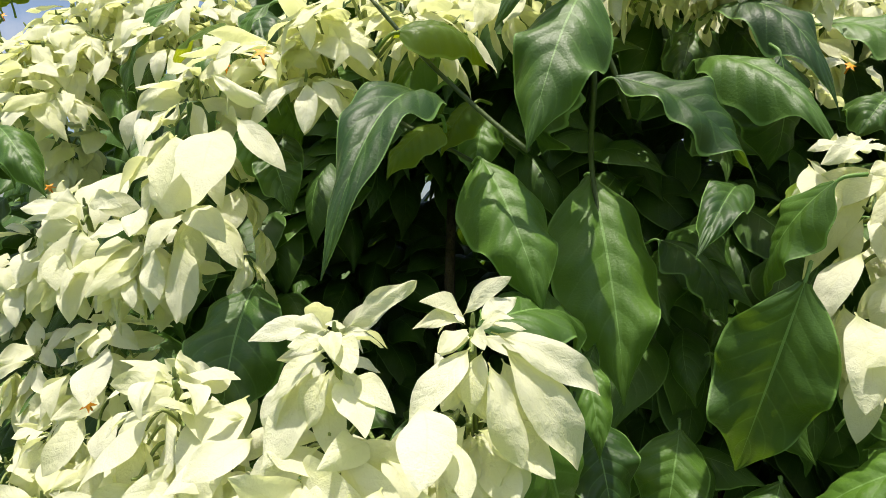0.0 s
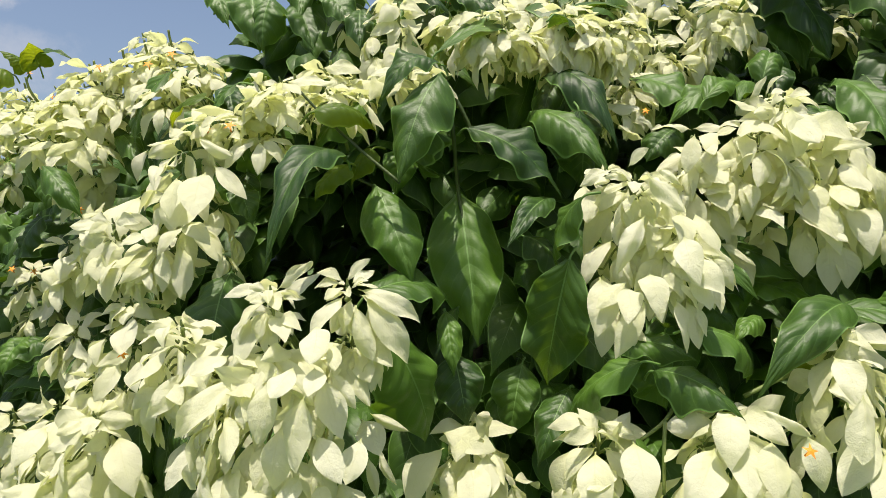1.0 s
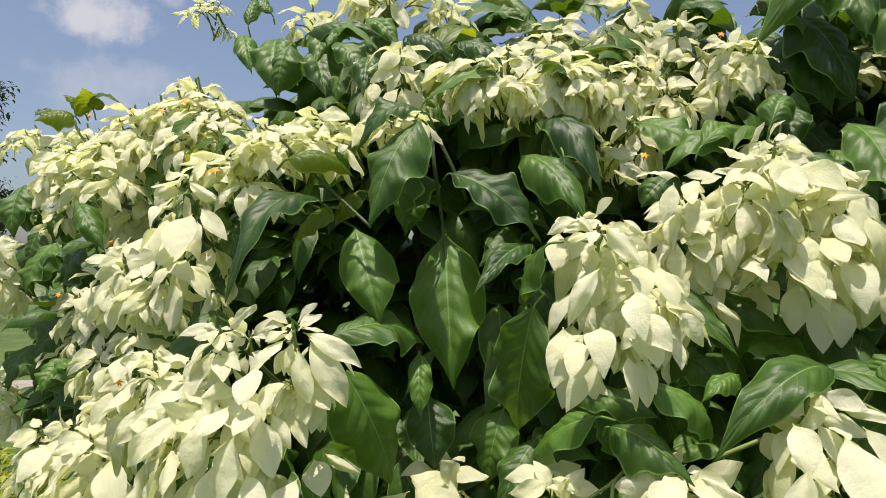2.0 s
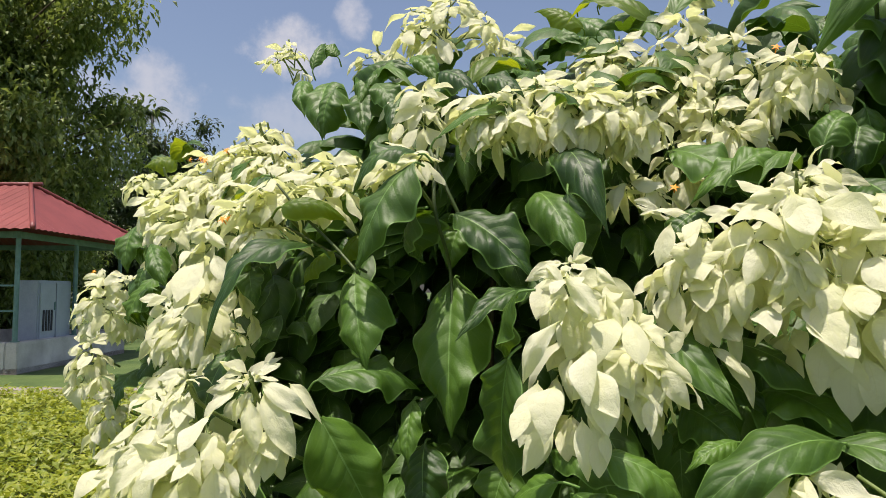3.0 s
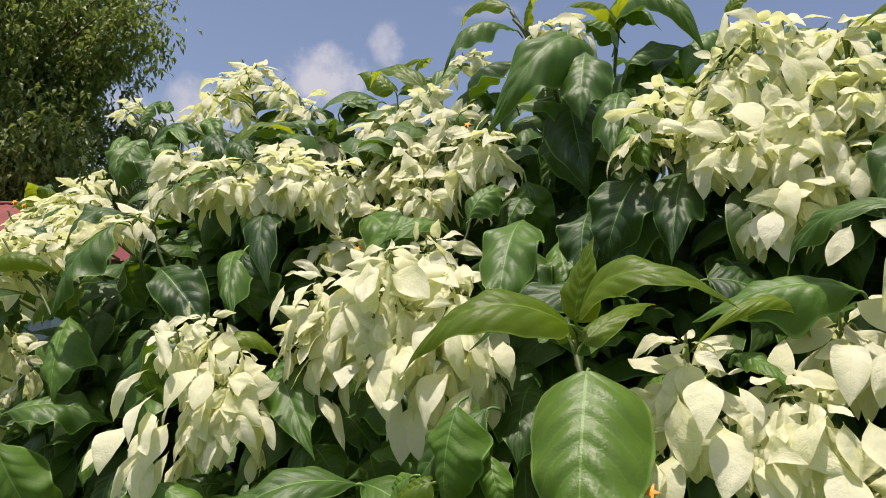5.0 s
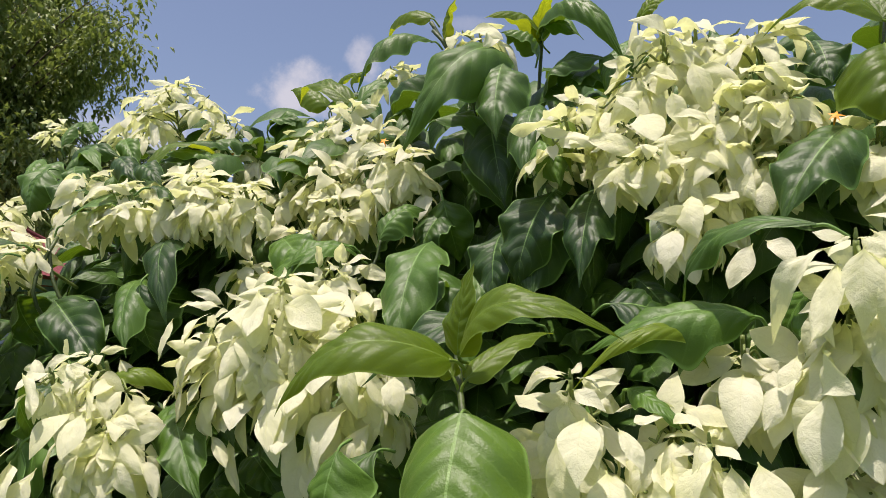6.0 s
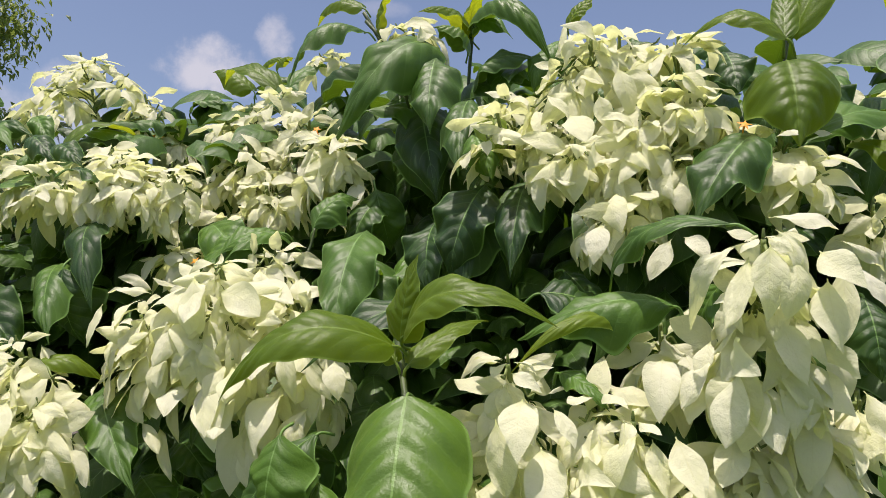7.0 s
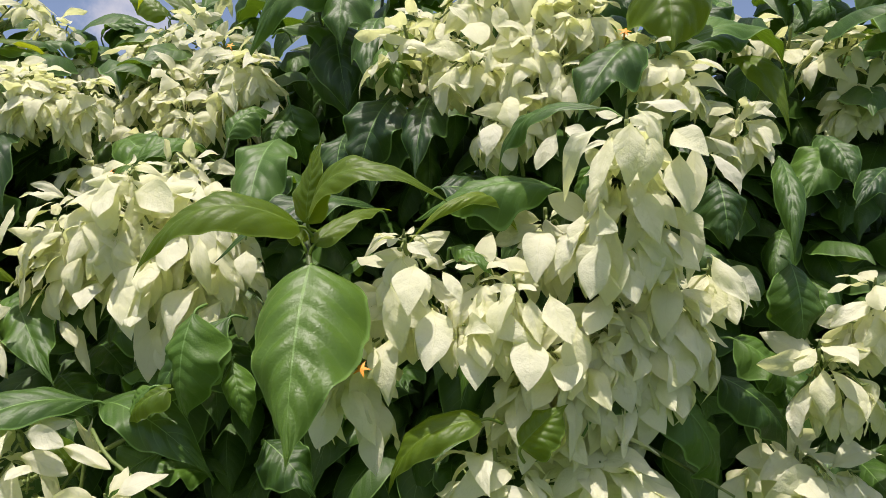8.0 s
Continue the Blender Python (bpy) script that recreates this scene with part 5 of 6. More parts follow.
lone_bract(0.9909, 0.5182, 1.5678, 0.9943, 0.5061, 1.5275, 0.0411, 0)
lone_bract(0.9690, 0.5141, 1.5513, 0.9791, 0.5043, 1.4896, 0.0298, 0)
lone_bract(1.0039, 0.5312, 1.5275, 1.0090, 0.5199, 1.4783, 0.0364, 0)
lone_bract(0.9628, 0.5327, 1.4980, 0.9692, 0.5215, 1.4513, 0.0306, 0)
lone_bract(1.0158, 0.5177, 1.5615, 1.0331, 0.5081, 1.5302, 0.0163, 0)
lone_bract(0.8999, 0.5365, 1.4577, 0.9043, 0.5254, 1.3986, 0.0377, 0)
lone_bract(0.9495, 0.5258, 1.4224, 0.9572, 0.5148, 1.3778, 0.0271, 0)
lone_bract(0.9286, 0.5216, 1.5195, 0.9226, 0.5077, 1.4779, 0.0304, 0)
lone_bract(0.9460, 0.5191, 1.4781, 0.9242, 0.4998, 1.4951, 0.0135, 0)
lone_bract(0.5784, 0.6434, 1.6795, 0.5825, 0.6354, 1.6105, 0.0374, 0)
lone_bract(0.6002, 0.6615, 1.6622, 0.6640, 0.6768, 1.6292, 0.0435, 0)
lone_bract(0.5820, 0.6969, 1.6848, 0.5344, 0.6621, 1.6679, 0.0212, 0)
lone_bract(0.5770, 0.7710, 1.7130, 0.5910, 0.7596, 1.7395, 0.0212, 0)
lone_bract(0.5963, 0.6664, 1.6923, 0.6348, 0.6686, 1.6836, 0.0161, 0)
lone_bract(0.4413, 0.8407, 1.6678, 0.3919, 0.8021, 1.6888, 0.0235, 0)
lone_bract(0.4905, 0.6683, 1.6466, 0.5185, 0.6647, 1.6534, 0.0153, 0)
lone_bract(0.4822, 0.6699, 1.6430, 0.4748, 0.6536, 1.6155, 0.0230, 0)
lone_bract(0.4895, 0.6718, 1.6161, 0.4886, 0.6595, 1.5740, 0.0336, 0)
lone_bract(0.5209, 0.6867, 1.6010, 0.4916, 0.6623, 1.5551, 0.0352, 0)
lone_bract(0.6135, 0.6571, 1.5645, 0.6235, 0.6518, 1.4945, 0.0441, 0)
lone_bract(0.6315, 0.6512, 1.5754, 0.6450, 0.6451, 1.5340, 0.0295, 0)
lone_bract(0.6856, 0.6816, 1.5439, 0.6723, 0.6650, 1.4873, 0.0451, 0)
lone_bract(0.6640, 0.6713, 1.6076, 0.6704, 0.6628, 1.5582, 0.0411, 0)
lone_bract(0.7120, 0.6906, 1.5583, 0.7176, 0.6816, 1.5100, 0.0239, 0)
lone_bract(0.6924, 0.7138, 1.6233, 0.7486, 0.7262, 1.5834, 0.0205, 0)
lone_bract(0.7035, 0.6769, 1.6005, 0.7406, 0.6829, 1.5383, 0.0196, 0)
lone_bract(0.6460, 0.6637, 1.5015, 0.6554, 0.6577, 1.4370, 0.0337, 0)
lone_bract(0.6260, 0.7236, 1.5033, 0.6162, 0.7078, 1.4561, 0.0271, 0)
lone_bract(0.7053, 0.6651, 1.5176, 0.7108, 0.6562, 1.4679, 0.0219, 0)
lone_bract(0.6718, 0.7287, 1.6809, 0.6959, 0.7264, 1.6499, 0.0271, 0)
lone_bract(0.5406, 0.7013, 1.5627, 0.5079, 0.6741, 1.5324, 0.0291, 0)
lone_bract(0.4430, 0.7362, 1.5855, 0.4013, 0.7050, 1.5566, 0.0280, 0)
lone_bract(0.4982, 0.6826, 1.5624, 0.5003, 0.6728, 1.5058, 0.0260, 0)
lone_bract(0.5166, 0.7033, 1.5313, 0.5219, 0.6949, 1.4747, 0.0186, 0)
lone_bract(-0.2014, 0.6490, 1.4236, -0.1885, 0.6473, 1.3261, 0.0440, 0)
lone_bract(0.0427, 0.4318, 1.4584, 0.0811, 0.4392, 1.3855, 0.0332, 0)
lone_bract(0.0363, 0.4332, 1.4651, 0.0954, 0.4470, 1.4241, 0.0247, 0)
lone_bract(-0.1676, 0.6338, 1.4319, -0.1957, 0.6080, 1.4102, 0.0243, 0)
lone_bract(-0.0827, 0.5480, 1.4502, -0.0830, 0.5304, 1.4769, 0.0220, 0)
lone_bract(-0.0751, 0.5519, 1.4460, -0.0314, 0.5528, 1.4815, 0.0220, 0)
lone_bract(-0.1291, 0.5084, 1.4106, -0.1528, 0.4869, 1.3592, 0.0498, 0)
lone_bract(-0.1934, 0.6210, 1.3397, -0.1587, 0.6265, 1.2692, 0.0408, 0)
lone_bract(-0.2122, 0.6084, 1.5956, -0.2067, 0.6004, 1.5349, 0.0470, 0)
lone_bract(-0.3249, 0.7675, 1.6257, -0.2952, 0.7686, 1.5820, 0.0459, 0)
lone_bract(-1.0838, 1.1971, 1.5559, -1.1486, 1.1608, 1.4658, 0.0657, 0)
lone_bract(-0.8753, 1.0803, 1.5436, -0.8578, 1.0768, 1.4922, 0.0626, 0)
lone_bract(0.3611, 0.5731, 1.5621, 0.3518, 0.5595, 1.4902, 0.0394, 0)
lone_bract(0.3541, 0.5123, 1.5355, 0.3183, 0.4863, 1.4748, 0.0247, 0)
lone_bract(0.4046, 0.5441, 1.5389, 0.3963, 0.5285, 1.4983, 0.0319, 0)
lone_bract(0.3090, 0.6412, 1.5843, 0.3066, 0.6287, 1.5368, 0.0383, 0)
lone_bract(0.3912, 0.4894, 1.5112, 0.3911, 0.4778, 1.4637, 0.0328, 0)
lone_bract(0.4109, 0.4942, 1.4791, 0.4093, 0.4822, 1.4293, 0.0300, 0)
lone_bract(0.3131, 0.5730, 1.4651, 0.3011, 0.5576, 1.4009, 0.0414, 0)
lone_bract(0.3263, 0.5809, 1.4246, 0.3109, 0.5634, 1.3683, 0.0295, 0)
lone_bract(0.3920, 0.4889, 1.4397, 0.3995, 0.4811, 1.3874, 0.0261, 0)
lone_bract(0.4003, 0.6153, 1.5172, 0.4039, 0.6063, 1.4592, 0.0268, 0)
lone_bract(0.4387, 0.5735, 1.5104, 0.4775, 0.5784, 1.4701, 0.0239, 0)
lone_bract(0.4480, 0.5679, 1.4869, 0.4768, 0.5686, 1.4440, 0.0250, 0)
lone_bract(0.3517, 0.5755, 1.5989, 0.3712, 0.5673, 1.6170, 0.0177, 0)
lone_bract(0.3360, 0.6200, 1.5921, 0.3133, 0.5957, 1.5802, 0.0170, 0)
lone_bract(0.3242, 0.6767, 1.5928, 0.3661, 0.6829, 1.5524, 0.0197, 0)
lone_bract(0.2961, 0.5704, 1.2793, 0.2480, 0.5544, 1.2699, 0.0153, 0)
lone_bract(0.2980, 0.5033, 1.3024, 0.3306, 0.4905, 1.2917, 0.0142, 0)
lone_bract(0.3268, 0.4763, 1.2891, 0.3285, 0.4620, 1.2334, 0.0537, 0)
lone_bract(0.2772, 0.5371, 1.2673, 0.2471, 0.5215, 1.2051, 0.0369, 0)
lone_bract(0.2911, 0.5065, 1.2699, 0.2915, 0.4921, 1.1988, 0.0443, 0)
lone_bract(0.4228, 0.4472, 1.3244, 0.4050, 0.4323, 1.2837, 0.0411, 0)
lone_bract(0.4375, 0.4110, 1.3362, 0.4876, 0.3988, 1.3193, 0.0139, 0)
lone_bract(0.4056, 0.4499, 1.2881, 0.3578, 0.4337, 1.2300, 0.0466, 0)
lone_bract(0.4270, 0.4242, 1.3006, 0.4171, 0.4095, 1.2520, 0.0322, 0)
lone_bract(0.4547, 0.4267, 1.3015, 0.4430, 0.4120, 1.2605, 0.0439, 0)
lone_bract(0.4842, 0.4130, 1.3105, 0.4966, 0.3991, 1.2565, 0.0304, 0)
lone_bract(0.4621, 0.4126, 1.2848, 0.4654, 0.3984, 1.2349, 0.0266, 0)
lone_bract(0.5876, 0.5570, 1.3605, 0.5276, 0.5407, 1.3665, 0.0134, 0)
lone_bract(0.6063, 0.5977, 1.3576, 0.5870, 0.5832, 1.4000, 0.0109, 0)
lone_bract(0.6105, 0.5966, 1.3579, 0.6126, 0.5830, 1.4040, 0.0109, 0)
lone_bract(0.6084, 0.5362, 1.3810, 0.6847, 0.5250, 1.3593, 0.0175, 0)
lone_bract(0.5405, 0.4690, 1.3784, 0.5406, 0.4547, 1.3392, 0.0324, 0)
lone_bract(0.5617, 0.3967, 1.3842, 0.5740, 0.3828, 1.3211, 0.0457, 0)
lone_bract(0.5944, 0.4400, 1.3835, 0.6364, 0.4272, 1.3297, 0.0326, 0)
lone_bract(0.5312, 0.3968, 1.3527, 0.5135, 0.3818, 1.2932, 0.0371, 0)
lone_bract(0.5458, 0.3993, 1.3210, 0.5007, 0.3832, 1.2618, 0.0372, 0)
lone_bract(0.5771, 0.4033, 1.3216, 0.5966, 0.3898, 1.2794, 0.0424, 0)
lone_bract(0.5506, 0.3958, 1.2970, 0.5264, 0.3805, 1.2422, 0.0371, 0)
lone_bract(0.7201, 0.4712, 1.3487, 0.6374, 0.4538, 1.3115, 0.0417, 0)
lone_bract(0.6429, 0.4213, 1.3292, 0.6406, 0.4067, 1.2482, 0.0584, 0)
lone_bract(0.6833, 0.4265, 1.3232, 0.6690, 0.4116, 1.2672, 0.0447, 0)
lone_bract(0.1113, 0.6228, 1.2646, 0.1821, 0.6113, 1.2430, 0.0406, 0)
lone_bract(0.1702, 0.6237, 1.2363, 0.1668, 0.6092, 1.1903, 0.0373, 0)
lone_bract(0.1152, 0.6168, 1.2457, 0.0671, 0.6006, 1.1838, 0.0484, 0)
lone_bract(0.1457, 0.6231, 1.2280, 0.1515, 0.6090, 1.1660, 0.0487, 0)
lone_bract(-0.3118, 0.6151, 1.2707, -0.2713, 0.6023, 1.2033, 0.0491, 0)
lone_bract(-0.3534, 0.6449, 1.2623, -0.3500, 0.6307, 1.1978, 0.0422, 0)
lone_bract(-0.3383, 0.6280, 1.2130, -0.3366, 0.6137, 1.1578, 0.0531, 0)
lone_bract(-0.4217, 0.6766, 1.2829, -0.4291, 0.6620, 1.2393, 0.0383, 0)
lone_bract(-0.4295, 0.6516, 1.2737, -0.4498, 0.6365, 1.2329, 0.0426, 0)
lone_bract(-0.4010, 0.6746, 1.2337, -0.4206, 0.6593, 1.1580, 0.0434, 0)
lone_bract(-0.4293, 0.7603, 1.2527, -0.4384, 0.7461, 1.2856, 0.0169, 0)
lone_bract(-0.3610, 0.6430, 1.2796, -0.3140, 0.6309, 1.2861, 0.0135, 0)
lone_bract(-0.3139, 0.6705, 1.4214, -0.3070, 0.6564, 1.3705, 0.0500, 0)
lone_bract(-0.3471, 0.7060, 1.4397, -0.3382, 0.6922, 1.4159, 0.0303, 0)
lone_bract(-0.2380, 0.5749, 1.4113, -0.1989, 0.5621, 1.3568, 0.0235, 0)
lone_bract(-0.2379, 0.5577, 1.3589, -0.2191, 0.5442, 1.3214, 0.0308, 0)
lone_bract(-0.2906, 0.6320, 1.3647, -0.2788, 0.6183, 1.3305, 0.0399, 0)
lone_bract(-0.3179, 0.6387, 1.3619, -0.3473, 0.6233, 1.3125, 0.0335, 0)
lone_bract(-0.1753, 0.5831, 1.6089, -0.1673, 0.5690, 1.5420, 0.0473, 0)
lone_bract(-0.2120, 0.5825, 1.6026, -0.2075, 0.5683, 1.5452, 0.0347, 0)
lone_bract(-0.1660, 0.5861, 1.6171, -0.1206, 0.5735, 1.5710, 0.0253, 0)
lone_bract(-0.3735, 0.8639, 1.6808, -0.3932, 0.8489, 1.6316, 0.0244, 0)
lone_bract(-0.1880, 0.5948, 1.6533, -0.1381, 0.5825, 1.6245, 0.0175, 0)
lone_bract(-0.3634, 0.8105, 1.5987, -0.3858, 0.7951, 1.5204, 0.0526, 0)
lone_bract(-0.2297, 0.6257, 1.5219, -0.2252, 0.6115, 1.4483, 0.0362, 0)
lone_bract(-0.2926, 0.6839, 1.5325, -0.2982, 0.6693, 1.4683, 0.0436, 0)
lone_bract(-0.2039, 0.5893, 1.5457, -0.1617, 0.5768, 1.5201, 0.0317, 0)
lone_bract(-0.3903, 0.8244, 1.5918, -0.3942, 0.8099, 1.5302, 0.0434, 0)
lone_bract(-0.5298, 0.9890, 1.6490, -0.5391, 0.9744, 1.6031, 0.0359, 0)
lone_bract(-0.4899, 0.9676, 1.6690, -0.4762, 0.9538, 1.6247, 0.0331, 0)
lone_bract(-0.4428, 0.8277, 1.5543, -0.4245, 0.8142, 1.5106, 0.0396, 0)
lone_bract(-0.5155, 0.8927, 1.5142, -0.5181, 0.8783, 1.4665, 0.0418, 0)
lone_bract(-0.7216, 1.1005, 1.4402, -0.7251, 1.0861, 1.3877, 0.0414, 0)
lone_bract(-0.6505, 1.0349, 1.4320, -0.6341, 1.0212, 1.3820, 0.0395, 0)
lone_bract(-0.5602, 0.9321, 1.4708, -0.5286, 0.9189, 1.4027, 0.0323, 0)
lone_bract(-0.6531, 1.0688, 1.3583, -0.6567, 1.0544, 1.3172, 0.0357, 0)
lone_bract(0.9853, 0.8692, 1.9556, 0.9461, 0.8415, 1.9685, 0.0213, 0)
lone_bract(0.9756, 0.7582, 1.9017, 1.0097, 0.7571, 1.8684, 0.0243, 0)
lone_bract(1.0067, 0.7314, 1.8663, 1.0282, 0.7279, 1.8188, 0.0386, 0)
lone_bract(0.9337, 1.0181, 1.9817, 0.8637, 0.9899, 1.9065, 0.0266, 0)
lone_bract(0.9440, 0.9494, 1.9291, 0.9226, 0.9366, 1.8465, 0.0331, 0)
lone_bract(1.0581, 0.7780, 1.9344, 1.0769, 0.7752, 1.8720, 0.0282, 0)
lone_bract(1.0380, 0.7583, 1.8966, 1.0520, 0.7524, 1.8508, 0.0237, 0)
lone_bract(1.0891, 0.7683, 1.9078, 1.1085, 0.7638, 1.8633, 0.0210, 0)
lone_bract(1.1319, 0.7678, 1.9186, 1.1591, 0.7645, 1.8861, 0.0246, 0)
lone_bract(1.1061, 0.7470, 1.8719, 1.1514, 0.7472, 1.8595, 0.0165, 0)
lone_bract(1.1084, 0.7617, 1.8607, 1.0809, 0.7421, 1.8268, 0.0257, 0)
lone_bract(1.0646, 0.7437, 1.8163, 1.0373, 0.7221, 1.8041, 0.0191, 0)
lone_bract(1.0583, 0.7344, 1.7742, 1.0630, 0.7260, 1.7260, 0.0326, 0)
lone_bract(1.0449, 0.6915, 1.7340, 1.0378, 0.6790, 1.6911, 0.0274, 0)
lone_bract(1.1139, 0.6792, 1.7155, 1.0914, 0.6617, 1.6757, 0.0250, 0)
lone_bract(1.1240, 0.6281, 1.7120, 1.1441, 0.6215, 1.6909, 0.0190, 0)
lone_bract(1.0834, 0.7431, 1.8346, 1.1128, 0.7427, 1.7803, 0.0253, 0)
lone_bract(0.9916, 0.7560, 1.8054, 1.0055, 0.7482, 1.7780, 0.0264, 0)
lone_bract(0.9428, 0.8120, 1.8161, 0.9720, 0.8087, 1.7895, 0.0215, 0)
lone_bract(0.5609, 0.7017, 1.6952, 0.5700, 0.6933, 1.6593, 0.0241, 0)
lone_bract(0.5796, 0.6439, 1.6710, 0.5923, 0.6389, 1.6119, 0.0343, 0)
lone_bract(0.5958, 0.6660, 1.6429, 0.6663, 0.6695, 1.6732, 0.0335, 0)
lone_bract(0.6710, 0.6879, 1.6687, 0.6364, 0.6678, 1.6187, 0.0269, 0)
lone_bract(0.4325, 0.7525, 1.6657, 0.3967, 0.7255, 1.6816, 0.0202, 0)
lone_bract(0.4848, 0.6698, 1.6528, 0.4713, 0.6543, 1.6199, 0.0252, 0)
lone_bract(0.5182, 0.6786, 1.6461, 0.4930, 0.6634, 1.5754, 0.0349, 0)
lone_bract(0.5427, 0.6715, 1.6255, 0.5573, 0.6660, 1.5770, 0.0315, 0)
lone_bract(0.6215, 0.6535, 1.5485, 0.6273, 0.6466, 1.4880, 0.0402, 0)
lone_bract(0.6445, 0.7157, 1.5381, 0.6416, 0.7064, 1.4757, 0.0483, 0)
lone_bract(0.7073, 0.6813, 1.5765, 0.7252, 0.6782, 1.5140, 0.0326, 0)
lone_bract(0.7075, 0.7391, 1.6062, 0.7437, 0.7377, 1.5815, 0.0279, 0)
lone_bract(0.7670, 0.6304, 1.5862, 0.7861, 0.6251, 1.5494, 0.0264, 0)
lone_bract(0.6344, 0.6525, 1.5748, 0.6490, 0.6461, 1.5364, 0.0323, 0)
lone_bract(0.4973, 0.6795, 1.5913, 0.4900, 0.6677, 1.5407, 0.0406, 0)
lone_bract(0.5084, 0.6985, 1.5470, 0.5236, 0.6925, 1.5051, 0.0354, 0)


# ---- inner foliage and stems ----
def front(x, z):
    """How far back the shrub's face lies."""
    return 0.52 + 0.95 * max(0.0, z - 1.42) ** 1.2 + 0.90 * max(0.0, -x - 0.05)


def spot(r, near, far, low):
    x = r.uniform(-1.3, 1.9)
    z = r.uniform(low, float(np.interp(x, [-1.3, -1.15, -0.85, -0.5, -0.1], [1.60, 1.80, 1.86, 1.90, 2.12])))
    a, tilt = r.uniform(-2.6, -0.5), r.uniform(-1.35, 0.1)
    thin = min(1.0, max(0.12, (x + 0.45) / 0.35)) * (1.0 - 0.8 * min(1.0, max(0.0, (z - 1.72) / 0.2)))
    if -0.28 < x < 0.2 and 1.25 < z < 1.64:
        thin *= 2.3
    return Vector((x, front(x, z) + near * thin + r.uniform(0, far - near), z)), Vector((math.cos(a) * math.cos(tilt), math.sin(a) * math.cos(tilt), math.sin(tilt)))


def filler(count, near, far, low, seed):
    """Leaves too deep in the shade to be told apart, in one mesh."""
    r = random.Random(seed)
    all_verts, all_faces, all_uvs = [], [], []
    kinds = [blade(1.0, 0.5, r.uniform(0.05, 0.2), 0.3, 0.03, 900 + i, 10, 2) for i in range(6)]
    for _ in range(count):
        at, run = spot(r, near, far, low)
        long = r.uniform(0.11, 0.17)
        m = frame_of(at, at + run, r.uniform(-35, 35)) @ Matrix.Diagonal((long, long, long, 1))
        verts, faces, uvs = r.choice(kinds)
        first = len(all_verts)
        all_verts.extend((m @ Vector(v))[:] for v in verts)
        all_faces.extend(tuple(i + first for i in f) for f in faces)
        all_uvs.extend(uvs)
    return mesh_object("inner_foliage", all_verts, all_faces, LEAF, shrub, "dense shaded leaves inside the shrub", all_uvs)


r = random.Random(8)
for _ in range(148):
    at, run = spot(r, 0.30, 0.50, 1.10)
    tip = at + run * r.uniform(0.10, 0.16)
    if -0.25 < at.x < 0.2 and 1.22 < at.z < 1.62:
        continue
    leaf(*at, *tip, r.uniform(0.055, 0.08), r.uniform(-30, 30), r.uniform(0.08, 0.22))
tagged(filler(8200, 0.40, 1.00, 0.35, 5), kind="stuff")
# the far side of the bush, rounded off to the lawn
r = random.Random(17)
verts, faces, uvs = [], [], []
shapes = [blade(1.0, 0.5, r.uniform(0.05, 0.2), 0.3, 0.03, 950 + i, 6, 2) for i in range(5)]
for _ in range(2600):
    a, h = r.uniform(-0.35, math.pi + 0.35), r.uniform(0.05, 1.0)
    reach = math.sqrt(max(0.0, 1 - (h * 0.97) ** 2.6)) * r.uniform(0.86, 1.0)
    at = Vector((0.62 + 1.36 * math.cos(a) * reach, 1.25 + 1.15 * max(-0.1, math.sin(a)) * reach, 0.12 + 1.85 * h))
    run = Vector((math.cos(a) * 0.8, math.sin(a) * 0.8, r.uniform(-1.2, 0.2)))
    m = frame_of(at, at + run, r.uniform(-35, 35), (math.cos(a), math.sin(a), 0.8)) @ Matrix.Diagonal((0.15, 0.15, 0.15, 1))
    v, f, u = r.choice(shapes)
    first = len(verts)
    verts.extend((m @ Vector(p))[:] for p in v)
    faces.extend(tuple(i + first for i in one) for one in f)
    uvs.extend(u)
tagged(mesh_object("rear_foliage", verts, faces, LEAF, shrub, "", uvs), kind="stuff")

for k in range(7):
    x0 = 0.1 + 0.17 * k
    v, f = rod([(0.55 + 0.06 * (k - 3), 1.35 + 0.05 * (k % 3), -0.02), (0.5 + 0.10 * (k - 3), 1.4, 0.6), (x0 - 0.1, 1.35 + 0.06 * (k % 2), 1.2), (x0 + 0.12 * (k % 3 - 1), 1.38, 1.6)], 0.022, 0.008, 8)
    mesh_object("stem", v, f, BARK, shrub, "brown woody stem")


# ---- lawn, hedge, pavilion, trees ----
# all of it is laid out from one point on the lawn: "away" metres off and "across" metres to the side of its line of sight
SIGHT, AWAY, ACROSS = Vector((0.569, -0.215, 0)), Vector((-0.4033, 0.9151, 0)), Vector((0.9151, 0.4033, 0))


def out_there(away, across, z=0.0):
    return SIGHT + AWAY * away + ACROSS * across + Vector((0, 0, z))


FACING = math.degrees(math.atan2(ACROSS.y, ACROSS.x))
GRASS = surface("lawn grass", (0.035, 0.075, 0.012), (0.095, 0.145, 0.030), 0.9, 0.9, 0.8, 45.0)
CONCRETE = surface("grey concrete", (0.20, 0.17, 0.15), (0.33, 0.29, 0.26), 2.0, 0.9, 0.4, 60.0)
WHITEWASH = surface("stained whitewash", (0.33, 0.32, 0.30), (0.66, 0.65, 0.62), 1.6, 0.9, 0.3, 40.0)
RED = surface("red roof sheet", (0.17, 0.038, 0.037), (0.25, 0.060, 0.056), 1.2, 0.5, 0.1, 60.0)
TEAL = surface("teal painted steel", (0.08, 0.17, 0.16), (0.16, 0.28, 0.26), 5.0, 0.5, 0.2, 90.0, 0.2)
# cabinet enamel, its blue toned down a little to stand in for the roof's shade
PANEL = surface("pale blue enamel", (0.27, 0.32, 0.39), (0.37, 0.42, 0.49), 3.0, 0.45, 0.1, 60.0)
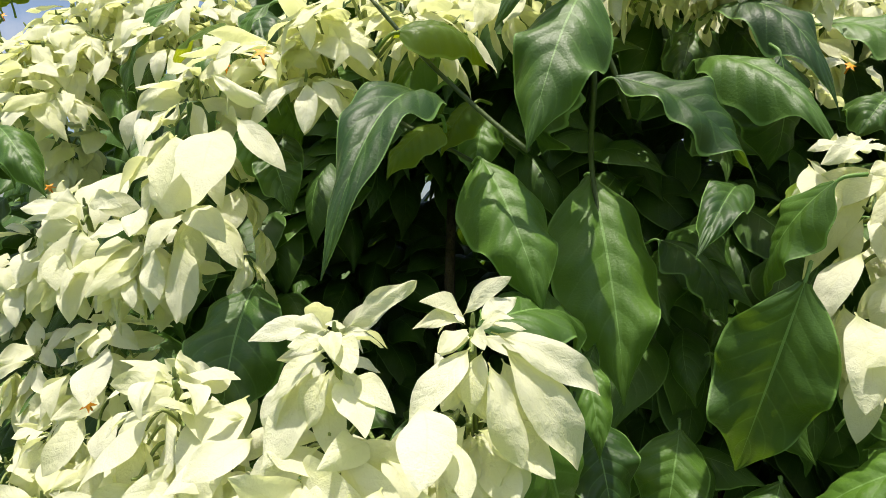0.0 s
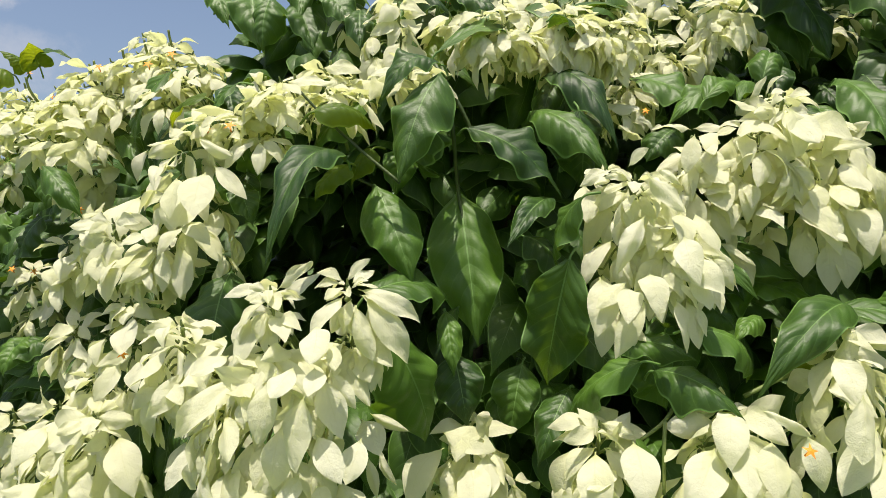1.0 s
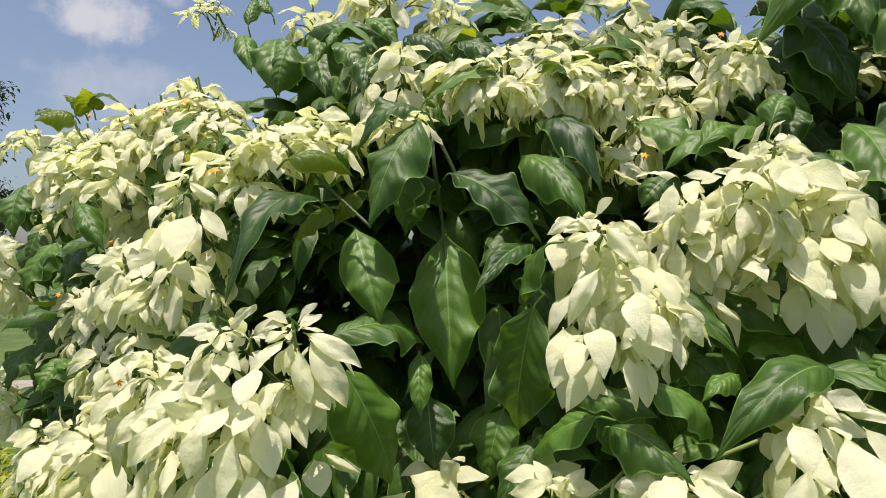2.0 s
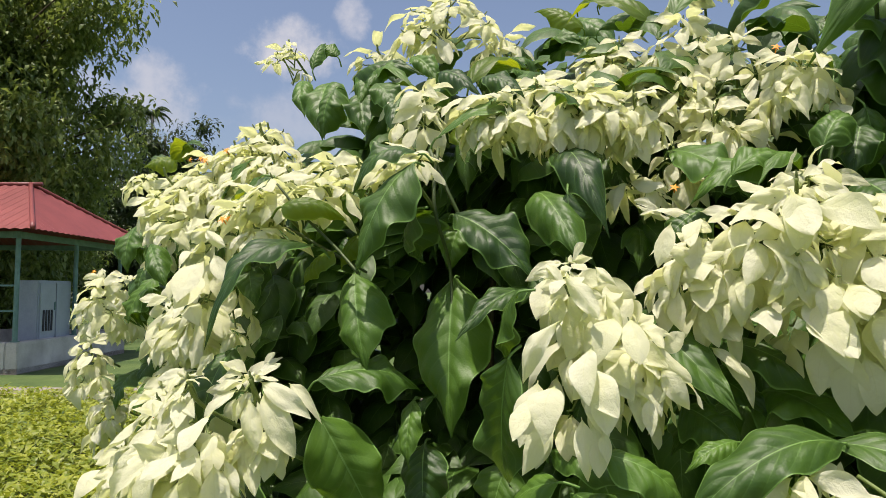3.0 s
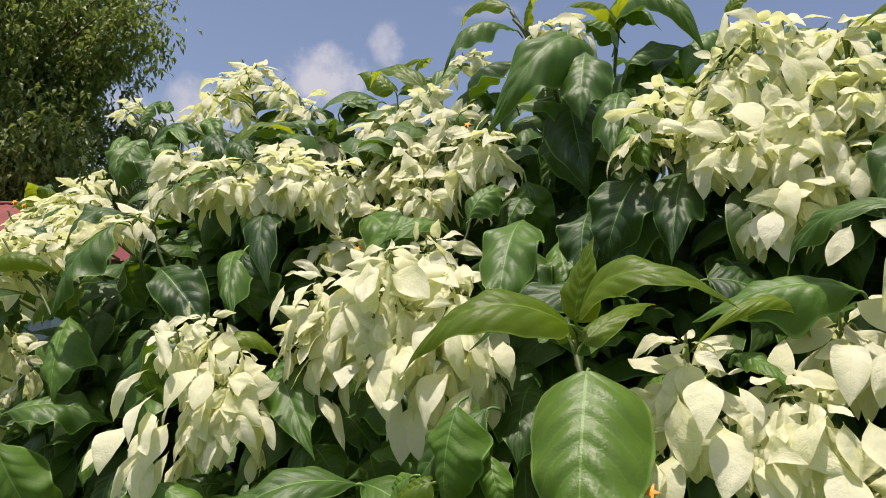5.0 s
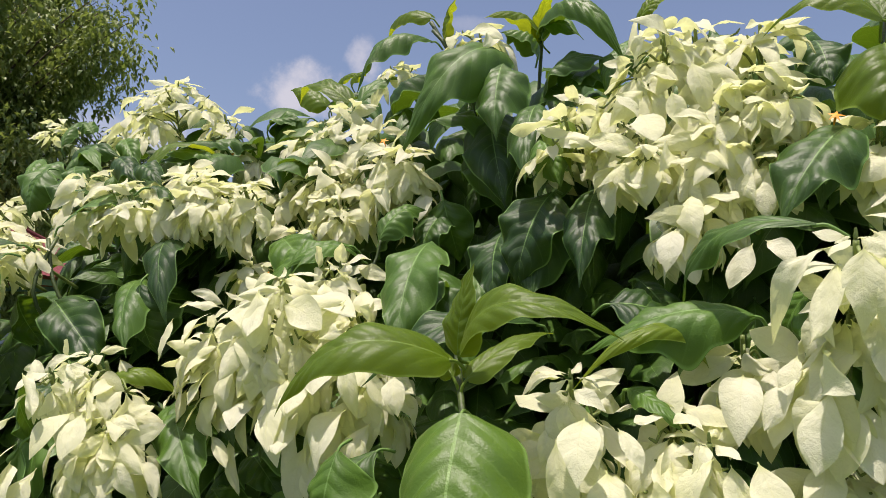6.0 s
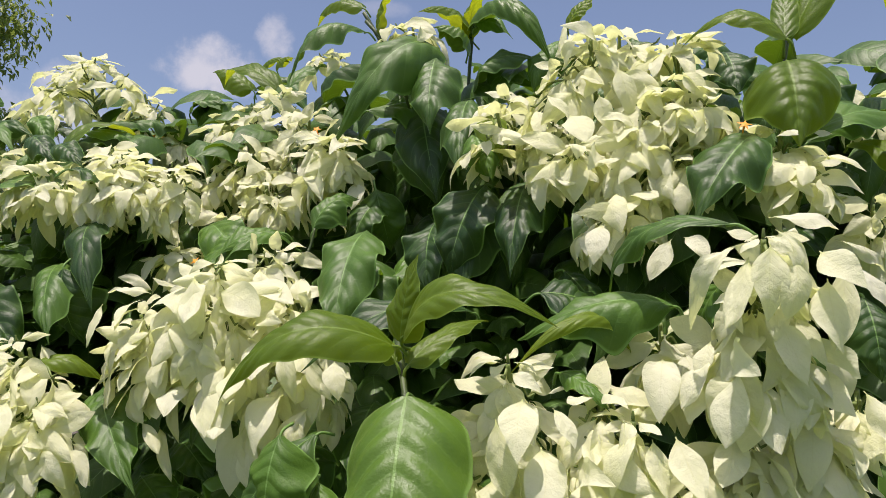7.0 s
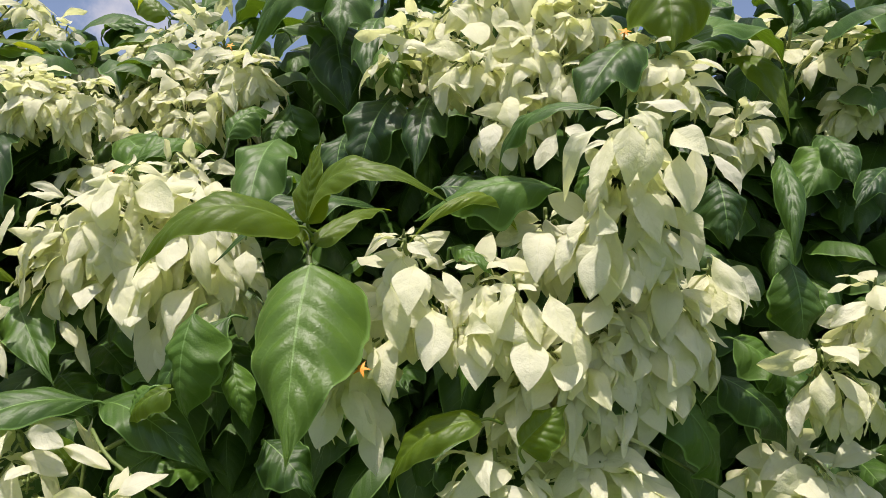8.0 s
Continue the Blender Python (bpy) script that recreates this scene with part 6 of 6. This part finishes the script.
DARK = surface("dark slot", (0.02, 0.02, 0.025), (0.04, 0.04, 0.05), 20.0, 0.8, 0.1)
ground = tagged(part("ground", box((900, 900, 0.4), (0, 0, -0.2)), GRASS), "flat green lawn reaching to the tree line", "lawn", kind="structure")
path = tagged(part("pavement", box((30, 0.9, 0.10), (0, 0, 0.01), 0.02), CONCRETE), "worn grey concrete garden path across the lawn", "path", kind="structure")
path.matrix_basis = Matrix.Translation(out_there(10.6, -6.0)) @ pose(0, 0, 0, 0, 0, FACING)


def small_leaves(name, spots, size, material, parent, label, r, droop=0.3, slim=0.42):
    """Many little folded leaves in one mesh; spots are places and headings."""
    verts, faces = [], []
    for at, run in spots:
        run = run.normalized()
        side = run.cross(Vector((r.uniform(-0.4, 0.4), r.uniform(-0.4, 0.4), 1))).normalized()
        over = side.cross(run)
        long = size * r.uniform(0.7, 1.25)
        mid, tip = at + run * long * 0.5, at + run * long - over * long * droop
        k = len(verts)
        verts += [at, mid + side * long * slim * 0.5 + over * long * 0.06, tip, mid - side * long * slim * 0.5 + over * long * 0.06, mid]
        faces += [(k, k + 4, k + 1), (k + 1, k + 4, k + 2), (k + 2, k + 4, k + 3), (k + 3, k + 4, k)]
    return mesh_object(name, verts, faces, material, parent, label, smooth=False)


def foliage(name, deep, bright, glow, thin=0.3, rough=0.5):
    made, tree, bsdf, out = start(name)
    island = tree.nodes.new("ShaderNodeNewGeometry").outputs["Random Per Island"]
    blotch = calc(tree, "ADD", calc(tree, "MULTIPLY", island, 0.6), calc(tree, "MULTIPLY", noisy(tree, 0.8), 0.4))
    tree.links.new(ramp(tree, blotch, [(0.2, deep), (0.8, bright)]), bsdf.inputs["Base Color"])
    bsdf.inputs["Roughness"].default_value = rough
    light = node(tree, "ShaderNodeBsdfTranslucent", Color=(*glow, 1))
    both = node(tree, "ShaderNodeMixShader", Fac=thin)
    tree.links.new(bsdf.outputs[0], both.inputs[1])
    tree.links.new(light.outputs[0], both.inputs[2])
    tree.links.new(both.outputs[0], out.inputs["Surface"])
    return made


HEDGE = foliage("hedge leaf", (0.12, 0.18, 0.012), (0.34, 0.37, 0.040), (0.42, 0.48, 0.04))
CROWN = foliage("tree leaf", (0.058, 0.102, 0.030), (0.27, 0.335, 0.10), (0.29, 0.38, 0.07), 0.35)
CROWN_FAR = foliage("far tree leaf", (0.020, 0.040, 0.014), (0.055, 0.085, 0.030), (0.08, 0.12, 0.03), 0.2)
PALM = foliage("palm frond", (0.020, 0.045, 0.012), (0.05, 0.09, 0.025), (0.09, 0.14, 0.03), 0.2)


def hedge():
    thing = tagged(new("low_hedge"), "clipped low hedge of small yellow-green leaves beside the lawn", "hedge")
    r = random.Random(3)
    twigs = []
    for _ in range(260):
        away = r.uniform(3.4, 7.8)
        across = r.uniform(max(-7.4, -0.73 * away), -0.38 * away)
        foot = out_there(away, across)
        twigs.append(rod([foot, foot + Vector((r.uniform(-0.05, 0.05), r.uniform(-0.05, 0.05), 0.25)), foot + Vector((r.uniform(-0.1, 0.1), r.uniform(-0.1, 0.1), 0.46))], 0.006, 0.002, 4))
    mesh_object("undergrowth", *join(twigs), BARK, thing)["kind"] = "stuff"
    spots = []
    for _ in range(15000):
        away = r.uniform(3.2, 8.0)
        across = r.uniform(max(-7.5, -0.75 * away), -0.36 * away)
        top = 0.50 + 0.09 * noise.noise(Vector((away * 2.6, across * 2.6, 0.3)))
        z = top - abs(r.gauss(0, 0.09))
        a = r.uniform(0, 6.3)
        spots.append((out_there(away, across, max(0.04, z)), Vector((math.cos(a), math.sin(a), r.uniform(0.0, 1.1)))))
    small_leaves("foliage", spots, 0.078, HEDGE, thing, "", r)["kind"] = "stuff"


hedge()


def pavilion():
    """An open garden pavilion: low wall, steel posts, hipped roof of red ribbed sheet. Local x runs along its end, y along its length to the other side."""
    thing = tagged(new("pavilion"), "open garden pavilion with red ribbed roof and whitewashed low wall", "pavilion")
    deep, long, eave, ridge, over = 4.5, 8.0, 2.62, 3.78, 0.45
    thing.matrix_basis = Matrix.Translation(out_there(13.1, -7.62)) @ pose(0, 0, 0, 0, 0, FACING + 90)
    # x: away from the sight line's start, y: to its left
    part("floor", box((deep, long, 0.12), (deep / 2, long / 2, 0.05), 0.01), CONCRETE, thing)
    for size, at in (((deep, 0.22, 0.58), (deep / 2, 0.11, 0.29)), ((0.22, long - 0.45, 0.58), (0.11, long / 2, 0.29)), ((0.22, long - 0.45, 0.58), (deep - 0.11, long / 2, 0.29))):
        part("low_wall", box(size, at, 0.015), WHITEWASH, thing)
    for x in (0.12, deep / 2, deep - 0.12):
        for y in (0.12, long / 2, long - 0.12):
            bm = bmesh.new()
            bmesh.ops.create_cone(bm, cap_ends=True, segments=12, radius1=0.045, radius2=0.045, depth=eave - 0.56, matrix=Matrix.Translation((x, y, 0.56 + (eave - 0.56) / 2)))
            bmesh.ops.create_cone(bm, cap_ends=True, segments=12, radius1=0.08, radius2=0.08, depth=0.02, matrix=Matrix.Translation((x, y, 0.592)))
            part("post", bm, TEAL, thing, smooth=False)
    for z in (1.15, 1.62):
        part("rail", box((0.035, long - 0.3, 0.035), (0.12, long / 2, z), 0.006), TEAL, thing)
    for x, y, sx, sy in ((deep / 2, 0.12, deep, 0.08), (0.12, long / 2, 0.08, long - 0.2), (deep - 0.12, long / 2, 0.08, long - 0.2)):
        part("beam", box((sx, sy, 0.12), (x, y, eave - 0.06), 0.008), TEAL, thing)
    # roof: four slopes of ribbed sheet
    a, b, c, d = (Vector(p) for p in ((-over, -over, eave), (deep + over, -over, eave), (deep + over, long + over, eave), (-over, long + over, eave)))
    e, f = Vector((deep / 2, 1.15, ridge)), Vector((deep / 2, long - 1.15, ridge))
    for left, right, up1, up2 in ((b, a, e, e), (a, d, f, e), (c, b, e, f), (d, c, f, f)):
        low = right - left
        n = max(2, int(low.length / 0.10))
        verts, faces = [], []
        normal = low.cross(up1 - left).normalized()
        if normal.z < 0:
            normal = -normal
        for i in range(n + 1):
            s = i / n
            foot = left + low * s
            along = low.normalized()
            # the height of the slope over this foot
            t1, t2 = (up2 - left).dot(along) / low.length, (up1 - left).dot(along) / low.length
            lo, hi = min(t1, t2), max(t1, t2)
            part_up = 1.0 if lo <= s <= hi else (s / lo if s < lo else (1 - s) / (1 - hi))
            rise = (up1 - left) - along * (up1 - left).dot(along)
            head = foot + rise * max(0.0, min(1.0, part_up))
            rib = normal * (0.024 if i % 2 else 0.0)
            for p in (foot, foot.lerp(head, 0.5), head):
                verts.append(p + rib)
            for p in (foot, foot.lerp(head, 0.5), head):
                verts.append(p + rib - normal * 0.006)
        for i in range(n):
            k = i * 6
            for q in (0, 1):
                faces.append((k + q, k + q + 1, k + q + 7, k + q + 6))
                faces.append((k + q + 3, k + q + 9, k + q + 10, k + q + 4))
            faces.append((k, k + 6, k + 9, k + 3))
        mesh_object("roof_slope", verts, faces, RED, thing, "red ribbed metal sheet", smooth=False)
    for p, q in ((a, e), (b, e), (c, f), (d, f), (e - Vector((0, 0.25, 0)), f + Vector((0, 0.25, 0)))):
        v, fc = rod([p + Vector((0, 0, 0.035)), p.lerp(q, 0.5) + Vector((0, 0, 0.035)), q + Vector((0, 0, 0.045))], 0.045, 0.045, 8)
        mesh_object("ridge_cap", v, fc, RED, thing)
    return thing


pavilion()


def cabinet():
    """A pale enamelled cabinet with air slots, standing inside the pavilion behind the low wall."""
    thing = tagged(new("metal_cabinet"), "pale blue enamelled metal cabinet with air slots in pavilion", "cabinet")
    thing.matrix_basis = Matrix.Translation(out_there(14.75, -7.9, 0.11)) @ pose(0, 0, 0, 0, 0, FACING + 90)
    part("body", box((1.25, 0.42, 1.62), (0, 0.15, 0.81), 0.02), PANEL, thing)
    part("door", box((0.56, 0.02, 1.52), (-0.30, -0.072, 0.81), 0.006), PANEL, thing)
    part("door", box((0.56, 0.02, 1.52), (0.30, -0.072, 0.81), 0.006), PANEL, thing)
    for k in range(4):
        part("air_slot", box((0.06, 0.012, 0.42), (-0.46 + 0.10 * k, -0.088, 0.82), 0.003), DARK, thing, "dark air slot")
    part("handle", box((0.025, 0.03, 0.16), (-0.06, -0.09, 1.1), 0.005), TEAL, thing)


cabinet()


def tree(name, label, foot, height, wide, leaves, size, material, seed, weep=0.0, trunk=0.22, low=0.28, strands=46, sprays=12):
    """A broadleaf tree: tapered trunk, forked limbs, and a crown of leaf sprays with gaps between them."""
    thing = tagged(new(name), label, "tree")
    thing.matrix_basis = Matrix.Translation(foot)
    r = random.Random(seed)
    v, f = rod([(0, 0, -0.1), (0.1, 0.05, height * 0.25), (-0.1, 0.1, height * 0.55), (0.1, 0, height * 0.86)], trunk, trunk * 0.25, 10)
    mesh_object("trunk", v, f, BARK, thing)
    spots = []
    for i in range(strands):
        s = r.uniform(low, 1.0)
        a = i * 2.399 + r.uniform(-0.4, 0.4)
        reach = wide * math.sin(math.pi * min(1.0, (s - low) / (1 - low) * 0.66 + 0.12)) ** 0.7 * r.uniform(0.5, 1.0)
        root = Vector((0, 0, height * max(0.12, s * 0.62 - 0.02)))
        end = Vector((math.cos(a) * reach, math.sin(a) * reach, height * s))
        v, f = rod([root, root.lerp(end, 0.5) + Vector((0, 0, height * 0.03)), end], trunk * 0.16, trunk * 0.03, 6)
        mesh_object("limb", v, f, BARK, thing)
        # hanging sprays along the outer part of the limb
        for _ in range(sprays):
            k = 1.0 - 0.75 * r.random() ** 1.5
            tuft = root.lerp(end, k) + Vector((r.gauss(0, 1), r.gauss(0, 1), r.gauss(0, 0.8))) * wide * 0.075
            fall = size * (2.2 + 5.0 * weep * r.random())
            for _ in range(leaves // (strands * sprays)):
                d = r.random()
                p = tuft + Vector((r.gauss(0, 1) * (1.1 - 0.6 * d), r.gauss(0, 1) * (1.1 - 0.6 * d), 0)) * size * 1.15 + Vector((0, 0, size * 0.8 - fall * d))
                b = r.uniform(0, 6.3)
                spots.append((p, Vector((math.cos(b), math.sin(b), r.uniform(-0.9, 0.5) - weep * 0.5))))
    crown = small_leaves("crown", spots, size, material, thing, "", r)
    crown["kind"] = "stuff"
    return thing


def areca(foot, height, seed):
    """A slender palm with a ring of arching feathered fronds."""
    thing = tagged(new("palm_tree"), "slender palm with arching feathered fronds behind the trees", "palm", "palms behind the pavilion")
    thing.matrix_basis = Matrix.Translation(foot)
    r = random.Random(seed)
    v, f = rod([(0, 0, -0.1), (0.1, 0, height * 0.5), (0, 0.05, height)], 0.11, 0.07, 8)
    mesh_object("trunk", v, f, CONCRETE, thing, "pale ringed palm trunk")
    for k in range(18):
        a, lift = k * 2.399, r.uniform(0.1, 1.3)
        out = Vector((math.cos(a), math.sin(a), 0))
        long = r.uniform(1.5, 2.1)
        pts = [Vector((0, 0, height)) + out * long * s * (1 - 0.25 * s * (1.5 - lift)) + Vector((0, 0, long * (lift * s * 0.75 - 0.95 * s * s))) for s in (0, 0.25, 0.5, 0.75, 1.0)]
        verts, faces = rod(pts, 0.03, 0.008, 4)
        for i in range(26):
            s = 0.12 + 0.86 * i / 25
            j = min(3, int(s * 4))
            p = pts[j].lerp(pts[j + 1], s * 4 - j)
            for way in (-1, 1):
                side = out.cross(Vector((0, 0, 1))) * way
                tip = p + (side * 0.62 + out * 0.42 + Vector((0, 0, -0.34))) * 0.62 * math.sin(math.pi * (0.15 + 0.8 * s))
                n = len(verts)
                verts += [p - out * 0.06, p + out * 0.06, tip]
                faces.append((n, n + 1, n + 2))
        mesh_object("frond", verts, faces, PALM, thing, smooth=False)


tree("broadleaf_tree", "tall dark broadleaf tree with weeping sprays behind the pavilion", out_there(22.0, -15.1), 15.5, 6.0, 98000, 0.28, CROWN, 21, 0.9, 0.34, 0.16, 110, 11)
tree("broadleaf_tree", "dark broadleaf tree with dense crown behind the pavilion", out_there(27.0, -16.3), 7.4, 5.0, 24000, 0.28, CROWN, 22, 0.4, 0.2, 0.06, 50)
tree("broadleaf_tree", "far rounded broadleaf tree beyond the palms", out_there(46.0, -17.7), 13.4, 3.8, 20000, 0.36, CROWN_FAR, 23, 0.2, 0.25, 0.12, 40)
tree("broadleaf_tree", "far rounded broadleaf tree beyond the palms", out_there(48.0, -22.0), 10.6, 5.2, 18000, 0.40, CROWN_FAR, 24, 0.2, 0.25, 0.12, 40)
tree("broadleaf_tree", "far rounded broadleaf tree beyond the pavilion", out_there(40.0, -29.0), 9.5, 6.0, 16000, 0.42, CROWN_FAR, 25, 0.3, 0.25, 0.10, 40)
areca(out_there(56.0, -24.6), 15.6, 1)
areca(out_there(58.0, -23.4), 16.0, 2)
tree("broadleaf_tree", "dark broadleaf tree low behind the pavilion", out_there(24.0, -19.0), 7.0, 5.0, 26000, 0.28, CROWN, 26, 0.4, 0.2, 0.04, 50)
